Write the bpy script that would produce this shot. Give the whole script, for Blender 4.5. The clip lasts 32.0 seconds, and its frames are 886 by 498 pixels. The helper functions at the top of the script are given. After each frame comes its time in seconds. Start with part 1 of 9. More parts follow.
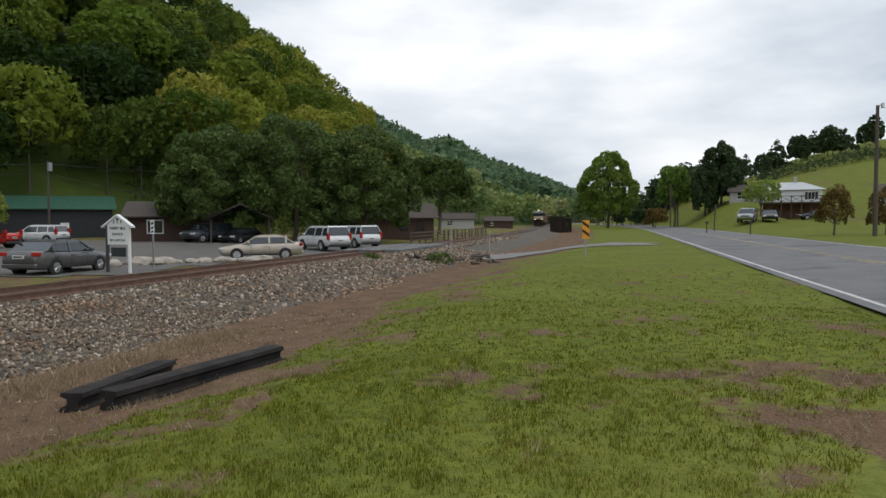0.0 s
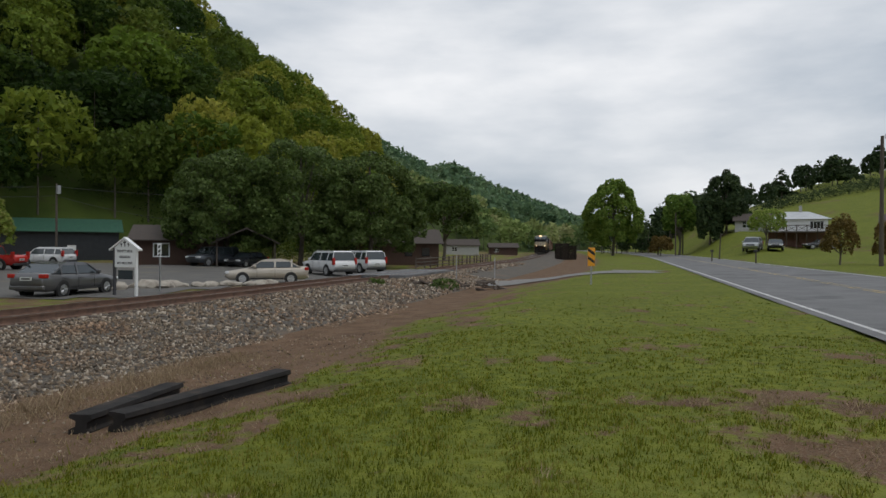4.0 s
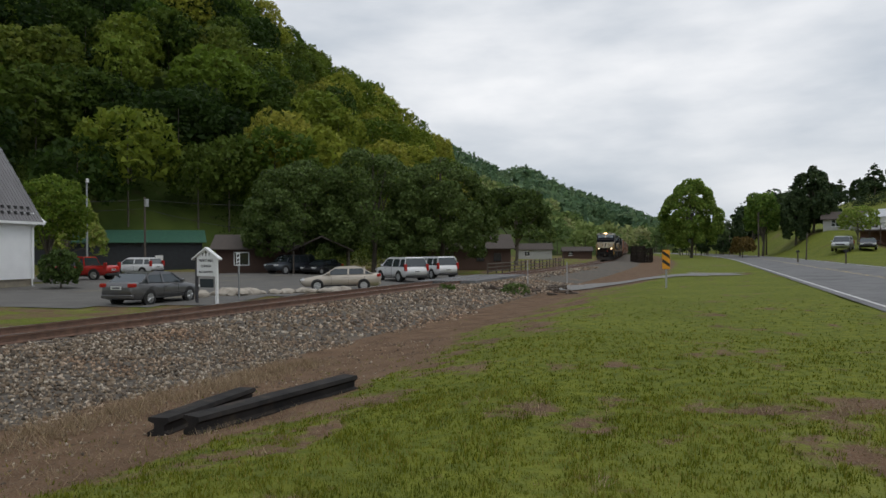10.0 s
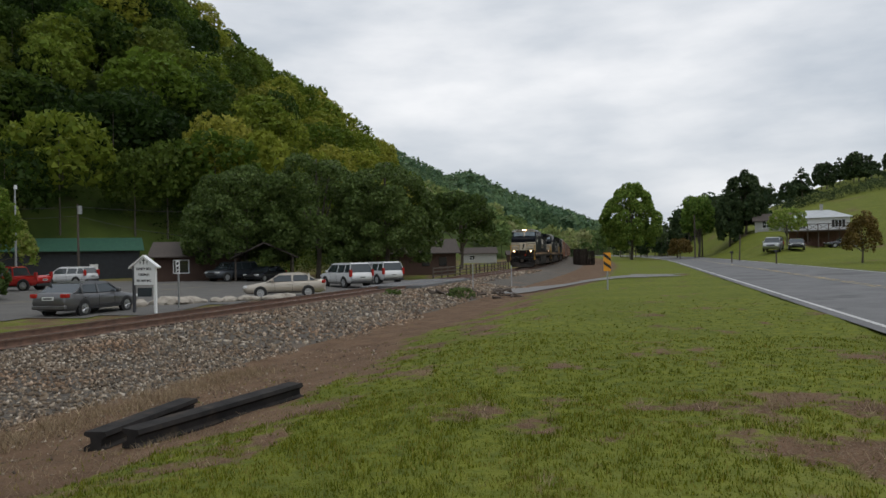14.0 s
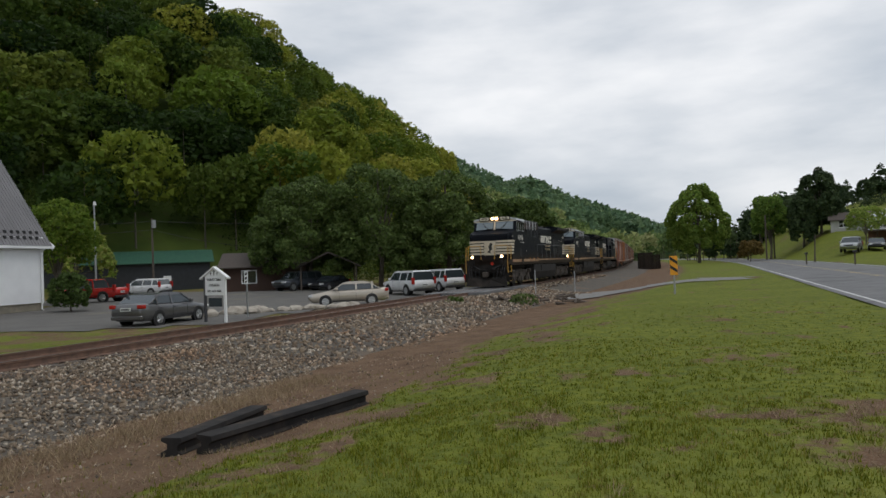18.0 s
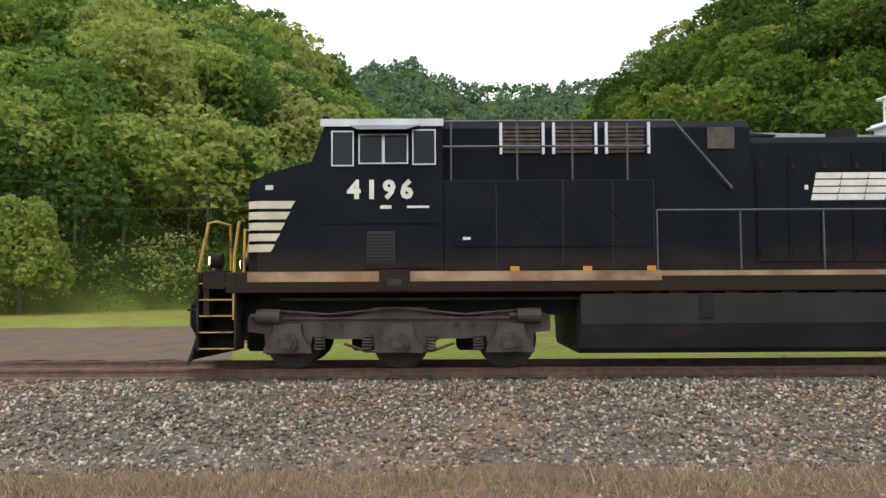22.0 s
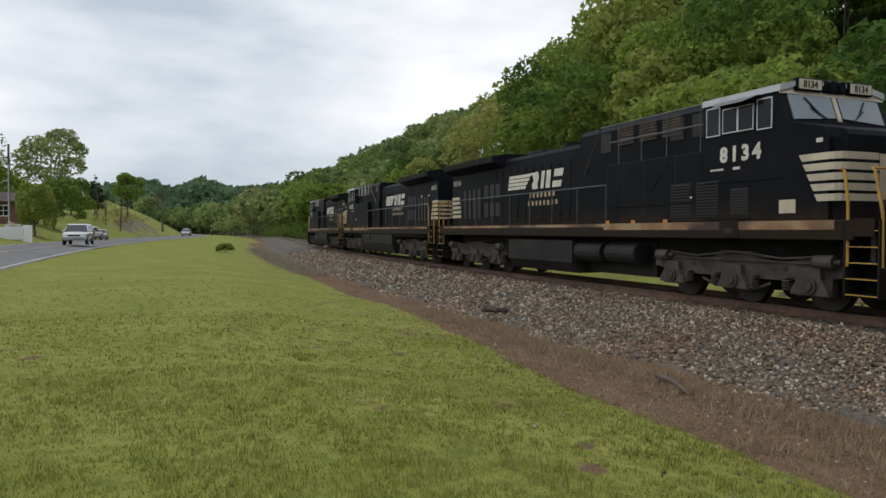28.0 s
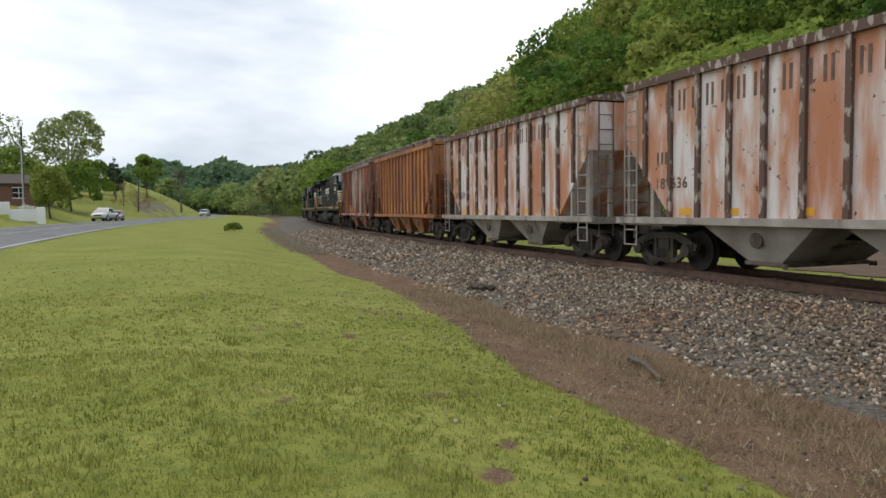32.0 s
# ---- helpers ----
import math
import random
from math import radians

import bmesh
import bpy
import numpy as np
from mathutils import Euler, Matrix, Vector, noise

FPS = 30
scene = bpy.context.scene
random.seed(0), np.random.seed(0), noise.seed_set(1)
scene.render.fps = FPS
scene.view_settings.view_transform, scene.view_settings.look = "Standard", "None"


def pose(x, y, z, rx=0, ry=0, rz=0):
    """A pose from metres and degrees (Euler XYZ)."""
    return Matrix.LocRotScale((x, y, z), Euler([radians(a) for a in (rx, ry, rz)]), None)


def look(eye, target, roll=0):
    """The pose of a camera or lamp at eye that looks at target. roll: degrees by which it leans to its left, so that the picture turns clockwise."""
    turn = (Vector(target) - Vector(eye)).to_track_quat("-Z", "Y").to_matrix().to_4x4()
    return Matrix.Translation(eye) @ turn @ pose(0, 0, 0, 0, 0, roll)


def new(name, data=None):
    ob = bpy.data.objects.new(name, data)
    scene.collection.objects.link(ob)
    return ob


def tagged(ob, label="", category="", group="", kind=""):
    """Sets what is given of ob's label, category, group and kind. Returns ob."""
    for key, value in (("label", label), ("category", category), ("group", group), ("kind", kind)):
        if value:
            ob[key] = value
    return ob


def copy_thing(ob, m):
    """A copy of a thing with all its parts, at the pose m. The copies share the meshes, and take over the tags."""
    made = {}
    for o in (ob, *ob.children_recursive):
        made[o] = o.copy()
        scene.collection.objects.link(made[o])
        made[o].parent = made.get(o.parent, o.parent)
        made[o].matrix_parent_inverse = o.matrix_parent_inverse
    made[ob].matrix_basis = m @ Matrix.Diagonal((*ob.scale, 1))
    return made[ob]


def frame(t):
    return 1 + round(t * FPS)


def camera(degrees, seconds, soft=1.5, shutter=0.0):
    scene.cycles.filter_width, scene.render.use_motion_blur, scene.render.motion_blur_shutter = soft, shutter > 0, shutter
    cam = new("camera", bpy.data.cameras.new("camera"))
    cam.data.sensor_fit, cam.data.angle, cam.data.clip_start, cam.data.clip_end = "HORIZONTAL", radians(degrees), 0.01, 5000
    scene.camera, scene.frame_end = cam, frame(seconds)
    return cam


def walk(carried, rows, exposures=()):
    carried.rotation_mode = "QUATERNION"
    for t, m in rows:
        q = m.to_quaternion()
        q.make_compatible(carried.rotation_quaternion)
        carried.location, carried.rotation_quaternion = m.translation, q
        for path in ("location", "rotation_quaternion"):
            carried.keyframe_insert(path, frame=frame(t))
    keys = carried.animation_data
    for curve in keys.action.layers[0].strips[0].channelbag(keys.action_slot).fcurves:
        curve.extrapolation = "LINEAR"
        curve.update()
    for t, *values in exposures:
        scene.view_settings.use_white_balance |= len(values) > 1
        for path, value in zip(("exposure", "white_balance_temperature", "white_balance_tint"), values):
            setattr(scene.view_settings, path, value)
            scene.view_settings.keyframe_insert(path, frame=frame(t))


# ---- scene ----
# the camera, hand-held beside the road: seconds, x, y, z, tilt, lean, turn
cam = camera(64.22, 32.0, soft=1.5, shutter=0.0)
PATH = [
    (0.0, 0.000, -0.000, 1.600, 87.73, 0.14, 0.00),
    (0.5, -0.015, -0.011, 1.599, 89.28, 1.28, -0.09),
    (1.0, -0.036, -0.024, 1.597, 88.24, 0.32, 0.26),
    (1.5, -0.046, -0.030, 1.597, 88.27, -0.49, 0.53),
    (2.0, -0.051, -0.035, 1.596, 89.52, -0.10, 0.42),
    (2.5, -0.055, -0.042, 1.595, 89.20, -0.61, 0.34),
    (3.0, -0.056, -0.048, 1.595, 89.21, -0.56, 0.03),
    (3.5, -0.055, -0.054, 1.595, 89.89, -0.53, 0.32),
    (5.5, -0.047, -0.070, 1.592, 89.57, 0.00, 0.10),
    (6.0, -0.043, -0.072, 1.594, 89.73, 0.06, 0.04),
    (6.5, -0.031, -0.070, 1.596, 89.57, 0.04, 0.03),
    (7.0, 0.009, -0.055, 1.597, 88.43, -0.03, 0.71),
    (7.5, 0.044, -0.045, 1.598, 87.25, 0.79, 3.87),
    (8.0, 0.044, -0.051, 1.600, 87.88, 1.32, 2.66),
    (8.5, 0.042, -0.064, 1.600, 87.73, 0.30, 1.38),
    (9.0, 0.067, -0.060, 1.606, 88.18, -0.35, 2.00),
    (9.5, 0.084, -0.062, 1.607, 88.99, 0.88, 4.61),
    (10.0, 0.096, -0.071, 1.605, 90.26, 0.48, 6.29),
    (10.5, 0.098, -0.080, 1.603, 90.10, 0.80, 4.31),
    (11.0, 0.090, -0.092, 1.603, 90.35, 1.00, 2.84),
    (11.5, 0.091, -0.096, 1.604, 89.95, 0.95, 2.88),
    (12.0, 0.092, -0.100, 1.604, 89.97, 1.01, 3.00),
    (12.5, 0.100, -0.101, 1.604, 89.96, 0.92, 2.32),
    (13.0, 0.099, -0.103, 1.606, 89.98, 0.83, 1.92),
    (13.5, 0.100, -0.105, 1.606, 90.47, 0.95, 1.89),
    (15.5, 0.114, -0.098, 1.612, 90.75, 2.37, 2.35),
    (16.0, 0.111, -0.100, 1.611, 91.15, 2.64, 3.00),
    (16.5, 0.112, -0.100, 1.611, 91.05, 2.40, 3.72),
    (17.0, 0.105, -0.099, 1.611, 91.26, 2.31, 4.08),
    (17.5, 0.097, -0.097, 1.612, 91.44, 2.16, 5.03),
    (18.0, 0.095, -0.099, 1.609, 91.28, 2.14, 6.85),
    (18.5, 0.092, -0.101, 1.609, 91.66, 1.69, 8.90),
    (19.0, 0.087, -0.105, 1.607, 92.24, 1.09, 12.71),
    (19.5, 0.094, -0.112, 1.605, 93.81, 0.91, 17.81),
    (20.0, 0.124, -0.127, 1.614, 91.79, -0.23, 23.41),
    (20.5, 0.087, -0.185, 1.601, 92.60, 1.12, 31.75),
    (21.0, 0.040, -0.219, 1.586, 92.72, 1.21, 43.62),
    (21.5, 0.053, -0.209, 1.569, 92.90, 0.81, 56.99),
    (22.0, 0.090, -0.219, 1.567, 92.85, 0.29, 75.31),
    (22.5, 0.077, -0.163, 1.557, 91.18, 0.20, 97.53),
    (23.0, 0.027, -0.206, 1.589, 90.04, 0.15, 115.64),
    (23.5, -0.000, -0.325, 1.565, 89.66, -0.32, 123.70),
    (24.0, -0.150, -0.353, 1.579, 90.16, -2.08, 130.65),
    (24.5, -0.298, -0.395, 1.550, 89.23, -3.16, 134.41),
    (25.0, -0.377, -0.517, 1.524, 90.81, -1.72, 136.58),
    (25.5, -0.418, -0.571, 1.533, 91.26, -0.31, 139.24),
    (27.5, -0.836, -0.500, 1.565, 90.21, -1.10, 141.73),
    (28.0, -0.964, -0.540, 1.585, 88.54, -0.08, 143.15),
    (28.5, -1.158, -0.403, 1.582, 89.19, 0.57, 146.11),
    (29.0, -1.354, -0.495, 1.566, 87.64, -0.34, 139.33),
    (29.5, -1.520, -0.644, 1.477, 87.35, 0.20, 137.45),
    (30.0, -1.716, -0.694, 1.493, 82.00, 2.59, 140.62),
    (30.5, -1.861, -0.590, 1.509, 84.61, 0.47, 141.81),
    (31.0, -1.958, -0.640, 1.498, 85.83, 1.49, 139.66),
    (31.5, -2.086, -0.728, 1.501, 86.29, 1.19, 141.46),
    (32.0, -2.244, -0.688, 1.486, 86.75, 0.61, 144.85),
]
EXPOSURES = [(0.0, 0.2), (0.5, -0.12), (1.0, -0.32), (1.5, -0.22), (2.0, -0.1), (3.0, -0.1), (6.0, -0.06), (16.0, -0.04), (19.0, -0.04), (20.0, 0.0), (21.0, 0.38), (22.0, 1.1), (22.6, 1.75), (24.0, 1.55), (24.5, 0.95), (25.0, 0.58), (26.0, 0.27), (27.5, 0.12), (28.5, 0.20), (30.0, 0.28), (32.0, 0.46)]
walk(cam, [(t, pose(x, y, z, tilt, lean, turn)) for t, x, y, z, tilt, lean, turn in PATH], EXPOSURES)

# ---- world and light: an overcast spring day ----
world = bpy.data.worlds.new("overcast_sky")
scene.world = world
world.use_nodes = True
wn, wl = world.node_tree.nodes, world.node_tree.links
for n in list(wn):
    wn.remove(n)
w_out = wn.new("ShaderNodeOutputWorld")
w_bg = wn.new("ShaderNodeBackground")
w_sky = wn.new("ShaderNodeTexSky")
w_sky.sky_type, w_sky.sun_disc = "NISHITA", False
w_sky.sun_elevation, w_sky.sun_rotation = radians(62), radians(128)
w_sky.air_density, w_sky.dust_density = 1.0, 3.0
w_gain = wn.new("ShaderNodeMix")
w_gain.data_type, w_gain.blend_type = "RGBA", "MULTIPLY"
w_gain.inputs[0].default_value = 1.0
w_gain.inputs[7].default_value = (0.10, 0.10, 0.10, 1)
wl.new(w_sky.outputs[0], w_gain.inputs[6])
w_co = wn.new("ShaderNodeTexCoord")
w_map = wn.new("ShaderNodeMapping")
w_map.inputs["Scale"].default_value = (1.0, 1.0, 3.2)
wl.new(w_co.outputs["Generated"], w_map.inputs["Vector"])
w_noise = wn.new("ShaderNodeTexNoise")
w_noise.inputs["Scale"].default_value = 2.3
w_noise.inputs["Detail"].default_value = 7
w_noise.inputs["Roughness"].default_value = 0.5
wl.new(w_map.outputs[0], w_noise.inputs["Vector"])
w_ramp = wn.new("ShaderNodeValToRGB")
w_ramp.color_ramp.elements[0].position, w_ramp.color_ramp.elements[0].color = 0.36, (0.50, 0.565, 0.645, 1)
w_ramp.color_ramp.elements[1].position, w_ramp.color_ramp.elements[1].color = 0.66, (1.02, 1.03, 1.05, 1)
wl.new(w_noise.outputs["Fac"], w_ramp.inputs[0])
w_mix = wn.new("ShaderNodeMix")
w_mix.data_type = "RGBA"
w_mix.inputs[0].default_value = 0.9
wl.new(w_gain.outputs[2], w_mix.inputs[6])
wl.new(w_ramp.outputs[0], w_mix.inputs[7])
wl.new(w_mix.outputs[2], w_bg.inputs["Color"])
w_bg.inputs["Strength"].default_value = 0.99
wl.new(w_bg.outputs[0], w_out.inputs["Surface"])
sun = new("sun", bpy.data.lights.new("sun", "SUN"))
sun.data.energy, sun.data.angle, sun.data.color = 0.62, radians(30), (1.0, 0.96, 0.9)
sun.matrix_world = look((0, 0, 200), (-82, 64, 0))

# ---- materials ----
MATS = {}


def mat(name, color, rough=0.7, metal=0.0, color2=None, scale=4.0, bump=0.0, bump_scale=None, spread=(0.35, 0.65),
        stain=None, stain_scale=0.8, stain_spread=(0.55, 0.7), spec=0.5, detail=6, vary=0.0, stretch=(1, 1, 1), space="Object",
        stain_stretch=(1, 1, 1)):
    """A surface: two tones mixed by fine noise, an optional stain at a larger scale, bump, and variation per object or island."""
    m = bpy.data.materials.new(name)
    MATS[name] = m
    m.use_nodes = True
    n, l = m.node_tree.nodes, m.node_tree.links
    b = n["Principled BSDF"]
    b.inputs["Roughness"].default_value = rough
    b.inputs["Metallic"].default_value = metal
    b.inputs["Specular IOR Level"].default_value = spec
    b.inputs["Base Color"].default_value = (*color, 1)
    co = n.new("ShaderNodeTexCoord")

    def noise_node(sc, st, det):
        mp = n.new("ShaderNodeMapping")
        mp.inputs["Scale"].default_value = st
        l.new(co.outputs[space], mp.inputs["Vector"])
        t = n.new("ShaderNodeTexNoise")
        t.inputs["Scale"].default_value, t.inputs["Detail"].default_value = sc, det
        l.new(mp.outputs[0], t.inputs["Vector"])
        return t

    def steps(src, lo, hi):
        r = n.new("ShaderNodeMapRange")
        r.inputs["From Min"].default_value, r.inputs["From Max"].default_value = lo, hi
        l.new(src, r.inputs["Value"])
        return r.outputs["Result"]

    out = None
    if color2 is not None:
        t = noise_node(scale, stretch, detail)
        mx = n.new("ShaderNodeMix")
        mx.data_type = "RGBA"
        mx.inputs[6].default_value, mx.inputs[7].default_value = (*color, 1), (*color2, 1)
        l.new(steps(t.outputs["Fac"], *spread), mx.inputs[0])
        out = mx.outputs[2]
    if stain is not None:
        t = noise_node(stain_scale, stain_stretch, 8)
        mx = n.new("ShaderNodeMix")
        mx.data_type = "RGBA"
        mx.inputs[6].default_value, mx.inputs[7].default_value = (*color, 1), (*stain, 1)
        if out is not None:
            l.new(out, mx.inputs[6])
        l.new(steps(t.outputs["Fac"], *stain_spread), mx.inputs[0])
        out = mx.outputs[2]
    if vary > 0:
        src = n.new("ShaderNodeNewGeometry").outputs["Random Per Island"]
        hs = n.new("ShaderNodeHueSaturation")
        hs.inputs["Color"].default_value = (*color, 1)
        if out is not None:
            l.new(out, hs.inputs["Color"])
        r = n.new("ShaderNodeMapRange")
        r.inputs["To Min"].default_value, r.inputs["To Max"].default_value = 1 - vary, 1 + vary
        l.new(src, r.inputs["Value"])
        l.new(r.outputs["Result"], hs.inputs["Value"])
        out = hs.outputs["Color"]
    if out is not None:
        l.new(out, b.inputs["Base Color"])
    if bump > 0:
        t = noise_node(bump_scale or scale * 3, stretch, 6)
        bp = n.new("ShaderNodeBump")
        bp.inputs["Strength"].default_value, bp.inputs["Distance"].default_value = min(1, bump), 0.02
        l.new(t.outputs["Fac"], bp.inputs["Height"])
        l.new(bp.outputs["Normal"], b.inputs["Normal"])
    return m


def leaf_mat(name, stops, thin=0.35, rough=0.6):
    """Leaves: diffuse with light shining through; the tone runs through the stops from tree to tree, with a shift from leaf to leaf."""
    m = bpy.data.materials.new(name)
    MATS[name] = m
    m.use_nodes = True
    n, l = m.node_tree.nodes, m.node_tree.links
    for x in list(n):
        n.remove(x)
    o = n.new("ShaderNodeOutputMaterial")
    geo = n.new("ShaderNodeNewGeometry")
    at = n.new("ShaderNodeAttribute")
    at.attribute_name = "tone"
    rp = n.new("ShaderNodeValToRGB")
    els = rp.color_ramp.elements
    for k, c in enumerate(stops):
        at_ = k / (len(stops) - 1)
        el = els[k] if k < 1 else (els[-1] if k == len(stops) - 1 else els.new(at_))
        el.position, el.color = at_, (*c, 1)
    l.new(at.outputs["Fac"], rp.inputs[0])
    hs = n.new("ShaderNodeHueSaturation")
    l.new(rp.outputs[0], hs.inputs["Color"])
    r = n.new("ShaderNodeMapRange")
    r.inputs["To Min"].default_value, r.inputs["To Max"].default_value = 0.72, 1.30
    l.new(geo.outputs["Random Per Island"], r.inputs["Value"])
    l.new(r.outputs["Result"], hs.inputs["Value"])
    d = n.new("ShaderNodeBsdfPrincipled")
    d.inputs["Roughness"].default_value = rough
    d.inputs["Specular IOR Level"].default_value = 0.15
    t = n.new("ShaderNodeBsdfTranslucent")
    ms = n.new("ShaderNodeMixShader")
    ms.inputs[0].default_value = thin
    l.new(hs.outputs["Color"], d.inputs["Base Color"])
    l.new(hs.outputs["Color"], t.inputs["Color"])
    l.new(d.outputs[0], ms.inputs[1])
    l.new(t.outputs[0], ms.inputs[2])
    l.new(ms.outputs[0], o.inputs["Surface"])
    return m


def glow(name, color, strength):
    m = bpy.data.materials.new(name)
    MATS[name] = m
    m.use_nodes = True
    b = m.node_tree.nodes["Principled BSDF"]
    b.inputs["Base Color"].default_value = (*color, 1)
    b.inputs["Emission Color"].default_value = (*color, 1)
    b.inputs["Emission Strength"].default_value = strength
    return m


# ---- building blocks ----
def mesh_of(name, verts, faces, material=None, smooth=False):
    me = bpy.data.meshes.new(name)
    me.from_pydata([tuple(v) for v in verts], [], faces)
    me.update()
    if material is not None:
        me.materials.append(material)
    if smooth:
        me.polygons.foreach_set("use_smooth", [True] * len(me.polygons))
    return me


def thing(name, m, label, category, group="", kind=""):
    """An empty at the base of a thing made of parts."""
    e = new(name)
    e.empty_display_size = 0.2
    e.matrix_world = m
    return tagged(e, label, category, group, kind)


def part(name, bm, material, parent=None, label="", smooth=False, m=None):
    """Links a bmesh as one mesh object under a thing or a part."""
    me = bpy.data.meshes.new(name)
    bm.to_mesh(me)
    bm.free()
    me.materials.append(material)
    if smooth:
        me.polygons.foreach_set("use_smooth", [True] * len(me.polygons))
    ob = new(name, me)
    if parent is not None:
        ob.parent = parent
    if m is not None:
        ob.matrix_basis = m
    if label:
        tagged(ob, label)
    return ob


def share(name, me, parent, m, label=""):
    """Another object on the same mesh."""
    ob = new(name, me)
    ob.parent = parent
    ob.matrix_basis = m
    if label:
        tagged(ob, label)
    return ob


def box(bm, x0, x1, y0, y1, z0, z1, bevel=0.0):
    vs = [bm.verts.new(p) for p in ((x0, y0, z0), (x1, y0, z0), (x1, y1, z0), (x0, y1, z0), (x0, y0, z1), (x1, y0, z1), (x1, y1, z1), (x0, y1, z1))]
    fs = [bm.faces.new([vs[i] for i in f]) for f in ((3, 2, 1, 0), (4, 5, 6, 7), (0, 1, 5, 4), (1, 2, 6, 5), (2, 3, 7, 6), (3, 0, 4, 7))]
    if bevel > 0:
        es = list({e for f in fs for e in f.edges})
        bmesh.ops.bevel(bm, geom=es, offset=bevel, segments=1, affect="EDGES", profile=0.5)
    return bm


def bx(x0, x1, y0, y1, z0, z1, bevel=0.0):
    return box(bmesh.new(), x0, x1, y0, y1, z0, z1, bevel)


def prism(bm, profile, y0, y1, axis="y"):
    """Extrudes a closed outline of (a, b) along an axis: 'y' gives (a, y, b), 'x' gives (x, a, b), 'z' gives (a, b, z)."""
    def at(a, b, c):
        return {"y": (a, c, b), "x": (c, a, b), "z": (a, b, c)}[axis]
    v0 = [bm.verts.new(at(a, b, y0)) for a, b in profile]
    v1 = [bm.verts.new(at(a, b, y1)) for a, b in profile]
    n = len(profile)
    bm.faces.new(v0)
    bm.faces.new(v1[::-1])
    for i in range(n):
        bm.faces.new((v0[i], v1[i], v1[(i + 1) % n], v0[(i + 1) % n]))
    bmesh.ops.recalc_face_normals(bm, faces=bm.faces[:])
    return bm


def tube(bm, pts, r, seg=6, r2=None):
    """A round bar along a line of points, tapering from r to r2."""
    pts = [Vector(p) for p in pts]
    rings = []
    for i, p in enumerate(pts):
        a = pts[max(0, i - 1)]
        b = pts[min(len(pts) - 1, i + 1)]
        d = (b - a).normalized()
        u = d.orthogonal().normalized() if abs(d.z) > 0.9 else Vector((0, 0, 1)).cross(d).normalized()
        w = d.cross(u)
        k = r if r2 is None else r + (r2 - r) * i / (len(pts) - 1)
        rings.append([bm.verts.new(p + (u * math.cos(2 * math.pi * j / seg) + w * math.sin(2 * math.pi * j / seg)) * k) for j in range(seg)])
    for a, b in zip(rings, rings[1:]):
        for j in range(seg):
            bm.faces.new((a[j], a[(j + 1) % seg], b[(j + 1) % seg], b[j]))
    bm.faces.new(rings[0][::-1])
    bm.faces.new(rings[-1])
    return bm


def disc(bm, c, r, w, axis="y", seg=20, inner=0.0):
    """A round plate or drum of width w centred on c."""
    pts = [(c[0], c[1], c[2])] * 2
    d = {"x": Vector((1, 0, 0)), "y": Vector((0, 1, 0)), "z": Vector((0, 0, 1))}[axis]
    return tube(bm, [Vector(c) - d * w / 2, Vector(c) + d * w / 2], r, seg)


def text_mesh(words, size, material, name="lettering", depth=0.004, bold=0.0, spacing=1.0, shear=0.0):
    """Lettering as a mesh, centred, in the x-z plane facing -y."""
    cu = bpy.data.curves.new(name, "FONT")
    cu.body, cu.size, cu.extrude, cu.offset, cu.space_character, cu.shear = words, size, depth, bold, spacing, shear
    cu.align_x, cu.align_y, cu.resolution_u = "CENTER", "CENTER", 2
    ob = bpy.data.objects.new(name, cu)
    me = bpy.data.meshes.new_from_object(ob)
    bpy.data.objects.remove(ob)
    bpy.data.curves.remove(cu)
    me.transform(Matrix.Rotation(radians(90), 4, "X"))
    me.materials.clear()
    me.materials.append(material)
    return me

# ---- the lie of the land: the track, the road, the slopes ----
TK = 0.26                                  # the track runs north along (TK, 1)
TN = math.hypot(1, TK)


def track_x(y):
    """x of the track's middle line at y: straight past the camera, bending west at both ends."""
    x = -14.44 + TK * y
    if y > 45:
        x -= 0.0005 * (y - 45) ** 2 if y < 150 else 0.0005 * (105 ** 2 + 2 * 105 * (y - 150))
    if y < -6:
        x -= 0.0009 * (y + 6) ** 2 if y > -90 else 0.0009 * (84 ** 2 + 2 * 84 * (-90 - y))
    return x + bend(y)


def bend(y):
    """How far line and road swing back east beyond the southern curve."""
    if y > -140:
        return 0.0
    return 0.0007 * (y + 140) ** 2 if y > -300 else 0.0007 * (160 ** 2 + 2 * 160 * (-300 - y))


def smooth(a, b, v):
    t = min(1.0, max(0.0, (v - a) / (b - a)))
    return t * t * (3 - 2 * t)


def lerp_table(tab, v):
    if v <= tab[0][0]:
        return tab[0][1:]
    for p, q in zip(tab, tab[1:]):
        if v <= q[0]:
            k = (v - p[0]) / (q[0] - p[0])
            k = k * k * (3 - 2 * k) * 0.5 + k * 0.5
            return tuple(a + (b - a) * k for a, b in zip(p[1:], q[1:]))
    return tab[-1][1:]


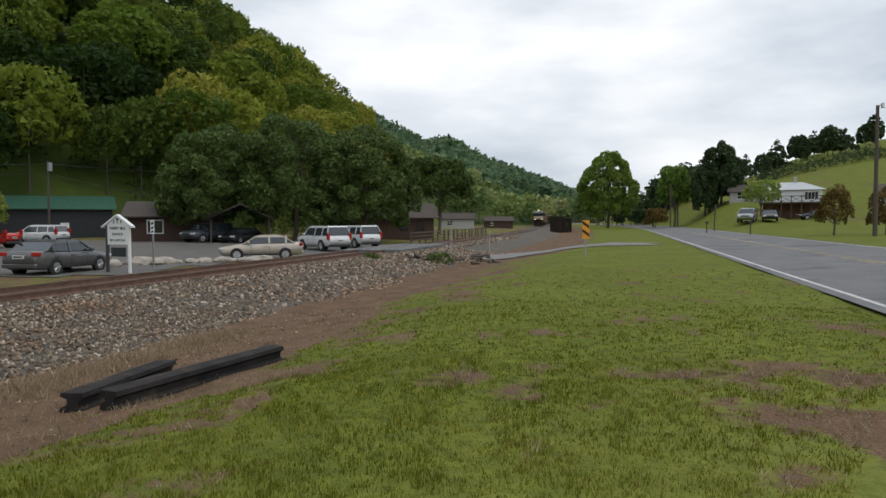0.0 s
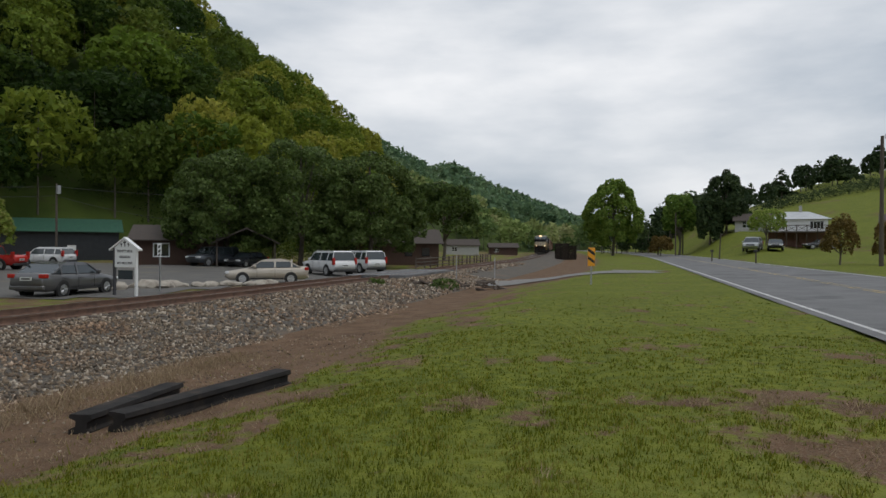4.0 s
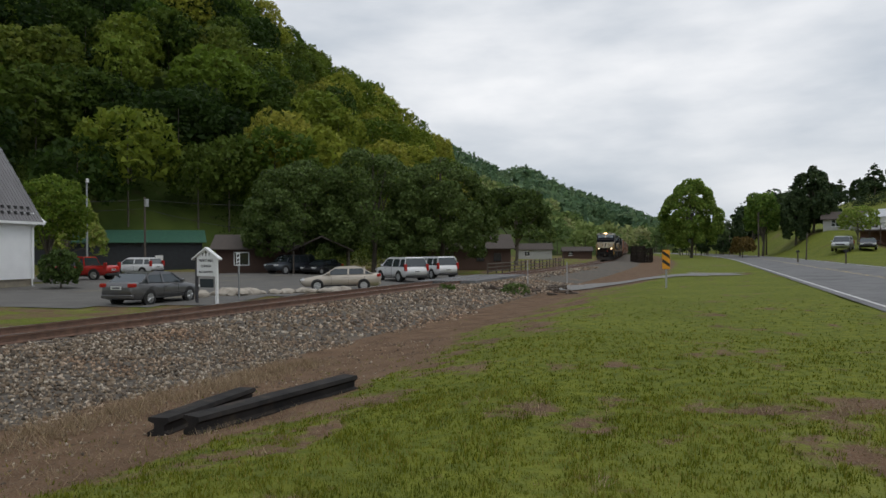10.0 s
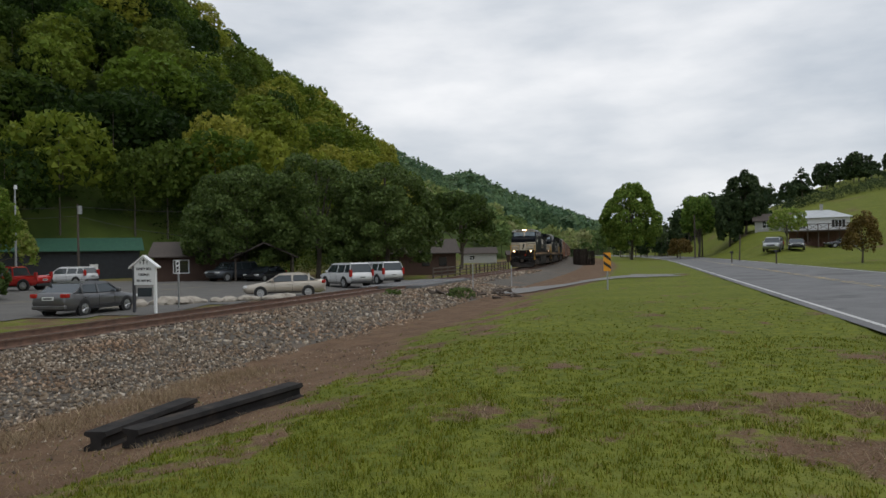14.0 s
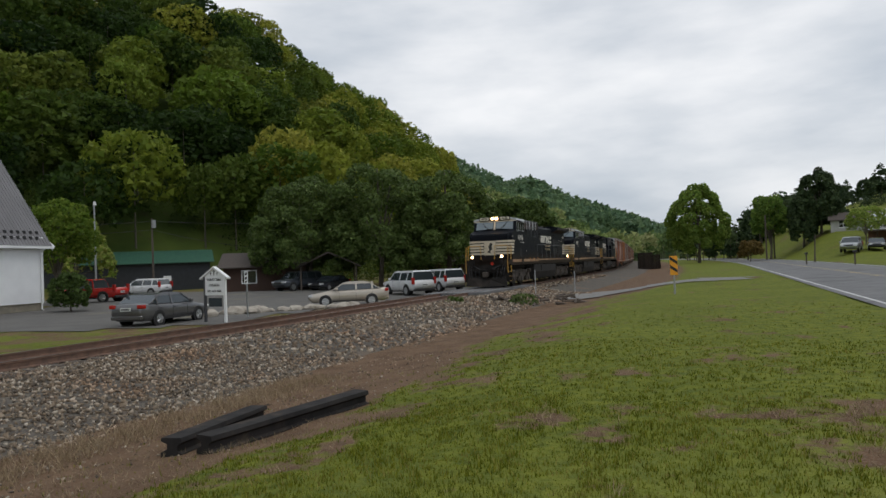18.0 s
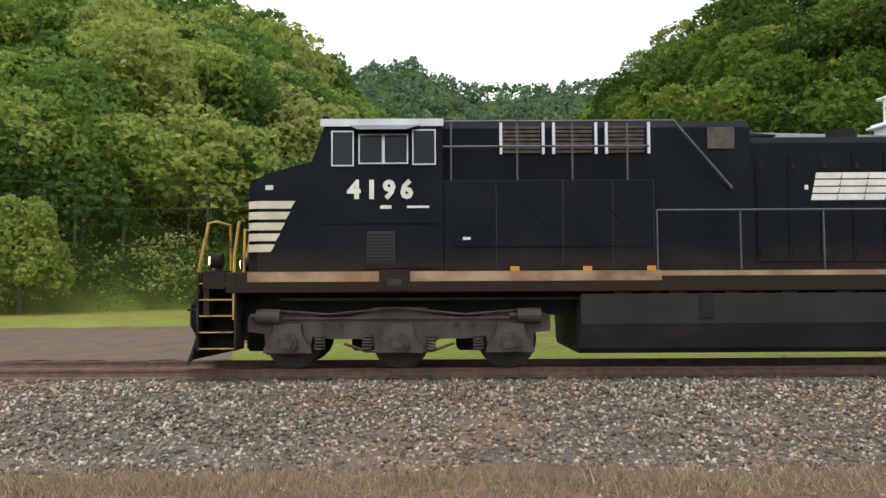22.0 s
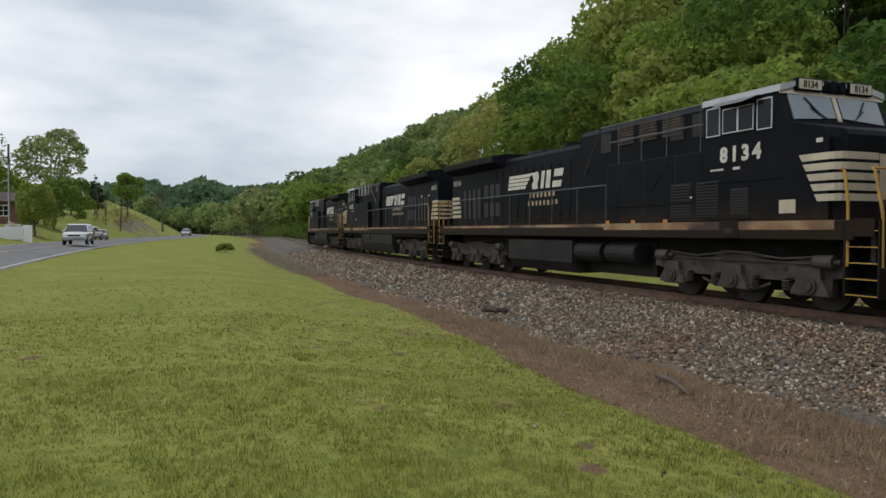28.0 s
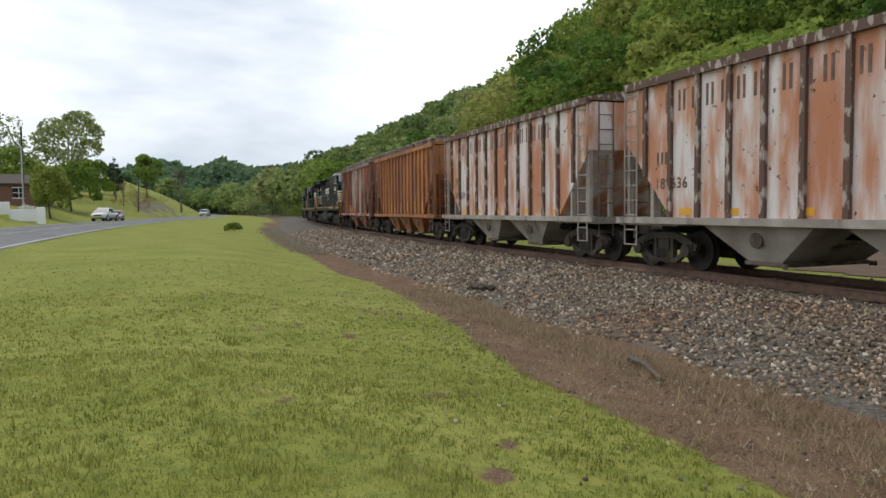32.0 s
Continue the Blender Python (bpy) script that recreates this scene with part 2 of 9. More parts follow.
# bearing (degrees, west positive): elevation of the wooded crest, distance of its foot, distance of the crest
NEAR = [(-180, 3, 700, 900), (-60, 3, 700, 900), (-32, 1.5, 420, 900), (-14, 1.2, 420, 900), (-11, 1.6, 400, 800), (-6.6, 3.3, 330, 700), (-4.2, 3.3, 300, 620), (1.6, 3.9, 250, 480), (3.8, 4.3, 215, 430), (5.2, 4.5, 170, 310),
        (7.2, 6.8, 150, 275), (11.4, 9.6, 120, 250), (15, 12.2, 108, 235), (20, 15.7, 100, 225), (28, 18.9, 96, 215), (40, 19.8, 94, 210), (52, 18.0, 94, 205), (56, 15.4, 98, 205),
        (60, 13.6, 112, 215), (64, 9.8, 140, 250), (68, 7.6, 180, 300), (72, 6.8, 220, 330), (79, 8.2, 130, 240), (83, 12.4, 85, 175), (90, 16.2, 68, 155), (100, 17.2, 60, 145),
        (115, 15.2, 56, 140), (128, 13.4, 58, 140), (132.4, 10.3, 60, 140), (134, 8.6, 62, 142), (137, 7.3, 66, 150), (138.6, 6.4, 72, 190), (140, 7.2, 130, 290), (142, 7.4, 150, 330), (144.6, 6.4, 160, 360), (147.2, 5.7, 165, 380),
        (150.4, 3.8, 172, 400), (153.2, 3.0, 178, 420), (155, 2.5, 188, 430), (157.6, 1.7, 220, 500), (160, 1.5, 280, 600), (164, 1.0, 400, 900), (168, 1.0, 500, 900), (180, 1.0, 500, 900)]
FAR = [(-180, 1.5), (-14, 1.5), (-11, 1.6), (-6.6, 3.3), (-3.9, 4.2), (-2, 5.3), (-0.5, 6.1), (1.6, 5.9), (4, 7.2), (7, 8.5), (8, 9.0), (20, 9.0), (50, 13), (63.3, 15.3), (71.8, 14.8), (75, 15.6), (78, 16.9), (81, 16.4), (86, 14), (95, 8), (140, 3.0), (150, 3.0), (156, 2.8), (160, 2.7), (161.8, 3.3), (164, 2.5), (166.4, 3.2), (169, 2.4), (172, 1.5), (180, 1.2)]


# bearing: elevation of the eastern meadow 120 m and 300 m away
EAST = [(-180, 1.0, 3.0), (-60, 1.2, 5.6), (-32, 0.5, 5.2), (-28.7, 0.1, 4.7), (-26.2, 0.0, 4.0), (-24.6, 0.4, 3.4), (-23.6, 0.9, 3.1), (-22, 1.0, 2.5), (-20, 0.7, 1.9), (-16, 0.3, 0.9), (-12, 0.0, 0.4), (-5, 0, 0), (160, -0.5, 0.0), (165, -0.4, 0.7), (167, -0.4, 1.5), (169, -0.35, 2.2), (171, -0.2, 2.7), (173, 0.33, 3.0), (176.7, 0.75, 3.3), (180, 1.0, 3.5)]


def road_near_x(y):
    """x of the road's edge nearest the track."""
    x = 4.3 + 0.25 * y
    if y < -30:
        x -= 0.0010 * (y + 30) ** 2 if y > -130 else 0.0010 * (100 ** 2 + 2 * 100 * (-130 - y))
        x += bend(y)
    if y > 90:
        x -= 0.0004 * (y - 90) ** 2 if y < 300 else 0.0004 * (210 ** 2 + 2 * 210 * (y - 300))
    return x


ROAD_W = 7.6


def offset(x, y):
    """Metres from the track's middle line, east positive."""
    return (x - track_x(y)) / TN


def ground_z(x, y):
    r = math.hypot(x, y)
    az = math.degrees(math.atan2(-x, y))
    o = offset(x, y)
    # the bed beside the rails, the ditch, the grass and the road
    z = -0.62
    if o > 0:
        z = -0.62 + 0.62 * smooth(6.2, 12.5, o)
        q = (x - road_near_x(y)) / 1.03
        z += 0.06 * smooth(-3.0, 0.0, q) + 0.26 * smooth(0.0, ROAD_W, q)
        if q > ROAD_W:
            k = smooth(ROAD_W, ROAD_W + 8, q)
            near, far_ = lerp_table(EAST, az)
            za, zb = math.tan(radians(near)) * 120 + 1.6, math.tan(radians(far_)) * 300 + 1.6
            if r < 120:
                h = 0.45 + (za - 0.45) * (smooth(35, 120, r) if az > 0 else smooth(68, 124, r))
            else:
                h = za + (zb - za) * min(1.25, (r - 120) / 180)
            z += max(0.0, h - z) * k
    else:
        z += 0.12 * smooth(6, 14, -o) + 0.20 * smooth(17, 26, -o)
    z += 0.05 * noise.noise((x * 0.22, y * 0.22, 1.3)) * smooth(5.0, 8.0, abs(o)) + 0.03 * noise.noise((x * 0.9, y * 0.9, 4.1)) * smooth(6, 9, abs(o))
    # wooded slopes
    if o < -28 or (abs(y) > 150 and az > -12):
        el, r0, r1 = lerp_table(NEAR, az)
        top = math.tan(radians(el)) * r1 + 1.6
        if r > r0:
            k = (r - r0) / (r1 - r0)
            h = top * (k ** 0.85 if k < 1 else max(0.25, 1 - 0.25 * (k - 1)))
            h *= 1 + 0.05 * noise.noise((x * 0.012, y * 0.012, 7.7))
            z = z + max(0.0, h - z) * smooth(18, 42, -o)
        fe = lerp_table(FAR, az)[0]
        if r > 420:
            k = min(1.6, (r - 420) / 420)
            h = (math.tan(radians(fe)) * 840) * (k if k < 1 else max(0.2, 1 - 0.8 * (k - 1)))
            h *= 1 + 0.06 * noise.noise((x * 0.004, y * 0.004, 2.7))
            z = z + max(0.0, h - z) * max(smooth(560, 640, r), smooth(18, 60, -o))
    return z


def axis(lo, hi, fine_lo, fine_hi, step):
    v, out = fine_lo, []
    while v <= fine_hi:
        out.append(v)
        v += step
    s, v = step, fine_hi
    while v < hi:
        s = min(s * 1.07, 60)
        v += s
        out.append(v)
    s, v = step, fine_lo
    while v > lo:
        s = min(s * 1.07, 60)
        v -= s
        out.append(v)
    return sorted(out)


def ground_material():
    m = bpy.data.materials.new("ground")
    m.use_nodes = True
    n, l = m.node_tree.nodes, m.node_tree.links
    b = n["Principled BSDF"]
    b.inputs["Roughness"].default_value = 0.95
    b.inputs["Specular IOR Level"].default_value = 0.15
    co = n.new("ShaderNodeTexCoord")

    def tex(sc, det=6):
        t = n.new("ShaderNodeTexNoise")
        t.inputs["Scale"].default_value, t.inputs["Detail"].default_value = sc, det
        l.new(co.outputs["Object"], t.inputs["Vector"])
        return t.outputs["Fac"]

    def rng(src, lo, hi, a=0.0, c=1.0):
        r = n.new("ShaderNodeMapRange")
        for k, v in (("From Min", lo), ("From Max", hi), ("To Min", a), ("To Max", c)):
            r.inputs[k].default_value = v
        l.new(src, r.inputs["Value"])
        return r.outputs["Result"]

    def mix(f, a, c):
        x = n.new("ShaderNodeMix")
        x.data_type = "RGBA"
        for i, v in ((6, a), (7, c)):
            if isinstance(v, tuple):
                x.inputs[i].default_value = (*v, 1)
            else:
                l.new(v, x.inputs[i])
        l.new(f, x.inputs[0])
        return x.outputs[2]

    def math_node(op, a, c):
        x = n.new("ShaderNodeMath")
        x.operation = op
        for i, v in ((0, a), (1, c)):
            if isinstance(v, (int, float)):
                x.inputs[i].default_value = v
            else:
                l.new(v, x.inputs[i])
        x.use_clamp = True
        return x.outputs[0]

    grass = mix(rng(tex(0.35), 0.35, 0.65), (0.125, 0.145, 0.014), (0.172, 0.192, 0.022))
    grass = mix(rng(tex(5, 8), 0.40, 0.72), grass, (0.060, 0.088, 0.014))
    grass = mix(rng(tex(70, 3), 0.4, 0.75, 0, 0.5), grass, (0.17, 0.190, 0.045))
    soil = mix(rng(tex(1.6), 0.35, 0.65), (0.110, 0.064, 0.037), (0.180, 0.111, 0.067))
    soil = mix(rng(tex(45, 4), 0.52, 0.70), soil, (0.23, 0.175, 0.125))
    soil = mix(rng(tex(14, 6), 0.5, 0.72, 0, 0.6), soil, (0.085, 0.065, 0.045))
    at = n.new("ShaderNodeAttribute")
    at.attribute_name = "soil"
    patch = rng(tex(6.5, 8), 0.0, 1.0, -0.35, 0.35)
    x = n.new("ShaderNodeMath")
    x.operation = "ADD"
    l.new(at.outputs["Fac"], x.inputs[0])
    l.new(patch, x.inputs[1])
    f = rng(x.outputs[0], 0.42, 0.58)
    at2 = n.new("ShaderNodeAttribute")
    at2.attribute_name = "lush"
    lawn = mix(rng(tex(0.5), 0.35, 0.65), (0.190, 0.208, 0.036), (0.262, 0.265, 0.062))
    lawn = mix(rng(tex(6, 8), 0.45, 0.72, 0, 0.8), lawn, (0.085, 0.125, 0.020))
    lawn = mix(rng(tex(60, 3), 0.4, 0.75, 0, 0.5), lawn, (0.25, 0.26, 0.07))
    grass = mix(at2.outputs["Fac"], grass, lawn)
    col = mix(f, grass, soil)
    woods = n.new("ShaderNodeAttribute")
    woods.attribute_name = "woods"
    litter = mix(rng(tex(0.12, 8), 0.4, 0.6), (0.040, 0.065, 0.014), (0.075, 0.105, 0.022))
    litter = mix(rng(tex(0.5, 8), 0.55, 0.7, 0, 0.5), litter, (0.06, 0.05, 0.03))
    col = mix(woods.outputs["Fac"], col, litter)
    l.new(col, b.inputs["Base Color"])
    bp = n.new("ShaderNodeBump")
    bp.inputs["Strength"].default_value, bp.inputs["Distance"].default_value = 0.8, 0.05
    l.new(tex(22, 9), bp.inputs["Height"])
    l.new(bp.outputs["Normal"], b.inputs["Normal"])
    return m


def soil_at(x, y):
    """How bare the ground is: the strip beside the ballast, worn places in the verge, the ploughed field."""
    o = offset(x, y)
    v = 0.0
    if math.hypot(x, y) > 330:
        return 0.1
    if o > 0:
        edge = 8.25 + 0.35 * noise.noise((y * 0.25, 0.3, 0.0)) + 0.25 * noise.noise((y * 0.9, 0.7, 0.0)) + 0.9 * smooth(1, 7, y) - 1.3 * smooth(10, 20, y) - 1.05 * smooth(5, 15, -y)
        v = 1.0 - smooth(edge - 0.6, edge + 0.4 + 0.75 * smooth(2, 8, y), o)
        north = smooth(1.0, 7.0, y)
        worn = 0.75 * noise.noise((x * 0.75, y * 0.75, 0.0)) + 0.55 * noise.noise((x * 2.4, y * 2.4, 6.0))
        v = max(v, 0.53 * (1 - smooth(9.0, 12.6, o)) * north + worn * 0.62 * north)
        spots = noise.noise((x * 1.7, y * 1.7, 12.0))
        v = max(v, 0.75 * smooth(0.42, 0.58, spots) * (1 - smooth(2, 9, y)) * (1 - smooth(10, 22, -y)))
        corner = smooth(2.5, 6.0, x + 0.35 * y) * (1 - smooth(5.0, 9.0, y))
        v = max(v, 0.12 + worn * (0.45 + 0.25 * north) + 0.10 * north + 0.56 * corner, (0.26 + worn * 0.5) * (1 - smooth(8.6, 11.0, o)))
        if y > 40:
            v = max(v, 0.9 * (1 - smooth(9, 13, o)))
    else:
        v = 1.0 - smooth(3.0, 4.6, -o)
        v = max(v, 0.36 + 0.15 * smooth(16, 26, y) + 0.35 * noise.noise((x * 0.8, y * 0.8, 1.0)))
    return v


def build_ground():
    xs, ys = axis(-1500, 1500, -14, 8, 0.27), axis(-1500, 1700, -16, 22, 0.27)
    verts = [(x, y, ground_z(x, y)) for y in ys for x in xs]
    w = len(xs)
    faces = [(j * w + i, j * w + i + 1, (j + 1) * w + i + 1, (j + 1) * w + i) for j in range(len(ys) - 1) for i in range(w - 1)]
    me = mesh_of("ground", verts, faces, ground_material(), smooth=True)
    a = me.attributes.new("soil", "FLOAT", "POINT")
    a.data.foreach_set("value", [soil_at(x, y) for x, y, z in verts])
    g = me.attributes.new("lush", "FLOAT", "POINT")
    g.data.foreach_set("value", [(1 - smooth(-4.0, 9.0, y + 3 * noise.noise((x * 0.2, y * 0.2, 9.0)))) if offset(x, y) > 0 else 0.15 + 0.6 * (1 - smooth(-10, 4, y)) + 0.35 * noise.noise((x * 0.3, y * 0.3, 5.0)) for x, y, z in verts])
    c = me.attributes.new("woods", "FLOAT", "POINT")
    vals = []
    for x, y, z in verts:
        r, az = math.hypot(x, y), math.degrees(math.atan2(-x, y))
        r0 = lerp_table(NEAR, az)[1]
        vals.append(smooth(r0 - 6, r0 + 4, r) if (az > -12 and (x < track_x(y) - 25 or abs(y) > 170)) and not (az > 166) else 0.0)
    c.data.foreach_set("value", vals)
    return tagged(new("ground", me), "grassy valley floor with bare earth beside the ballast", "ground", kind="structure")


build_ground()

# ---- railway line and road ----
def strip(name, xs_of_y, ys, z_of, material, thickness=0.0):
    """A ribbon along y: xs_of_y(y) gives the x values across, z_of(x, y, i) the heights."""
    verts, faces = [], []
    k = None
    for y in ys:
        row = xs_of_y(y)
        k = len(row)
        verts += [(x, y, z_of(x, y, i)) for i, x in enumerate(row)]
    for j in range(len(ys) - 1):
        for i in range(k - 1):
            faces.append((j * k + i, j * k + i + 1, (j + 1) * k + i + 1, (j + 1) * k + i))
    return mesh_of(name, verts, faces, material, smooth=True)


BALLAST_BED = mat("ballast_bed", (0.135, 0.117, 0.093), 0.95, color2=(0.045, 0.038, 0.031), scale=16, bump=0.9, bump_scale=18, stain=(0.15, 0.105, 0.07), stain_scale=0.5)
RUST_STEEL = mat("rail_rust", (0.20, 0.115, 0.080), 0.75, color2=(0.12, 0.075, 0.056), scale=6, bump=0.3, metal=0.1)
RAIL_HEAD = mat("rail_head", (0.33, 0.32, 0.31), 0.3, metal=1.0, color2=(0.2, 0.19, 0.18), scale=3)
TIE_WOOD = mat("tie_wood", (0.075, 0.058, 0.046), 0.9, color2=(0.13, 0.105, 0.085), scale=5, stretch=(1, 8, 8), bump=0.6)
ASPHALT = mat("asphalt", (0.165, 0.165, 0.165), 0.85, color2=(0.125, 0.125, 0.128), scale=0.9, bump=0.4, bump_scale=60, stain=(0.10, 0.10, 0.102), stain_scale=0.35, stain_spread=(0.58, 0.62))
LOT = mat("lot_asphalt", (0.100, 0.096, 0.089), 0.9, color2=(0.130, 0.124, 0.113), scale=0.6, bump=0.4, bump_scale=40, stain=(0.17, 0.15, 0.11), stain_scale=0.25, stain_spread=(0.6, 0.7))
GRAVEL = mat("gravel", (0.245, 0.24, 0.228), 0.95, color2=(0.16, 0.152, 0.142), scale=8, bump=0.8, bump_scale=30)
WHITE_LINE = mat("white_line", (0.62, 0.62, 0.60), 0.7, color2=(0.42, 0.42, 0.41), scale=5)
YELLOW_LINE = mat("yellow_line", (0.46, 0.34, 0.14), 0.7, color2=(0.19, 0.18, 0.155), scale=1.3, spread=(0.38, 0.55))

LINE_YS = [y * 2.0 for y in range(-165, 190)]


def ballast_z(o):
    a = abs(o)
    if a < 1.75:
        return -0.235
    if o > 0:
        return -0.20 - 0.46 * smooth(1.75, 6.1, a) - 0.02 * smooth(5.6, 6.2, a)
    return -0.20 - 0.46 * smooth(1.75, 3.8, a)


def build_line():
    offs = [-3.9, -3.0, -2.3, -1.75, -1.0, 0, 1.0, 1.75, 2.4, 3.2, 4.0, 4.8, 5.6, 6.3]
    me = strip("ballast", lambda y: [track_x(y) + o * TN for o in offs], [y * 1.0 for y in range(-330, 380)],
               lambda x, y, i: ballast_z(offs[i]) + (0.02 if 0 < i < 13 else -0.08) + 0.03 * noise.noise((x, y, 0)) * (abs(offs[i]) > 2), BALLAST_BED)
    tagged(new("ballast", me), "bed of grey and brown crushed-stone ballast under the track", "ballast", kind="structure")
    # two rails, foot, web and head, with a worn bright top
    track = thing("railway_track", pose(0, 0, 0), "rusty steel rails on wooden ties in stone ballast", "railway track", kind="structure")
    prof = [(-0.075, -0.18), (0.075, -0.18), (0.075, -0.165), (0.012, -0.14), (0.012, -0.05), (0.036, -0.04), (0.036, -0.004), (-0.036, -0.004), (-0.036, -0.04), (-0.012, -0.05), (-0.012, -0.14), (-0.075, -0.165)]
    for o in (-0.75, 0.75):
        verts, faces = [], []
        n = len(prof)
        for y in LINE_YS:
            verts += [(track_x(y) + (o + a) * TN, y, b) for a, b in prof]
        for j in range(len(LINE_YS) - 1):
            for i in range(n):
                faces.append((j * n + i, j * n + (i + 1) % n, (j + 1) * n + (i + 1) % n, (j + 1) * n + i))
        ob = new("rail", mesh_of("rail", verts, faces, RUST_STEEL))
        ob.parent = track
        me = strip("rail_head", lambda y: [track_x(y) + (o + a) * TN for a in (-0.03, 0.03)], LINE_YS, lambda x, y, i: 0.0, RAIL_HEAD)
        hd = new("running_surface", me)
        hd.parent = ob
        tagged(hd, "worn bright rail top")
    # ties, flush with the stones
    tie = bx(-1.3, 1.3, -0.115, 0.115, -0.34, -0.175, 0.012)
    tme = bpy.data.meshes.new("tie")
    tie.to_mesh(tme)
    tie.free()
    tme.materials.append(TIE_WOOD)
    rng = random.Random(5)
    for k in range(230):
        y = -46 + k * 0.53
        share("tie", tme, track, pose(track_x(y), y, rng.uniform(-0.01, 0.006), 0, 0, -math.degrees(math.atan(TK)) + rng.uniform(-1, 1)))
    # spikes and plates would not show; the spur behind carries the same rails no further
    ys = [y * 3.0 for y in range(-100, 160)]
    cols = 6
    me = strip("road", lambda y: [road_near_x(y) + 1.03 * ROAD_W * i / (cols - 1) for i in range(cols)], ys,
               lambda x, y, i: 0.09 + 0.26 * smooth(0, 1, i / (cols - 1)) + 0.02 * math.sin(math.pi * i / (cols - 1)), ASPHALT)
    tagged(new("road", me), "two-lane grey asphalt road with patched surface", "road", kind="structure")

    def line(name, q0, q1, material, label, y0=-300, y1=470, dash=None):
        def zz(x, y, i):
            q = (x - road_near_x(y)) / 1.03 / ROAD_W
            return 0.09 + 0.26 * smooth(0, 1, q) + 0.02 * math.sin(math.pi * min(1, max(0, q))) + 0.006
        yy = [y for y in ys if y0 <= y <= y1]
        me = strip(name, lambda y: [road_near_x(y) + 1.03 * q for q in (q0, q1)], yy, zz, material)
        tagged(new(name, me), label, "road marking", kind="structure")
    line("edge_line_near", 0.28, 0.40, WHITE_LINE, "worn white edge line on the asphalt road")
    line("edge_line_far", ROAD_W - 0.42, ROAD_W - 0.30, WHITE_LINE, "worn white edge line on the asphalt road")
    line("centre_line", ROAD_W / 2 - 0.16, ROAD_W / 2 - 0.06, YELLOW_LINE, "faded yellow centre line on the asphalt road")
    line("centre_line", ROAD_W / 2 + 0.06, ROAD_W / 2 + 0.16, YELLOW_LINE, "faded yellow centre line on the asphalt road")


build_line()

# ---- trees ----
BARK = mat("bark", (0.09, 0.075, 0.06), 0.95, color2=(0.16, 0.14, 0.115), scale=5, stretch=(3, 3, 0.6), bump=0.8)
LEAF_SPRING = leaf_mat("spring_leaves", [(0.075, 0.148, 0.030), (0.158, 0.248, 0.046), (0.240, 0.322, 0.064), (0.305, 0.345, 0.080), (0.330, 0.325, 0.115)], 0.5)
LEAF_DARK = leaf_mat("dark_leaves", [(0.042, 0.074, 0.019), (0.092, 0.140, 0.034), (0.155, 0.205, 0.066)], 0.35, 0.42)
# darker than the trees' own green: the slope's shaded side is in the colour
LEAF_HILL_SHADE = leaf_mat("shaded_hill_leaves", [(0.017, 0.037, 0.008), (0.042, 0.077, 0.013), (0.076, 0.118, 0.020), (0.115, 0.154, 0.024), (0.165, 0.182, 0.031)], 0.45)
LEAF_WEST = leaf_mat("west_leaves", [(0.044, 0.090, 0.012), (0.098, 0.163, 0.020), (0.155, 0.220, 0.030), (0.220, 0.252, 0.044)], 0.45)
# their own yellow-green, brightened as the lit crest beside the shaded slope
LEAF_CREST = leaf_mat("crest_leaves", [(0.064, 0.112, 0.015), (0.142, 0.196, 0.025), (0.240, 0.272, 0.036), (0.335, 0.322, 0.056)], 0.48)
# haze of distance is mixed into the next two leaf colours, paler and bluer
LEAF_PALE_HAZE = leaf_mat("pale_haze_leaves", [(0.115, 0.175, 0.060), (0.190, 0.260, 0.080), (0.260, 0.315, 0.110), (0.290, 0.300, 0.140)], 0.45)
LEAF_RIDGE_HAZE = leaf_mat("hazy_ridge_leaves", [(0.085, 0.150, 0.085), (0.125, 0.200, 0.100), (0.165, 0.235, 0.115)], 0.4)
LEAF_PINE = leaf_mat("pine_needles", [(0.024, 0.046, 0.020), (0.045, 0.070, 0.026), (0.070, 0.100, 0.036)], 0.15)
LEAF_RED = leaf_mat("red_brown_leaves", [(0.10, 0.070, 0.02), (0.15, 0.105, 0.03), (0.19, 0.135, 0.04)], 0.3)


def leaf_cloud(rng, lumps, count, size, flat=0.75):
    """Leaf sprays on the skins of a set of round lumps (centre, radii): arrays of triangle corners (n, 3, 3)."""
    lumps = [(np.array(c), np.array(r)) for c, r in lumps]
    area = np.array([(r[0] * r[1] * r[2]) ** (2 / 3) for c, r in lumps])
    pick = rng.choice(len(lumps), size=count, p=area / area.sum())
    d = rng.normal(size=(count, 3))
    d /= np.linalg.norm(d, axis=1)[:, None]
    cs, rs = np.array([c for c, r in lumps])[pick], np.array([r for c, r in lumps])[pick]
    mid = np.mean([c for c, r in lumps], axis=0) * np.array([1, 1, 0.92])
    out = cs - mid
    out /= np.linalg.norm(out, axis=1)[:, None] + 1e-6
    inward = np.minimum(0, (d * out).sum(1) + 0.15)
    d -= 2 * out * inward[:, None]
    d /= np.linalg.norm(d, axis=1)[:, None]
    d[:, 2] = np.where(d[:, 2] < -0.6, -d[:, 2], d[:, 2])
    depth = 1 - 0.35 * rng.random(count) ** 2.2
    pos = cs + d * rs * depth[:, None]
    nrm = d + rng.normal(size=(count, 3)) * flat
    nrm /= np.linalg.norm(nrm, axis=1)[:, None]
    a = np.cross(nrm, rng.normal(size=(count, 3)))
    a /= np.linalg.norm(a, axis=1)[:, None]
    b = np.cross(nrm, a)
    s = size * (0.55 + 0.9 * rng.random(count))[:, None]
    return np.stack([pos - a * s - b * s * 0.6, pos + a * s - b * s * 0.5, pos + b * s * 0.9], 1)


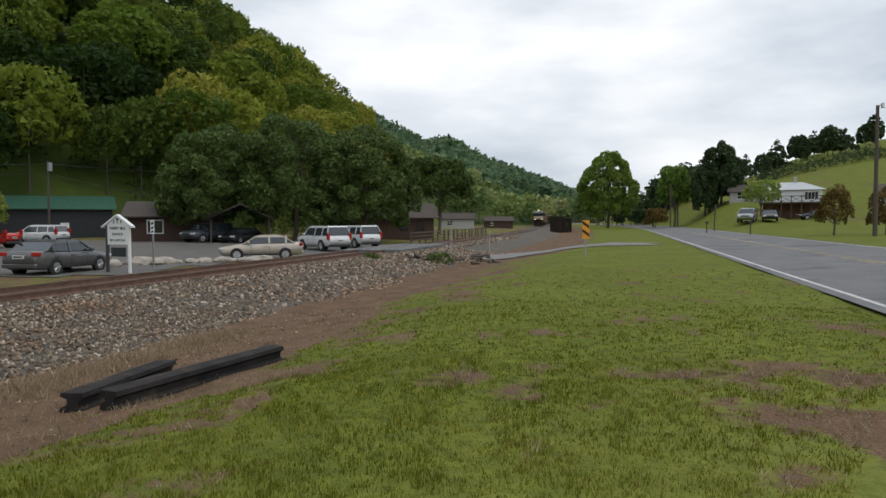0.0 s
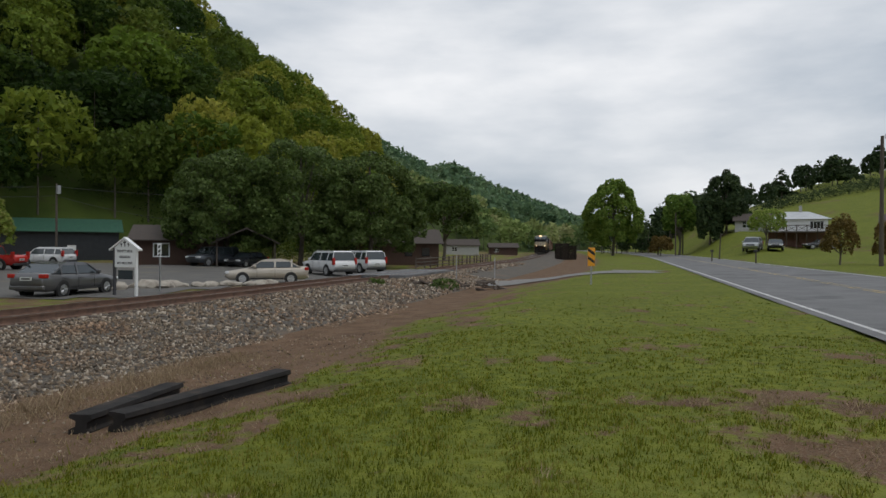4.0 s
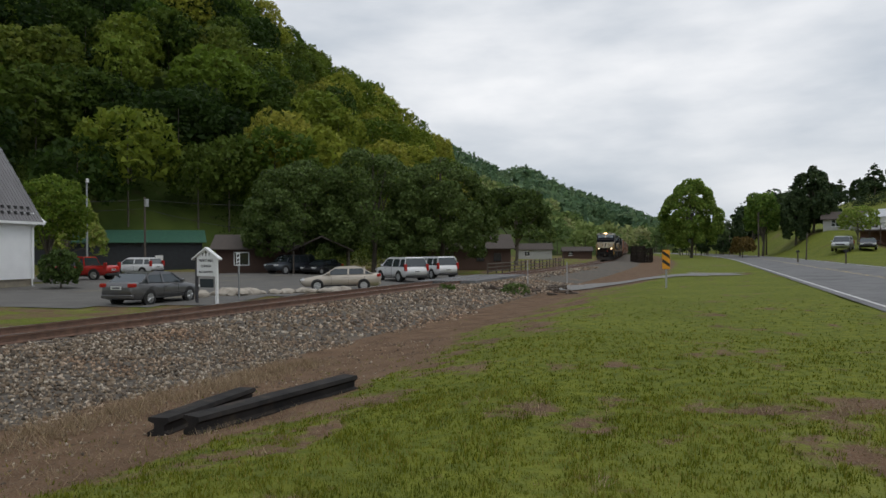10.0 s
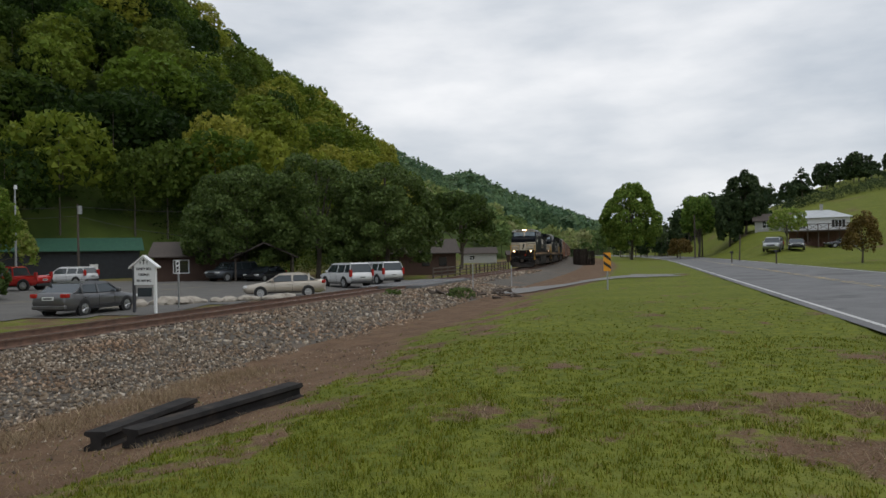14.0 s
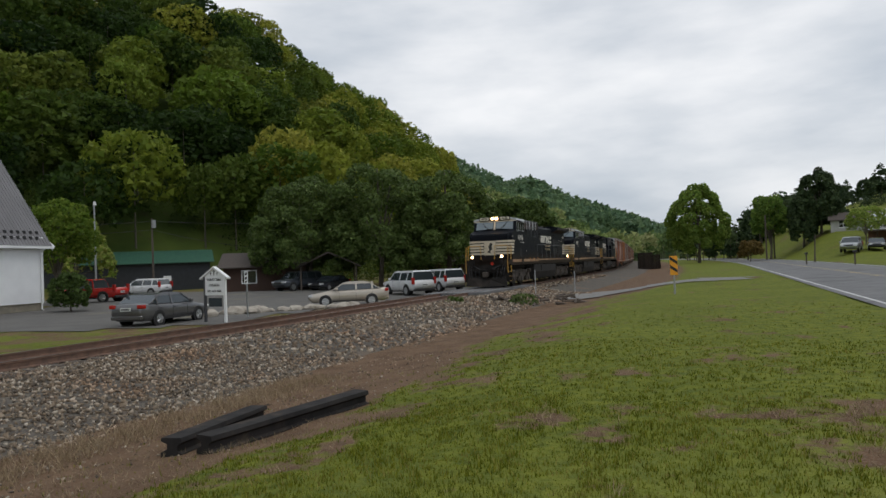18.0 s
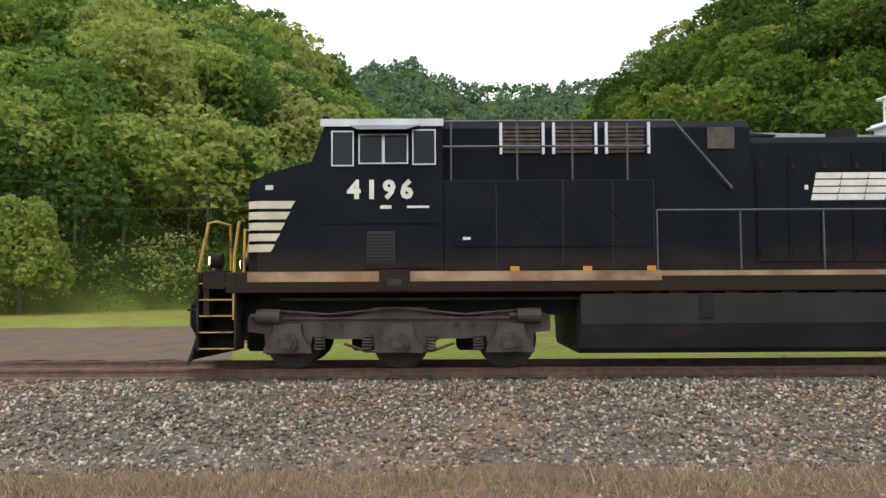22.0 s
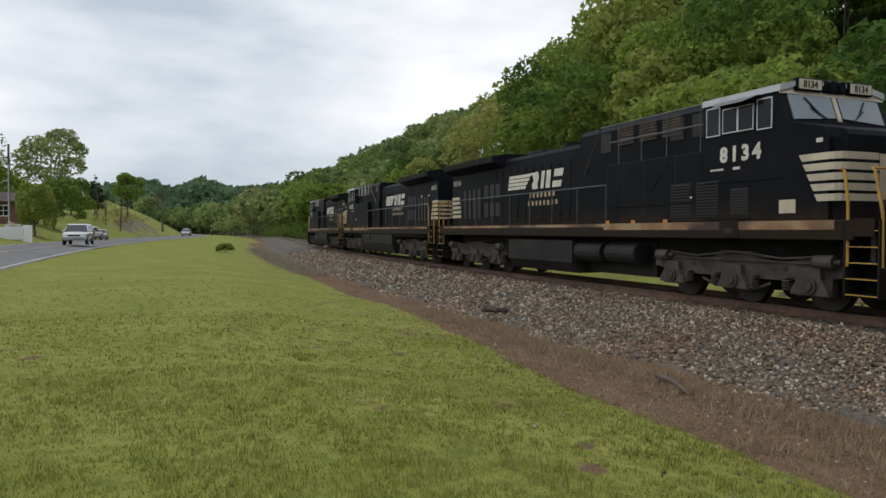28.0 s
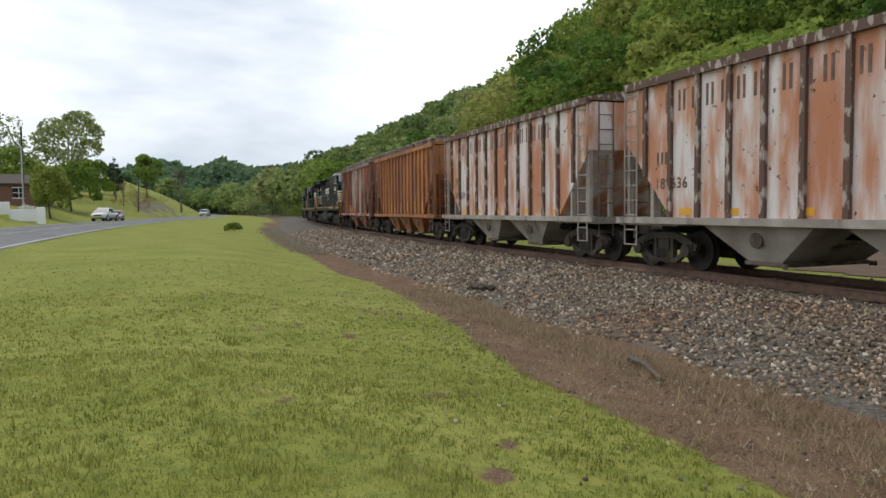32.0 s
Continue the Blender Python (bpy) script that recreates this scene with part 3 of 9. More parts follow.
def mesh_from_tris(name, tris, material, tone=None):
    n = len(tris)
    me = bpy.data.meshes.new(name)
    me.vertices.add(3 * n)
    me.vertices.foreach_set("co", tris.astype(np.float32).ravel())
    me.loops.add(3 * n)
    me.loops.foreach_set("vertex_index", np.arange(3 * n, dtype=np.int32))
    me.polygons.add(n)
    me.polygons.foreach_set("loop_start", np.arange(0, 3 * n, 3, dtype=np.int32))
    me.polygons.foreach_set("loop_total", np.full(n, 3, dtype=np.int32))
    if tone is not None:
        a = me.attributes.new("tone", "FLOAT", "FACE")
        a.data.foreach_set("value", tone.astype(np.float32))
    me.update(calc_edges=True)
    me.materials.append(material)
    return me


def crown_lumps(rng, kind, h):
    """Round lumps that shape a crown for a tree of height h with its foot at the origin."""
    out = []
    if kind in ("dome", "crown", "tall"):
        # lumps spread evenly over an egg-shaped shell
        n, w, zc, up, dn, s0, s1 = {"dome": (64, 0.50, 0.42, 0.50, 0.42, 0.075, 0.115), "crown": (26, 0.31, 0.60, 0.34, 0.34, 0.085, 0.135), "tall": (24, 0.24, 0.58, 0.38, 0.38, 0.075, 0.115)}[kind]
        turn = rng.uniform(0, 6.28)
        for i in range(n):
            q = 1 - 1.72 * (i + 0.5) / n
            rr, a = math.sqrt(1 - q * q), turn + i * 2.39996 + rng.uniform(-0.3, 0.3)
            s, k = rng.uniform(s0, s1), rng.uniform(0.74, 0.92)
            out.append(((w * rr * math.cos(a) * k, w * rr * math.sin(a) * k, zc + (up if q > 0 else dn) * q * k), (s * 1.1, s * 1.1, s * 0.85)))
        out = [((c[0] * h, c[1] * h, c[2] * h), (r[0] * h, r[1] * h, r[2] * h)) for c, r in out]
        out.append(((0, 0, h * zc), (w * h * 0.62, w * h * 0.62, h * up * 0.62)))
    elif kind == "round":
        w = h * 0.34
        for _ in range(16):
            a, q = rng.uniform(0, 2 * math.pi), rng.random()
            z = h * (0.34 + 0.56 * q)
            rr = w * 0.75 * math.sqrt(max(0.05, 1 - ((q - 0.42) / 0.62) ** 2))
            s = h * rng.uniform(0.10, 0.17)
            out.append(((rr * math.cos(a), rr * math.sin(a), z), (s, s, s * 0.8)))
        out.append(((0, 0, h * 0.6), (w * 0.7, w * 0.7, h * 0.28)))
    elif kind == "low":
        w = h * 0.62
        for _ in range(20):
            a, q = rng.uniform(0, 2 * math.pi), rng.random()
            z = h * (0.22 + 0.62 * q)
            rr = w * 0.8 * math.sqrt(max(0.05, 1 - (q / 1.05) ** 2))
            s = h * rng.uniform(0.13, 0.2)
            out.append(((rr * math.cos(a), rr * math.sin(a), z), (s * 1.1, s * 1.1, s * 0.85)))
        out.append(((0, 0, h * 0.5), (w * 0.8, w * 0.8, h * 0.36)))
    elif kind == "pine":
        for i in range(15):
            for _ in range(3):
                q = min(1.0, max(0.0, (i + rng.uniform(-0.9, 0.9)) / 14))
                a = rng.uniform(0, 2 * math.pi)
                rr = h * 0.16 * (1 - q * 0.92) * rng.uniform(0.3, 1.1)
                s = h * 0.085 * (1.15 - q) * rng.uniform(0.7, 1.25)
                out.append(((rr * math.cos(a), rr * math.sin(a), h * (0.2 + 0.78 * q)), (s * 1.3, s * 1.3, s * 0.9)))
    elif kind in ("broad", "oval"):
        w = h * (0.50 if kind == "broad" else 0.27)
        for _ in range(34):
            a, q = rng.uniform(0, 2 * math.pi), rng.random()
            z = h * (0.15 + 0.76 * q)
            rr = w * 0.86 * math.sqrt(max(0.04, 1 - ((q - 0.36) / 0.74) ** 2))
            s = h * (rng.uniform(0.09, 0.16) if kind == "broad" else rng.uniform(0.06, 0.11))
            out.append(((rr * math.cos(a), rr * math.sin(a), z), (s * 1.1, s * 1.1, s * 0.85)))
        out.append(((0, 0, h * 0.48), (w * 0.8, w * 0.8, h * 0.36)))
    return out


def woods(name, spots, leaf, per, size, label, seed, hrange=(11, 17), variants=7, kind_mix=("round",), category="woods"):
    """A wood as one object: many different crowns over the slope, with their trunks."""
    rng = np.random.default_rng(seed)
    tem = []
    for v in range(variants):
        k = kind_mix[v % len(kind_mix)]
        tem.append(leaf_cloud(rng, crown_lumps(rng, k, 1.0), per, size / 14.0))
    tris, tone, tv, tf = [], [], [], []
    for (x, y, z) in spots:
        h = rng.uniform(*hrange)
        a = rng.uniform(0, 2 * math.pi)
        c, s = math.cos(a), math.sin(a)
        wd = h * rng.uniform(0.85, 1.3)
        t = tem[rng.integers(variants)]
        p = np.empty_like(t)
        p[..., 0] = (t[..., 0] * c - t[..., 1] * s) * wd + x
        p[..., 1] = (t[..., 0] * s + t[..., 1] * c) * wd + y
        p[..., 2] = t[..., 2] * h + z - 0.3
        tris.append(p)
        tone.append(np.clip(rng.beta(0.9, 1.2) + rng.normal(size=len(t)) * 0.07, 0, 1))
        if per < 60 or hrange[1] < 8:
            continue
        b = len(tv)
        for (dx, dy) in ((-0.16, 0), (0.08, 0.14), (0.08, -0.14)):
            tv.append((x + dx, y + dy, z - 0.5))
        for (dx, dy) in ((-0.06, 0), (0.03, 0.05), (0.03, -0.05)):
            tv.append((x + dx, y + dy, z + h * 0.75))
        tf += [(b, b + 1, b + 4, b + 3), (b + 1, b + 2, b + 5, b + 4), (b + 2, b, b + 3, b + 5)]
    wood = thing(name, pose(0, 0, 0), label, category, kind="stuff")
    cr = new("crowns", mesh_from_tris("crowns", np.concatenate(tris), leaf, np.concatenate(tone)))
    cr.parent = wood
    tagged(cr, kind="stuff")
    if tv:
        tr = new("trunks", mesh_of("trunks", tv, tf, BARK))
        tr.parent = wood
        tagged(tr, kind="stuff")
    return wood


def slope_spots(az0, az1, seed, spacing, rmax_extra=40, keep=None, r_from=0, r_to=1000, grow=260.0):
    """Tree places on the wooded slope between two bearings."""
    rng = random.Random(seed)
    out = []
    r = 52.0
    while r < r_to:
        step = spacing * (0.7 + r / grow)
        da = math.degrees(step / r)
        az = az0 + rng.random() * da
        while az < az1:
            rr = r + rng.uniform(-0.5, 0.5) * step
            aa = az + rng.uniform(-0.45, 0.45) * da
            el, r0, r1 = lerp_table(NEAR, aa)
            x, y = -rr * math.sin(radians(aa)), rr * math.cos(radians(aa))
            if max(r0 + 1, r_from) < rr < r1 + rmax_extra * 0.6 and (x < track_x(max(-90, min(y, 150))) - 26) and (keep is None or keep(aa, rr)):
                out.append((x, y, ground_z(x, y)))
            az += da
        r += step * 0.8
    return out


def clearing(az, r):
    if az > 139 and r < 185:
        return False
    return not (107 < az < 116.5 and 68 < r < 106 - 3 * abs(az - 111))


def foot_spots(az0, az1, seed, step, depth):
    """Bushes along the foot of the slope."""
    rng = random.Random(seed)
    out, az = [], az0
    while az < az1:
        el, r0, r1 = lerp_table(NEAR, az)
        for _ in range(2):
            rr = r0 + rng.uniform(-2.5, depth)
            aa = az + rng.uniform(-1, 1)
            x, y = -rr * math.sin(radians(aa)), rr * math.cos(radians(aa))
            if x < track_x(max(-90, min(y, 150))) - 22 and not (math.hypot(x + 49, y - 83) < 14 and math.hypot(x, y) < 103):
                out.append((x, y, ground_z(x, y)))
        az += math.degrees(step / r0)
    return out


# trees dealt by bearing: lit crest, shade side in darkened leaves, west
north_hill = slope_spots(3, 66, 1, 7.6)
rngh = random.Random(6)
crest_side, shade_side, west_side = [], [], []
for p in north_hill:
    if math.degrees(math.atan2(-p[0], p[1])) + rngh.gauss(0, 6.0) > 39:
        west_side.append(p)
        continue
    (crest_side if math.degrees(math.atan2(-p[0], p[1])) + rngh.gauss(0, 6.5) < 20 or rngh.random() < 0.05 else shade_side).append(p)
HILL_MIX = ("crown", "tall", "crown", "crown", "tall", "crown", "crown")
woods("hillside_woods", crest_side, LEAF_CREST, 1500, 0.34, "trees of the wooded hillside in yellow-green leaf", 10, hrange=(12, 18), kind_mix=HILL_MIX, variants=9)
woods("hillside_woods", shade_side, LEAF_HILL_SHADE, 1500, 0.34, "steep hillside covered with deep green spring trees, darkened as its shaded side", 11, hrange=(12, 18), kind_mix=HILL_MIX, variants=9)
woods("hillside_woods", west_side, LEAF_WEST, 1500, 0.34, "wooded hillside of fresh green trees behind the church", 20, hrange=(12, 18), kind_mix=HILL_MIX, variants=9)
south_hill = slope_spots(78, 160, 2, 6.8, keep=clearing, r_to=470)
woods("hillside_woods", [p for p in south_hill if math.hypot(p[0], p[1]) < 112], LEAF_SPRING, 2300, 0.25, "foot of a hillside in bright spring green beyond the track", 12, hrange=(11, 18), kind_mix=HILL_MIX, variants=9)
woods("hillside_woods", [p for p in south_hill if 112 <= math.hypot(p[0], p[1]) < 200], LEAF_SPRING, 950, 0.40, "upper hillside of bright spring green trees", 14, hrange=(11, 18), kind_mix=HILL_MIX, variants=9)
woods("hillside_woods", [p for p in south_hill if math.hypot(p[0], p[1]) >= 200], LEAF_PALE_HAZE, 420, 0.62, "farther hillside of spring green trees, paled with painted haze", 17, hrange=(11, 17), kind_mix=HILL_MIX, variants=9)
woods("hillside_bushes", foot_spots(18, 66, 33, 1.7, 24), LEAF_HILL_SHADE, 330, 0.36, "dark green undergrowth along the foot of the hill", 18, hrange=(3.0, 7.5), kind_mix=("broad",))
woods("hillside_bushes", foot_spots(5, 18, 3, 3.2, 14) + foot_spots(78, 156, 4, 1.6, 10), LEAF_SPRING, 560, 0.29, "fresh green bushes along the foot of the hill", 15, hrange=(2.6, 6.5), kind_mix=("broad",))
bare = [p for p in slope_spots(107, 116.5, 21, 4.5, r_to=200) if not clearing(math.degrees(math.atan2(-p[0], p[1])), math.hypot(p[0], p[1]))]
woods("clearing_scrub", bare, LEAF_RED, 200, 0.35, "olive scrub in a clearing on the hillside", 16, hrange=(1.2, 2.6), kind_mix=("low",))
far = []
rngf = random.Random(9)
for i in range(7800):
    az, r = (rngf.uniform(-12, 90) if i % 3 else rngf.uniform(146, 172)), math.sqrt(rngf.uniform(240 ** 2, 880 ** 2))
    x, y = -r * math.sin(radians(az)), r * math.cos(radians(az))
    el, r0, r1 = lerp_table(NEAR, az)
    if r > max(r0 + 3, r1 + 30 if 4 < az < 66 or 78 < az < 160 else 0) and (x < track_x(max(-90, min(y, 150))) - 30 or y > 250 or y < -330):
        far.append((x, y, ground_z(x, y)))
# these woods get their haze from the leaf colour alone
woods("valley_side_woods", [p for p in far if math.hypot(p[0], p[1]) < 460], LEAF_PALE_HAZE, 120, 1.0, "green woods on the valley side, paled with painted haze", 19, hrange=(11, 17), kind_mix=("crown", "round"))
woods("distant_woods", [p for p in far if math.hypot(p[0], p[1]) >= 460], LEAF_RIDGE_HAZE, 28, 2.0, "distant wooded ridges under a grey sky, blue-green with painted haze", 13, hrange=(11, 17), kind_mix=("round", "low"))


def tree(name, x, y, h, kind, leaf, n, size, label, seed, width=1.0, tone=(0.2, 0.8), category="tree", trunk=0.02, base=None):
    """A single tree: a tapered trunk with limbs, and a crown of leaf sprays."""
    rng = np.random.default_rng(seed)
    z = ground_z(x, y) if base is None else base
    e = thing(name, pose(x, y, z - 0.05), label, category)
    lumps = crown_lumps(rng, kind, h)
    lumps = [((c[0] * width, c[1] * width, c[2]), (r[0] * width, r[1] * width, r[2])) for c, r in lumps]
    bm = bmesh.new()
    tube(bm, [(0, 0, 0), (0.02 * h, 0, h * 0.3), (0, 0.01 * h, h * 0.6), (0, 0, h * 0.9)], h * trunk, 8, h * trunk * 0.25)
    for c, r in lumps[:9]:
        tube(bm, [(0, 0, h * 0.22), (c[0] * 0.5, c[1] * 0.5, (c[2] + h * 0.3) * 0.5), c], h * trunk * 0.4, 5, h * trunk * 0.08)
    part("trunk", bm, BARK, e)
    tri = leaf_cloud(rng, lumps, n, size)
    tn = np.clip(rng.uniform(tone[0], tone[1], n) + 0.0, 0, 1)
    cr = new("crown", mesh_from_tris("crown", tri, leaf, tn))
    cr.parent = e
    return e


def bare_tree(x, y, h, seed, label):
    """A tree hardly in leaf: trunk and many fine branches."""
    rng = random.Random(seed)
    e = thing("bare_tree", pose(x, y, ground_z(x, y)), label, "tree")
    bm = bmesh.new()

    def branch(p, d, length, r, level):
        q = p + d * length
        tube(bm, [p, (p + q) / 2 + Vector((rng.uniform(-1, 1), rng.uniform(-1, 1), 0.3)) * length * 0.06, q], r, 5 if level < 2 else 3, r * 0.55)
        if level < 4:
            for _ in range(3 if level else 5):
                nd = (d + Vector((rng.uniform(-1, 1), rng.uniform(-1, 1), rng.uniform(-0.1, 0.7))) * 0.75).normalized()
                branch(q - d * length * rng.uniform(0, 0.35), nd, length * rng.uniform(0.55, 0.8), r * 0.5, level + 1)
    branch(Vector((0, 0, 0)), Vector((0, 0, 1)), h * 0.34, h * 0.02, 0)
    part("trunk", bm, BARK, e)
    return e

# ---- crushed stone and turf near the camera ----


def stone_material():
    """Crushed stone: each piece of its own tone from near black to pale grey, with rusty patches in the bed."""
    m = mat("crushed_stone", (0.3, 0.26, 0.2), 0.9, color2=(0.2, 0.17, 0.14), scale=30, bump=0.3, bump_scale=40)
    n, l = m.node_tree.nodes, m.node_tree.links
    b = n["Principled BSDF"]
    fine = b.inputs["Base Color"].links[0].from_socket
    geo = n.new("ShaderNodeNewGeometry")
    rp = n.new("ShaderNodeValToRGB")
    els = rp.color_ramp.elements
    for k, (p, c) in enumerate(((0.0, (0.024, 0.018, 0.013)), (0.30, (0.100, 0.066, 0.040)), (0.55, (0.208, 0.146, 0.090)), (0.80, (0.320, 0.255, 0.182)), (1.0, (0.600, 0.535, 0.440)))):
        el = els[0] if k == 0 else (els[-1] if k == 4 else els.new(p))
        el.position, el.color = p, (*c, 1)
    l.new(geo.outputs["Random Per Island"], rp.inputs[0])
    co = n.new("ShaderNodeTexCoord")
    t = n.new("ShaderNodeTexNoise")
    t.inputs["Scale"].default_value, t.inputs["Detail"].default_value = 0.55, 6
    l.new(co.outputs["Object"], t.inputs["Vector"])
    r = n.new("ShaderNodeMapRange")
    r.inputs["From Min"].default_value, r.inputs["From Max"].default_value, r.inputs["To Max"].default_value = 0.48, 0.66, 0.75
    l.new(t.outputs["Fac"], r.inputs["Value"])
    x = n.new("ShaderNodeMix")
    x.data_type, x.blend_type = "RGBA", "MULTIPLY"
    x.inputs[7].default_value = (0.90, 0.60, 0.40, 1)
    l.new(rp.outputs[0], x.inputs[6])
    l.new(r.outputs["Result"], x.inputs[0])
    y = n.new("ShaderNodeMix")
    y.data_type = "RGBA"
    y.inputs[0].default_value = 0.22
    l.new(x.outputs[2], y.inputs[6])
    l.new(fine, y.inputs[7])
    l.new(y.outputs[2], b.inputs["Base Color"])
    return m


STONE = stone_material()
BLADE = leaf_mat("grass_blades", [(0.146, 0.174, 0.034), (0.232, 0.252, 0.052), (0.314, 0.320, 0.086), (0.420, 0.385, 0.165)], 0.4)
BLADE_VERGE = leaf_mat("verge_blades", [(0.072, 0.098, 0.009), (0.130, 0.152, 0.012), (0.195, 0.200, 0.020), (0.290, 0.245, 0.075)], 0.35)
BRUSH = leaf_mat("dead_brush", [(0.22, 0.19, 0.14), (0.40, 0.35, 0.27)], 0.3)
STRAW = leaf_mat("dry_straw", [(0.250, 0.182, 0.110), (0.40, 0.315, 0.205)], 0.2)


def crushed_stone():
    rng = np.random.default_rng(77)
    ox, oy, oz, sz = [], [], [], []

    def lay(y0, y1, o0, o1, per_m2, size):
        n = int((y1 - y0) * (o1 - o0) * per_m2)
        yy, oo = rng.uniform(y0, y1, n), rng.uniform(o0, o1, n)
        for y, o in zip(yy, oo):
            if o > 4.9 and noise.noise((y * 0.6, o * 0.6, 0)) * 0.9 + (6.15 - o) * 0.9 < 0.35:
                continue
            if 0.67 < abs(o) < 0.83:
                continue
            ox.append(track_x(y) + o * TN)
            oy.append(y)
            oz.append(ballast_z(o) + rng.uniform(0.0, 0.045))
            sz.append(size)
    lay(-13, 17, 0.85, 6.4, 270, 0.031)
    lay(-22, -13, 0.85, 6.2, 120, 0.042)
    lay(17, 48, 0.85, 6.3, 58, 0.050)
    lay(48, 80, 0.9, 3.0, 9, 0.09)
    lay(-60, -22, 0.9, 6.0, 36, 0.06)
    lay(-30, 40, -2.6, -0.85, 40, 0.05)
    lay(-30, 50, -0.65, 0.65, 55, 0.045)
    for _ in range(2600):
        y, o = rng.uniform(-17, 17), 6.3 + abs(rng.normal()) * 1.3
        x = track_x(y) + o * TN
        ox.append(x)
        oy.append(y)
        oz.append(ground_z(x, y) + 0.004)
        sz.append(0.018)
    n = len(ox)
    base = np.array([[1, 0, 0], [-1, 0, 0], [0, 1, 0], [0, -1, 0], [0, 0, 0.85], [0, 0, -0.85]]) * 1.12
    v = base[None] + rng.normal(size=(n, 6, 3)) * 0.30
    v *= (np.array(sz)[:, None] * rng.uniform(0.6, 1.35, (n, 1)))[:, :, None] * rng.uniform(0.7, 1.25, (n, 1, 3))
    q = rng.normal(size=(n, 4))
    q /= np.linalg.norm(q, axis=1)[:, None]
    w, x, y, z = q.T
    R = np.stack([1 - 2 * (y * y + z * z), 2 * (x * y - z * w), 2 * (x * z + y * w), 2 * (x * y + z * w), 1 - 2 * (x * x + z * z), 2 * (y * z - x * w), 2 * (x * z - y * w), 2 * (y * z + x * w), 1 - 2 * (x * x + y * y)], 1).reshape(n, 3, 3)
    v = np.einsum("nij,nkj->nki", R, v) + np.stack([ox, oy, oz], 1)[:, None, :]
    sides = np.array([[0, 2, 4], [2, 1, 4], [1, 3, 4], [3, 0, 4], [2, 0, 5], [1, 2, 5], [3, 1, 5], [0, 3, 5]])
    idx = (sides[None] + (np.arange(n) * 6)[:, None, None]).reshape(-1)
    me = bpy.data.meshes.new("crushed_stone")
    me.vertices.add(6 * n)
    me.vertices.foreach_set("co", v.astype(np.float32).ravel())
    me.loops.add(24 * n)
    me.loops.foreach_set("vertex_index", idx.astype(np.int32))
    me.polygons.add(8 * n)
    me.polygons.foreach_set("loop_start", np.arange(0, 24 * n, 3, dtype=np.int32))
    me.polygons.foreach_set("loop_total", np.full(8 * n, 3, dtype=np.int32))
    me.update(calc_edges=True)
    me.materials.append(STONE)
    tagged(new("crushed_stone", me), "loose grey and brown crushed stone of the ballast", "ballast", kind="stuff")


def turf(name, material, label, spots, blades, hgt, wid, seed, lean=0.6):
    rng = np.random.default_rng(seed)
    p = np.repeat(np.array(spots), blades, axis=0)
    n = len(p)
    p[:, :2] += rng.normal(size=(n, 2)) * 0.025
    a = rng.uniform(0, 2 * math.pi, n)
    clump = np.repeat(np.array([noise.noise((q[0] * 2.3, q[1] * 2.3, 5.0)) + 0.6 * noise.noise((q[0] * 7.0, q[1] * 7.0, 3.0)) for q in spots]), blades)
    h = hgt * rng.uniform(0.5, 1.3, n) * np.clip(1 + 0.8 * clump, 0.45, 1.9)
    w = wid * rng.uniform(0.7, 1.3, n)
    d = np.stack([np.cos(a), np.sin(a), np.zeros(n)], 1)
    b = rng.uniform(0, 2 * math.pi, n)
    tip = np.stack([np.cos(b) * lean * rng.random(n), np.sin(b) * lean * rng.random(n), np.ones(n)], 1) * h[:, None]
    t = np.stack([p - d * w[:, None], p + d * w[:, None], p + tip], 1)
    tone = np.clip(rng.beta(1.6, 2.0, n) + 0.28 * np.repeat(np.array([noise.noise((q[0] * 0.8, q[1] * 0.8, 8.0)) for q in spots]), blades), 0, 1)
    ob = new(name, mesh_from_tris(name, t, material, tone))
    return tagged(ob, label, "grass", kind="stuff")


def turf_spots():
    """Places for blades round the camera's stand: (x, y, z), in rings of falling density, by kind."""
    rng = random.Random(31)
    rings = []
    for r0, r1, dens in ((1.9, 3.0, 420), (3.0, 5.5, 820), (5.5, 9, 420), (9, 15, 150), (15, 26, 46)):
        green, straw = [], []
        n = int(dens * math.pi * (r1 * r1 - r0 * r0) * 215 / 360)
        for _ in range(n):
            r = math.sqrt(rng.uniform(r0 * r0, r1 * r1))
            az = radians(rng.uniform(-36, 179))
            x, y = -r * math.sin(az) - 0.8, r * math.cos(az) - 0.3
            o = offset(x, y)
            if o < 6.0 or x > road_near_x(y) - 0.1 or (r > 8 and rng.random() < (r - 8) / 19):
                continue
            s = soil_at(x, y) + 0.16 * noise.noise((x * 5, y * 5, 2.0))
            if s < 0.5 or rng.random() < 0.04:
                green.append((x, y, ground_z(x, y) - 0.005))
            elif rng.random() < ((0.5 if o < 8.6 else 0.2) if y < 0 else (0.12 if o < 11 else 0.3)):
                straw.append((x, y, ground_z(x, y) - 0.005))
        rings.append((green, straw))
    return rings


crushed_stone()
dry = []
for k, (green, straw) in enumerate(turf_spots()):
    blades, hgt, wid = ((2, 0.042, 0.0045), (3, 0.042, 0.0040), (3, 0.040, 0.0060), (3, 0.036, 0.009), (3, 0.030, 0.012))[k]
    dry += straw
    lawn, verge = [p for p in green if p[1] < 2.5 + math.sin(p[0] * 3.1)], [p for p in green if p[1] >= 2.5 + math.sin(p[0] * 3.1)]
    turf("grass", BLADE, "short mown bright spring grass of the lawn", lawn, blades, hgt, wid, 41 + 3 * k)
    turf("grass", BLADE_VERGE, "rough worn grass of the verge with bare patches", verge, blades, hgt, wid, 42 + 3 * k)
turf("dry_grass", STRAW, "dry straw-coloured grass along the ballast", dry, 4, 0.06, 0.004, 40, 1.6)
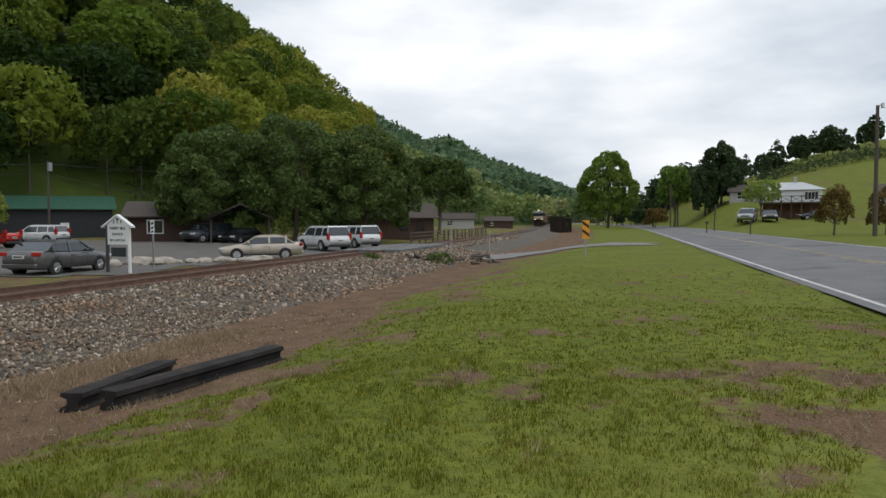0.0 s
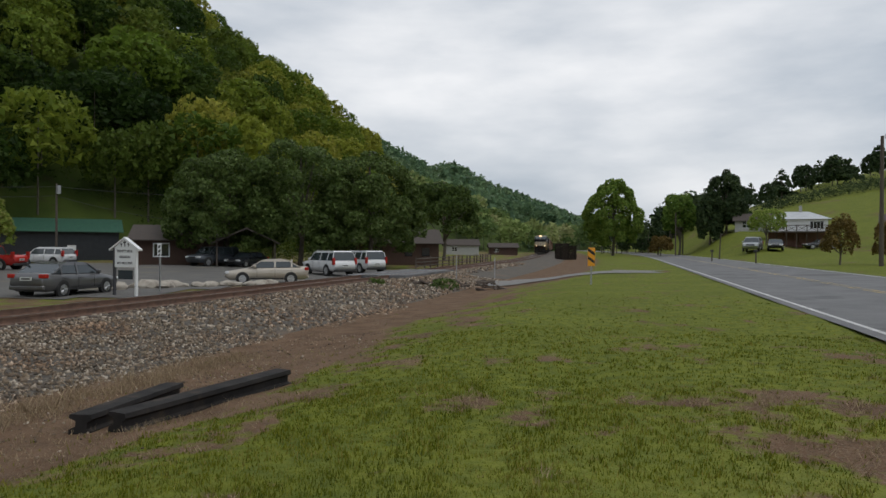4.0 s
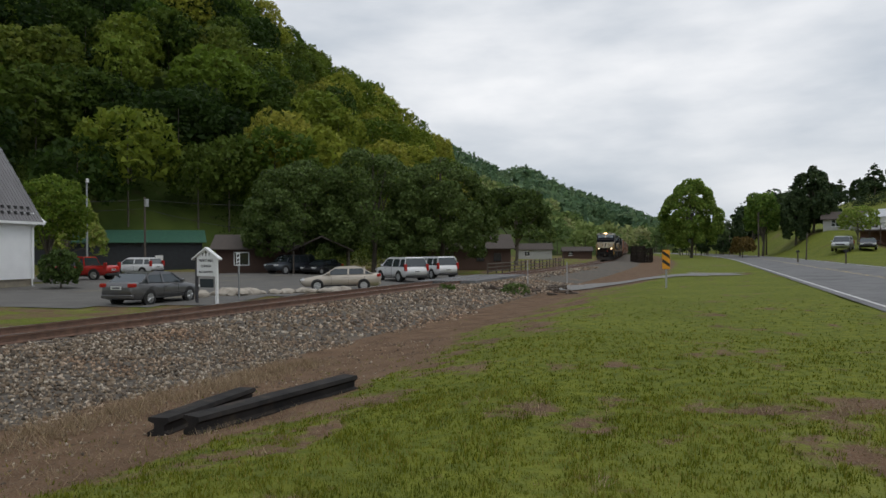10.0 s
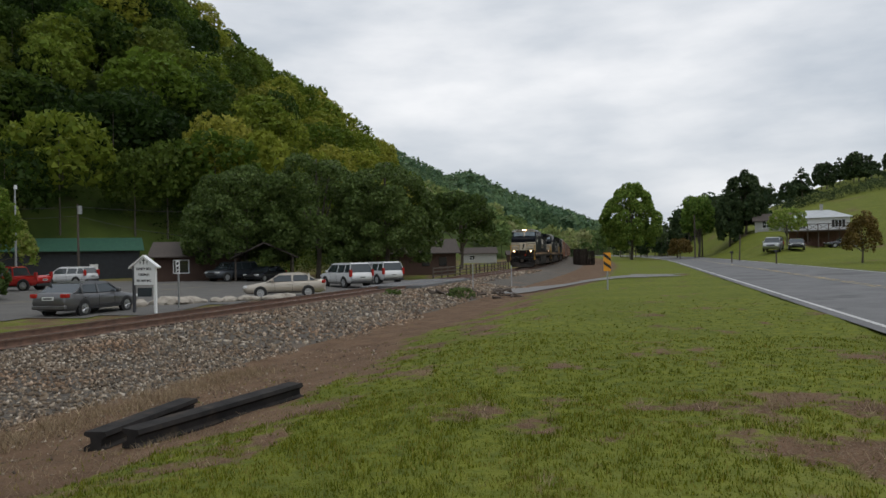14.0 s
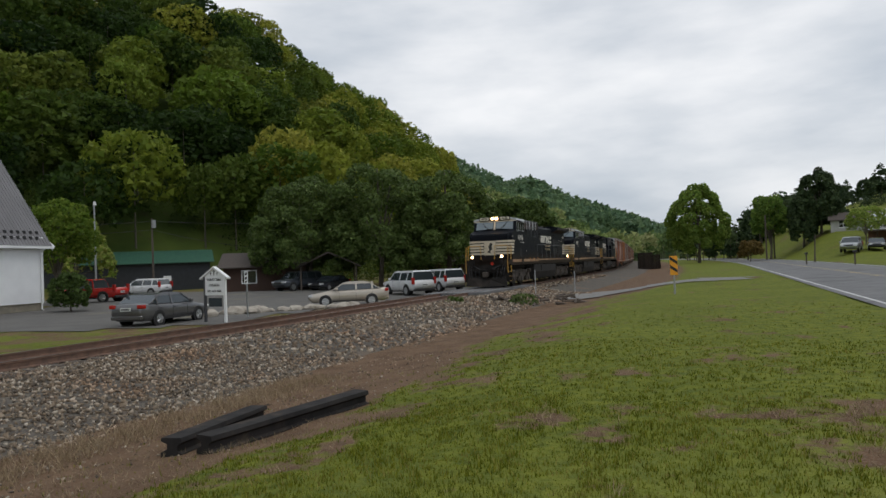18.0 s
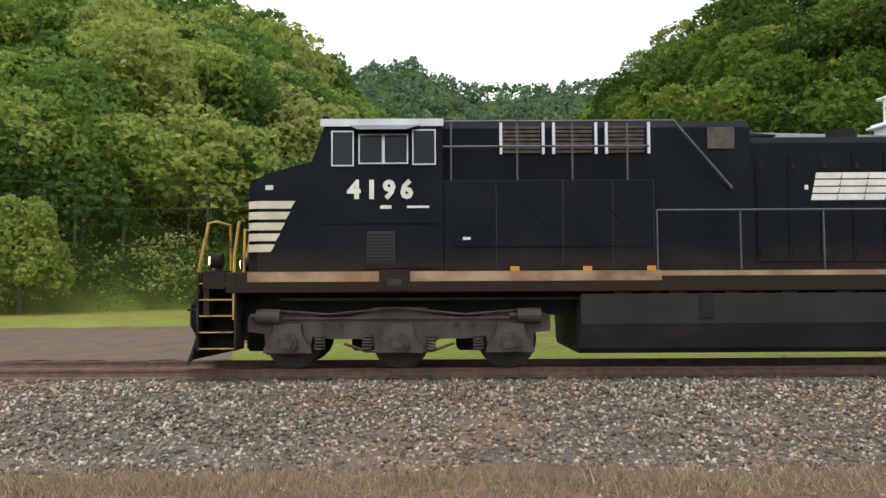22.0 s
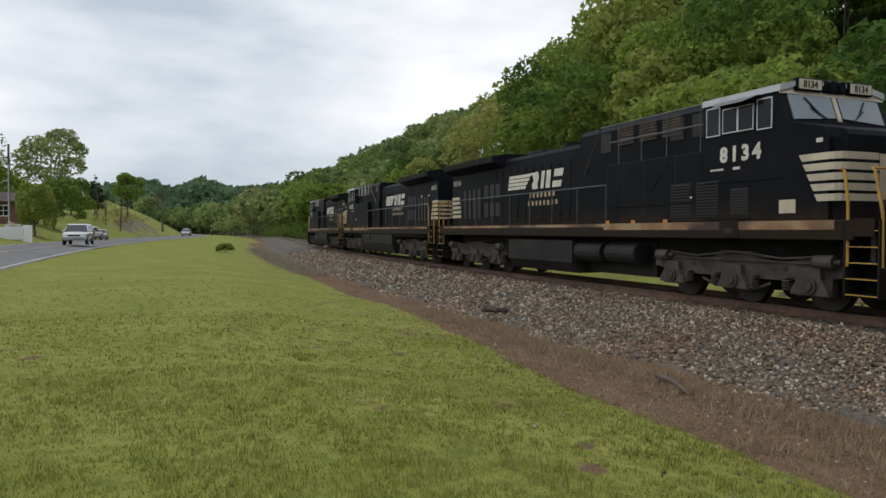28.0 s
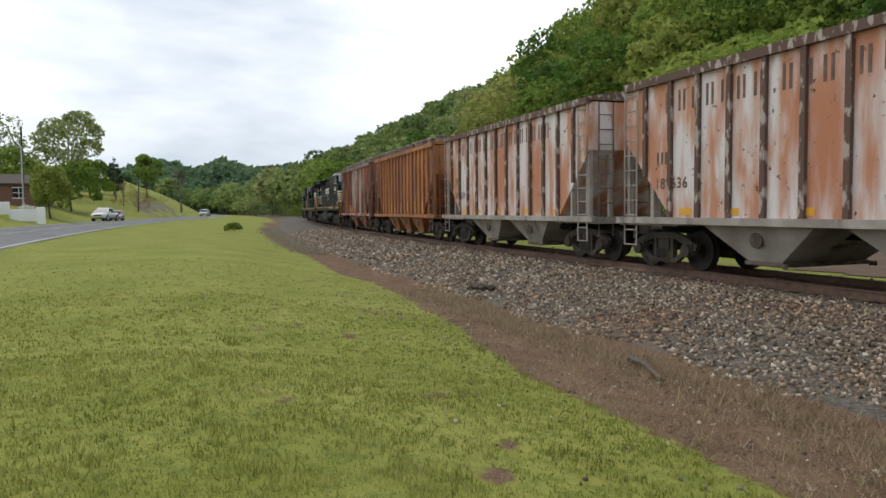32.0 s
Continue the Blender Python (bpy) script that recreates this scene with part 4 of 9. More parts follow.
rngw = random.Random(8)
edge = []
for _ in range(5200):
    y = rngw.uniform(-16, 14)
    o = 6.35 + rngw.gauss(0, 0.32)
    x = track_x(y) + o * TN
    edge.append((x, y, ground_z(x, y) - 0.01))
turf("weed_fringe", STRAW, "fringe of dead weeds at the foot of the ballast", edge, 4, 0.13, 0.006, 43, 1.2)

brush = []
for _ in range(3000):
    y = rngw.uniform(-80, -31)
    o = 6.6 + rngw.gauss(0, 0.45) + 0.3 * noise.noise((y * 0.3, 0, 0))
    x = track_x(y) + o * TN
    brush.append((x, y, ground_z(x, y) - 0.02))
turf("dead_brush", BRUSH, "low dead brown brush along the ballast", brush, 4, 0.30, 0.010, 44, 1.2)

# ---- the train: three diesel locomotives and a string of covered hoppers ----
# local space of a car: +x ahead (southward travel), +y to the camera's side, z up from the rail top
def road_dust(m, color, z0, z1):
    """Brown road dust thrown up over the lowest part of the paint, uneven along its upper edge."""
    n, l = m.node_tree.nodes, m.node_tree.links
    b = n["Principled BSDF"]
    src = b.inputs["Base Color"].links[0].from_socket
    co = n.new("ShaderNodeTexCoord")
    sep = n.new("ShaderNodeSeparateXYZ")
    l.new(co.outputs["Object"], sep.inputs[0])
    t = n.new("ShaderNodeTexNoise")
    t.inputs["Scale"].default_value, t.inputs["Detail"].default_value = 1.7, 8
    l.new(co.outputs["Object"], t.inputs["Vector"])
    add = n.new("ShaderNodeMath")
    add.operation = "MULTIPLY_ADD"
    add.inputs[1].default_value = 0.9
    l.new(t.outputs["Fac"], add.inputs[0])
    l.new(sep.outputs["Z"], add.inputs[2])
    r = n.new("ShaderNodeMapRange")
    for k, v in (("From Min", z0 + 0.45), ("From Max", z1 + 0.45), ("To Min", 0.75), ("To Max", 0.0)):
        r.inputs[k].default_value = v
    l.new(add.outputs[0], r.inputs["Value"])
    x = n.new("ShaderNodeMix")
    x.data_type = "RGBA"
    x.inputs[7].default_value = (*color, 1)
    l.new(r.outputs["Result"], x.inputs[0])
    l.new(src, x.inputs[6])
    l.new(x.outputs[2], b.inputs["Base Color"])


BLACK = mat("black_paint", (0.0072, 0.0088, 0.0122), 0.5, color2=(0.0105, 0.012, 0.0155), scale=1.2, bump=0.06, bump_scale=3, stain=(0.010, 0.010, 0.011), stain_scale=0.7, stain_spread=(0.55, 0.9), spec=0.06)
road_dust(BLACK, (0.036, 0.025, 0.017), 1.75, 2.3)
GRIME = mat("grimy_black", (0.011, 0.0098, 0.009), 0.75, color2=(0.021, 0.018, 0.0155), scale=1.6, bump=0.25, bump_scale=12, stain=(0.034, 0.027, 0.021), stain_scale=0.9, spec=0.2)
TRUCK = mat("truck_frame", (0.050, 0.043, 0.037), 0.8, color2=(0.092, 0.077, 0.064), scale=2.2, bump=0.4, bump_scale=14, spec=0.2)
TANKM = mat("tank_paint", (0.019, 0.018, 0.018), 0.65, color2=(0.031, 0.028, 0.026), scale=1.0, bump=0.1, stain=(0.046, 0.039, 0.032), stain_scale=0.6, stain_stretch=(1, 1, 2), spec=0.2)
CAPS = mat("bearing_cap", (0.070, 0.060, 0.052), 0.7, color2=(0.045, 0.038, 0.032), scale=9, spec=0.25)
CREAM = mat("cream_paint", (0.62, 0.55, 0.42), 0.55, color2=(0.50, 0.43, 0.32), scale=2.5)
SILL = mat("sill_stripe", (0.25, 0.135, 0.070), 0.75, color2=(0.36, 0.25, 0.14), scale=1.6, spread=(0.42, 0.6), stain=(0.060, 0.036, 0.026), stain_scale=1.1, stain_stretch=(0.5, 1, 1), stain_spread=(0.5, 0.66))
YELLOW = mat("safety_yellow", (0.56, 0.31, 0.035), 0.5, color2=(0.36, 0.21, 0.05), scale=4, stain=(0.10, 0.07, 0.04), stain_scale=3, stain_spread=(0.58, 0.72))
LETTER = mat("lettering_white", (0.74, 0.71, 0.63), 0.5, color2=(0.6, 0.57, 0.5), scale=3)
ALU = mat("window_frame", (0.55, 0.56, 0.57), 0.4, metal=0.6)
ROOFW = mat("cab_roof_grey", (0.52, 0.54, 0.56), 0.5, color2=(0.40, 0.42, 0.44), scale=2)
HANDRAIL = mat("handrail_paint", (0.055, 0.062, 0.075), 0.4, color2=(0.09, 0.09, 0.09), scale=5)
TAN = mat("tan_lettering", (0.50, 0.40, 0.25), 0.6, color2=(0.38, 0.30, 0.19), scale=4)
CABGLASS = mat("cab_glass", (0.012, 0.015, 0.017), 0.08, spec=0.22)
AWNING = mat("awning_grey", (0.13, 0.145, 0.16), 0.5, color2=(0.09, 0.10, 0.11), scale=2)
WINDGLASS = mat("windscreen_glass", (0.16, 0.20, 0.22), 0.08, spec=0.9)
GRILL = mat("grille", (0.05, 0.04, 0.035), 0.8, color2=(0.11, 0.08, 0.06), scale=6)
WHEEL = mat("wheel_steel", (0.036, 0.030, 0.026), 0.6, metal=0.2, color2=(0.022, 0.019, 0.017), scale=4)
HEADLAMP = glow("headlamp_glow", (1.0, 0.62, 0.30), 9)
REDLAMP = mat("red_lens", (0.35, 0.03, 0.02), 0.2)
AMBER = mat("amber_reflector", (0.55, 0.22, 0.03), 0.4)
NBOARD = glow("number_board", (0.50, 0.46, 0.35), 0.06)
INK = mat("black_ink", (0.015, 0.015, 0.016), 0.6)

def wheel_mesh(r=0.52):
    bm = bmesh.new()
    disc(bm, (0, 0.71, 0), r, 0.13, "y", 24)
    disc(bm, (0, 0.64, 0), r + 0.028, 0.03, "y", 24)
    disc(bm, (0, 0.78, 0), r * 0.42, 0.06, "y", 14)
    disc(bm, (0, -0.71, 0), r, 0.13, "y", 24)
    disc(bm, (0, -0.64, 0), r + 0.028, 0.03, "y", 24)
    tube(bm, [(0, -0.95, 0), (0, 0.95, 0)], 0.09, 10)
    for j in range(3):
        a = j * 2.094
        box(bm, 0.3 * math.cos(a) - 0.04, 0.3 * math.cos(a) + 0.04, 0.77, 0.79, 0.3 * math.sin(a) - 0.04, 0.3 * math.sin(a) + 0.04)
    me = bpy.data.meshes.new("wheelset")
    bm.to_mesh(me)
    bm.free()
    me.materials.append(WHEEL)
    return me


WHEEL_L = wheel_mesh(0.53)
WHEEL_H = wheel_mesh(0.455)
WHEELSETS = []


SPRINGM = mat("spring_steel", (0.075, 0.064, 0.055), 0.7, color2=(0.045, 0.038, 0.033), scale=8, spec=0.3)


def spring_mesh():
    bm = bmesh.new()
    for i in range(5):
        disc(bm, (0, 0, i * 0.055), 0.10, 0.032, "z", 10)
    me = bpy.data.meshes.new("coil_spring")
    bm.to_mesh(me)
    bm.free()
    me.materials.append(SPRINGM)
    return me


SPRING = spring_mesh()


def loco_truck(parent, xc):
    """A three-axle truck: cast side frames with drop pedestals, axle boxes, springs, brake cylinders, wheelsets."""
    frames = []
    for sy in (1, -1):
        fr = bmesh.new()
        y0, y1 = (1.05, 1.22) if sy > 0 else (-1.22, -1.05)
        outline = [(-2.75, 0.98), (-2.6, 1.06), (-2.2, 1.04), (-1.75, 1.05), (-1.45, 0.98), (-1.0, 0.97), (-0.62, 1.04), (-0.46, 1.15), (0.46, 1.15), (0.62, 1.04), (1.0, 0.97), (1.45, 0.98), (1.75, 1.05), (2.2, 1.04), (2.6, 1.06), (2.75, 0.98),
                   (2.75, 0.72), (2.45, 0.68), (2.42, 0.30), (1.62, 0.30), (1.58, 0.62), (1.2, 0.58), (0.5, 0.58), (0.42, 0.30), (-0.42, 0.30), (-0.5, 0.58), (-1.2, 0.58), (-1.58, 0.62), (-1.62, 0.30), (-2.42, 0.30), (-2.45, 0.68), (-2.75, 0.72)]
        prism(fr, outline, y0, y1, "y")
        frames.append(fr)
    fr = bmesh.new()
    box(fr, -0.5, 0.5, -1.05, 1.05, 0.55, 0.95)
    tr = part("truck", fr, TRUCK, parent, "cast three-axle truck, brown with road dust", m=pose(xc, 0, 0))
    for fr, sy in zip(frames, (1, -1)):
        sf = part("side_frame", fr, TRUCK, tr)
        for x in (-1.35, -1.05, 1.05, 1.35):
            bm = bmesh.new()
            disc(bm, (x, 1.222 * sy, 0.82), 0.06, 0.02, "y", 12)
            part("lightening_hole", bm, INK, sf)
        part("top_flange", bx(-2.45, 2.45, min(1.20 * sy, 1.26 * sy), max(1.20 * sy, 1.26 * sy), 0.94, 0.98), TRUCK, sf)
    for x in (-2.5, 2.5):
        part("end_transom", bx(x - 0.1, x + 0.1, -1.05, 1.05, 0.7, 0.95), TRUCK, tr)
    for xa in (-2.01, 0, 2.01):
        part("traction_motor", bx(xa - 0.45 + 0.5, xa + 0.45 + 0.5, -0.55, 0.55, 0.30, 0.92, 0.06), GRIME, tr)
        WHEELSETS.append((share("wheelset", WHEEL_L, tr, pose(xa, 0, 0.53)), 0.53, parent))
        for sy in (1, -1):
            bm = bmesh.new()
            prism(bm, [(-0.44, 0.34), (0.44, 0.34), (0.42, 0.44), (0.27, 0.66), (0.24, 0.86), (-0.24, 0.86), (-0.27, 0.66), (-0.42, 0.44)], 1.20 * sy, 1.34 * sy, "y")
            ab = part("axle_box", bm, TRUCK, tr, m=pose(xa, 0, 0))
            bm = bmesh.new()
            disc(bm, (0, 1.36 * sy, 0.53), 0.19, 0.05, "y", 18)
            disc(bm, (0, 1.39 * sy, 0.53), 0.12, 0.05, "y", 12)
            part("bearing_cap", bm, CAPS, ab, "round dusty bearing cap")
            for dx in (-0.46, 0.46):
                if abs(xa + dx * 1.25) > 2.45:
                    continue
                share("coil_spring", SPRING, tr, pose(xa + dx * 1.25, 1.27 * sy, 0.42))
    for sy in (1, -1):
        for xa in (-2.35, 2.35):
            bm = bmesh.new()
            disc(bm, (0, 0, 0), 0.13, 0.42, "x", 14)
            disc(bm, (0.24, 0, 0), 0.05, 0.2, "x", 8)
            part("brake_cylinder", bm, TRUCK, tr, m=pose(xa, 1.30 * sy, 1.0))
        bm = bmesh.new()
        tube(bm, [(-2.5, 1.26 * sy, 1.12), (-1.2, 1.28 * sy, 1.02), (0, 1.26 * sy, 1.14), (1.3, 1.28 * sy, 1.03), (2.5, 1.26 * sy, 1.12)], 0.025, 6)
        tube(bm, [(-1.0, 1.24 * sy, 0.50), (-0.6, 1.24 * sy, 0.36), (0.6, 1.24 * sy, 0.36), (1.0, 1.24 * sy, 0.5)], 0.03, 6)
        part("brake_rigging", bm, TRUCK, tr)
    return tr


def slant_bars(bm, rows, y, th=0.006):
    """Thin plates on a side: rows of (x0 bottom, x1 bottom, x0 top, x1 top, z0, z1)."""
    for a0, a1, b0, b1, z0, z1 in rows:
        vs = [(a0, z0), (a1, z0), (b1, z1), (b0, z1)]
        prism(bm, vs, min(y, y + th), max(y, y + th), "y")


def locomotive(number, reverse=False, newer=False):
    e = thing("diesel_locomotive", pose(0, 0, 0), "black six-axle diesel locomotive with cream stripes, grimy underframe", "locomotive", "locomotives of the train")
    # underframe: sill, platforms
    bm = bmesh.new()
    box(bm, -19.9, 0.35, -1.5, 1.5, 1.42, 1.80, 0.02)
    box(bm, -20.3, -19.9, -1.5, 1.5, 1.50, 1.82)
    box(bm, 0.35, 0.75, -1.5, 1.5, 1.50, 1.82)
    frame_ob = part("underframe", bm, BLACK, e)
    part("centre_sill", bx(-19.5, 0.2, -0.75, 0.75, 0.98, 1.42), GRIME, frame_ob)
    for sy in (1, -1):
        part("sill_stripe", bx(-7.45, -0.05, 1.5 * sy - 0.004, 1.5 * sy + 0.008, 1.62, 1.80), SILL, frame_ob, "worn gold stripe, rusty in places")
        part("sill_stripe", bx(-19.8, -7.45, 1.5 * sy - 0.004, 1.5 * sy + 0.008, 1.70, 1.79), SILL, frame_ob, "narrow worn gold stripe")
    bm = bmesh.new()
    for k in range(26):
        x = -19.2 + k * 0.47
        box(bm, x, x + 0.16, 1.30, 1.42, 1.26, 1.42)
    for k in range(7):
        box(bm, -12.9 + k * 1.0, -12.6 + k * 1.0, 1.2, 1.46, 1.22, 1.42)
    tube(bm, [(-19.0, 1.4, 1.34), (-7.3, 1.4, 1.34)], 0.035, 6)
    tube(bm, [(-6.2, 1.34, 1.30), (-0.6, 1.34, 1.30)], 0.03, 6)
    part("air_piping", bm, GRIME, frame_ob)
    # fuel tank
    bm = bmesh.new()
    if newer:
        prism(bm, [(-1.45, 1.30), (1.45, 1.30), (1.45, 0.62), (1.2, 0.30), (-1.2, 0.30), (-1.45, 0.62)], -13.5, -9.2, "x")
        box(bm, -9.2, -6.0, -0.8, 0.8, 0.35, 1.3)
    else:
        prism(bm, [(-1.5, 1.38), (1.5, 1.38), (1.5, 0.85), (1.34, 0.40), (1.2, 0.30), (-1.2, 0.30), (-1.34, 0.40), (-1.5, 0.85)], -13.5, -6.0, "x")
    tank = part("fuel_tank", bm, TANKM, e, "dusty dark fuel tank")
    bm = bx(-8.35, -8.12, 1.49, 1.53, 0.95, 1.36)
    part("fuel_gauge", bm, GRIME, tank)
    if newer:
        for xa in (-8.45, -6.85):
            for sy in (1, -1):
                bm = bmesh.new()
                tube(bm, [(xa - 0.68, 1.15 * sy, 0.98), (xa - 0.6, 1.15 * sy, 0.98), (xa + 0.6, 1.15 * sy, 0.98), (xa + 0.68, 1.15 * sy, 0.98)], 0.29, 16)
                part("air_reservoir", bm, TANKM, e, "round air tank", smooth=False)
    loco_truck(e, -2.74)
    loco_truck(e, -16.86)
    # nose and lower cab, full width
    bm = bmesh.new()
    prism(bm, [(0.0, 1.80), (0.0, 3.40), (-0.05, 3.50), (-1.16, 3.78), (-3.55, 3.78), (-3.55, 1.80)], -1.46, 1.46, "y")
    bmesh.ops.bevel(bm, geom=[ed for ed in bm.edges if abs(ed.verts[0].co.x) < 0.06 and abs(ed.verts[1].co.x) < 0.06 and abs(ed.verts[0].co.y - ed.verts[1].co.y) < 0.01], offset=0.22, segments=3, affect="EDGES")
    nose = part("nose", bm, BLACK, e)
    bm = bmesh.new()
    prism(bm, [(-1.18, 3.78), (-1.42, 4.46), (-1.52, 4.56), (-3.55, 4.56), (-3.55, 3.78)], -1.46, 1.46, "y")
    cab = part("cab", bm, BLACK, e)
    bm = bmesh.new()
    prism(bm, [(-1.50, 4.42), (-1.2, 4.50), (-0.9, 4.60), (0.9, 4.60), (1.2, 4.50), (1.50, 4.42), (1.48, 4.56), (0.95, 4.68), (-0.95, 4.68), (-1.48, 4.56)], -3.56, -1.34, "x")
    part("cab_roof", bm, ROOFW, cab, "pale grey cab roof")
    # windscreens with a light surround
    for sy in (1, -1):
        bm = bmesh.new()
        prism(bm, [(0.10 * sy, 3.92), (1.28 * sy, 3.84), (1.28 * sy, 4.36), (0.10 * sy, 4.40)], -0.02, 0.02, "x")
        for v in bm.verts:
            v.co.x += -1.19 - (v.co.z - 3.78) * 0.353 + 0.02
        ws = part("windscreen", bm, WINDGLASS, cab, "sloping windscreen reflecting the sky")
        bm = bmesh.new()
        tube(bm, [(-1.155, 0.35 * sy, 3.86), (-1.25, 0.75 * sy, 4.12)], 0.015, 4)
        tube(bm, [(-1.20, 0.55 * sy, 3.98), (-1.33, 0.85 * sy, 4.32)], 0.018, 4)
        part("wiper", bm, INK, ws)
    bm = bmesh.new()
    prism(bm, [(-1.47, 4.38), (1.47, 4.38), (1.47, 4.56), (-1.47, 4.56)], -0.015, 0.015, "x")
    prism(bm, [(-0.06, 3.85), (0.06, 3.85), (0.06, 4.40), (-0.06, 4.40)], -0.01, 0.01, "x")
    for v in bm.verts:
        v.co.x += -1.19 - (v.co.z - 3.78) * 0.353 + 0.03
    part("brow", bm, CREAM, cab, "cream panel above the windscreen")
    for sy in (1, -1):
        for name, x0, x1, z0, z1 in (("side_window", -1.92, -1.56, 3.72, 4.32), ("side_window", -2.90, -2.05, 3.76, 4.26), ("side_window", -3.40, -3.02, 3.74, 4.34)):
            y = 1.46 * sy
            bm = bx(x0, x1, y - 0.02, y + 0.02, z0, z1)
            w = part(name, bm, CABGLASS, cab)
            bm = bmesh.new()
            for a, b, c, d in ((x0 - 0.022, x1 + 0.022, z0 - 0.022, z0), (x0 - 0.022, x1 + 0.022, z1, z1 + 0.022), (x0 - 0.022, x0, z0, z1), (x1, x1 + 0.022, z0, z1)):
                box(bm, a, b, y - 0.03, y + 0.03, c, d)
            if x1 - x0 > 0.6:
                box(bm, -2.5, -2.45, y - 0.03, y + 0.03, z0, z1)
            part("frame", bm, ALU, w)
        bm = bmesh.new()
        prism(bm, [(-3.15, 4.44), (-1.85, 4.44), (-2.05, 4.30), (-2.90, 4.30)], 1.46 * sy, 1.48 * sy, "y")
        for v in bm.verts:
            if v.co.z < 4.4:
                v.co.y += 0.32 * sy
            else:
                v.co.y += 0.02 * sy
        part("sun_shade", bm, AWNING, cab, "grey awning over the cab window")
    # number boards and headlights over the windscreen
    nb = text_mesh(number, 0.20, INK, bold=0.004)
    for sy in (1, -1):
        bm = bx(-1.42, -1.30, 0.72 * sy - 0.36, 0.72 * sy + 0.36, 4.46, 4.72, 0.02)
        f = part("number_board", bm, BLACK, cab)
        bm = bx(-1.31, -1.29, 0.72 * sy - 0.31, 0.72 * sy + 0.31, 4.49, 4.69)
        part("number_panel", bm, NBOARD, f, "lit cream number panel")
        share("lettering", nb, f, pose(-1.285, 0.72 * sy, 4.585, 0, 0, 90))
    bm = bmesh.new()
    box(bm, -1.45, -1.30, -0.30, 0.30, 4.46, 4.72, 0.03)
    hl = part("headlight_housing", bm, BLACK, cab)
    for sy in (1, -1):
        bm = bmesh.new()
        disc(bm, (-1.28, 0.14 * sy, 4.60), 0.10, 0.04, "x", 16)
        part("headlight", bm, REDLAMP if newer else HEADLAMP, hl, "" if newer else "glowing headlight") if not newer else part("headlight", bm, CABGLASS, hl)
    # stripes round the nose and on its front
    for k in range(5):
        z0 = 2.16 + k * 0.195
        for sy in (1, -1):
            bm = bmesh.new()
            slant_bars(bm, [(-0.45 - 0.09 * k, -0.21, -0.53 - 0.09 * k, -0.21, z0, z0 + 0.135)], 1.462 * sy, 0.006 * sy)
            prism(bm, [(0.42 * sy, z0), (1.24 * sy, z0), (1.24 * sy, z0 + 0.135), (0.42 * sy, z0 + 0.135)], 0.0, 0.006, "x")
            bend_pts = [(-0.22 + 0.226 * math.cos(radians(a)), (1.24 + 0.226 * math.sin(radians(a))) * sy) for a in (0, 30, 60, 90)]
            low = [bm.verts.new((px, py, z0)) for px, py in bend_pts]
            top = [bm.verts.new((px, py, z0 + 0.135)) for px, py in bend_pts]
            for q in range(3):
                bm.faces.new((low[q], low[q + 1], top[q + 1], top[q]))
            part("speed_stripe", bm, CREAM, nose, "cream stripe round the nose")
    bm = bx(0.0, 0.007, -0.40, 0.40, 2.12, 3.06)
    pn = part("nose_panel", bm, CREAM, nose, "cream nose panel with a dark emblem")
    bm = bmesh.new()
    prism(bm, [(-0.2, 2.3), (-0.05, 2.45), (-0.1, 2.7), (0.05, 2.95), (0.2, 2.85), (0.12, 2.7), (0.16, 2.5), (0.02, 2.4), (0.05, 2.25), (-0.1, 2.28)], 0.008, 0.012, "x")
    part("emblem", bm, INK, pn, "dark emblem shape")
    # side lettering on the cab
    me = text_mesh(number, 0.45, LETTER, bold=0.020, spacing=1.40)
    for sy, rz in ((1, 180), (-1, 0)):
        share("lettering", me, cab, pose(-2.42, 1.466 * sy, 3.26, 0, 0, rz), "cream road number")
    for sy in (1, -1):
        bm = bmesh.new()
        box(bm, -2.62, -2.42, 1.462 * sy, 1.466 * sy, 2.93, 2.99)
        part("small_lettering", bm, LETTER, cab)
        part("small_lettering", bx(-3.3, -2.9, 1.462 * sy, 1.466 * sy, 2.94, 2.98), LETTER, cab)
    # small fittings on the nose and lower cab side
    for sy in (1, -1):
        bm = bx(-2.68, -2.18, 1.458 * sy, 1.464 * sy, 1.95, 2.52)
        lv = part("louvre_panel", bm, INK, nose)
        for q in range(9):
            part("louvre_slat", bx(-2.66, -2.20, 1.464 * sy, 1.474 * sy, 1.97 + q * 0.06, 1.99 + q * 0.06), GRIME, lv)
        part("ledge", bx(-3.45, -1.30, 1.455 * sy, 1.475 * sy, 2.66, 2.69), BLACK, nose)
        part("ledge", bx(-3.45, -2.1, 1.455 * sy, 1.49 * sy, 1.86, 1.89), BLACK, nose)
        jp = part("jack_pad", bx(-2.95, -2.40, 1.49 * sy, 1.52 * sy, 1.46, 1.84), BLACK, frame_ob)
        part("jack_socket", bx(-2.80, -2.55, 1.52 * sy, 1.526 * sy, 1.55, 1.66), INK, jp)
        for x in (-0.35, -3.9):
            part("builder_plate", bx(x - 0.14, x, 1.462 * sy, 1.468 * sy, 3.28 if x > -1 else 2.36, 3.36 if x > -1 else 2.41), LETTER, nose if x > -1 else frame_ob)
        for x in (-4.75, -6.05, -7.2):
            part("reflector", bx(x - 0.16, x, 1.478 * sy, 1.486 * sy, 1.80, 1.88), AMBER, frame_ob, "orange reflector plate")
    # equipment cabinets behind the cab: full width below, set back above
    bm = bx(-7.35, -3.55, -1.46, 1.46, 1.80, 3.44, 0.02)
    low = part("equipment_cabinet", bm, BLACK, e)
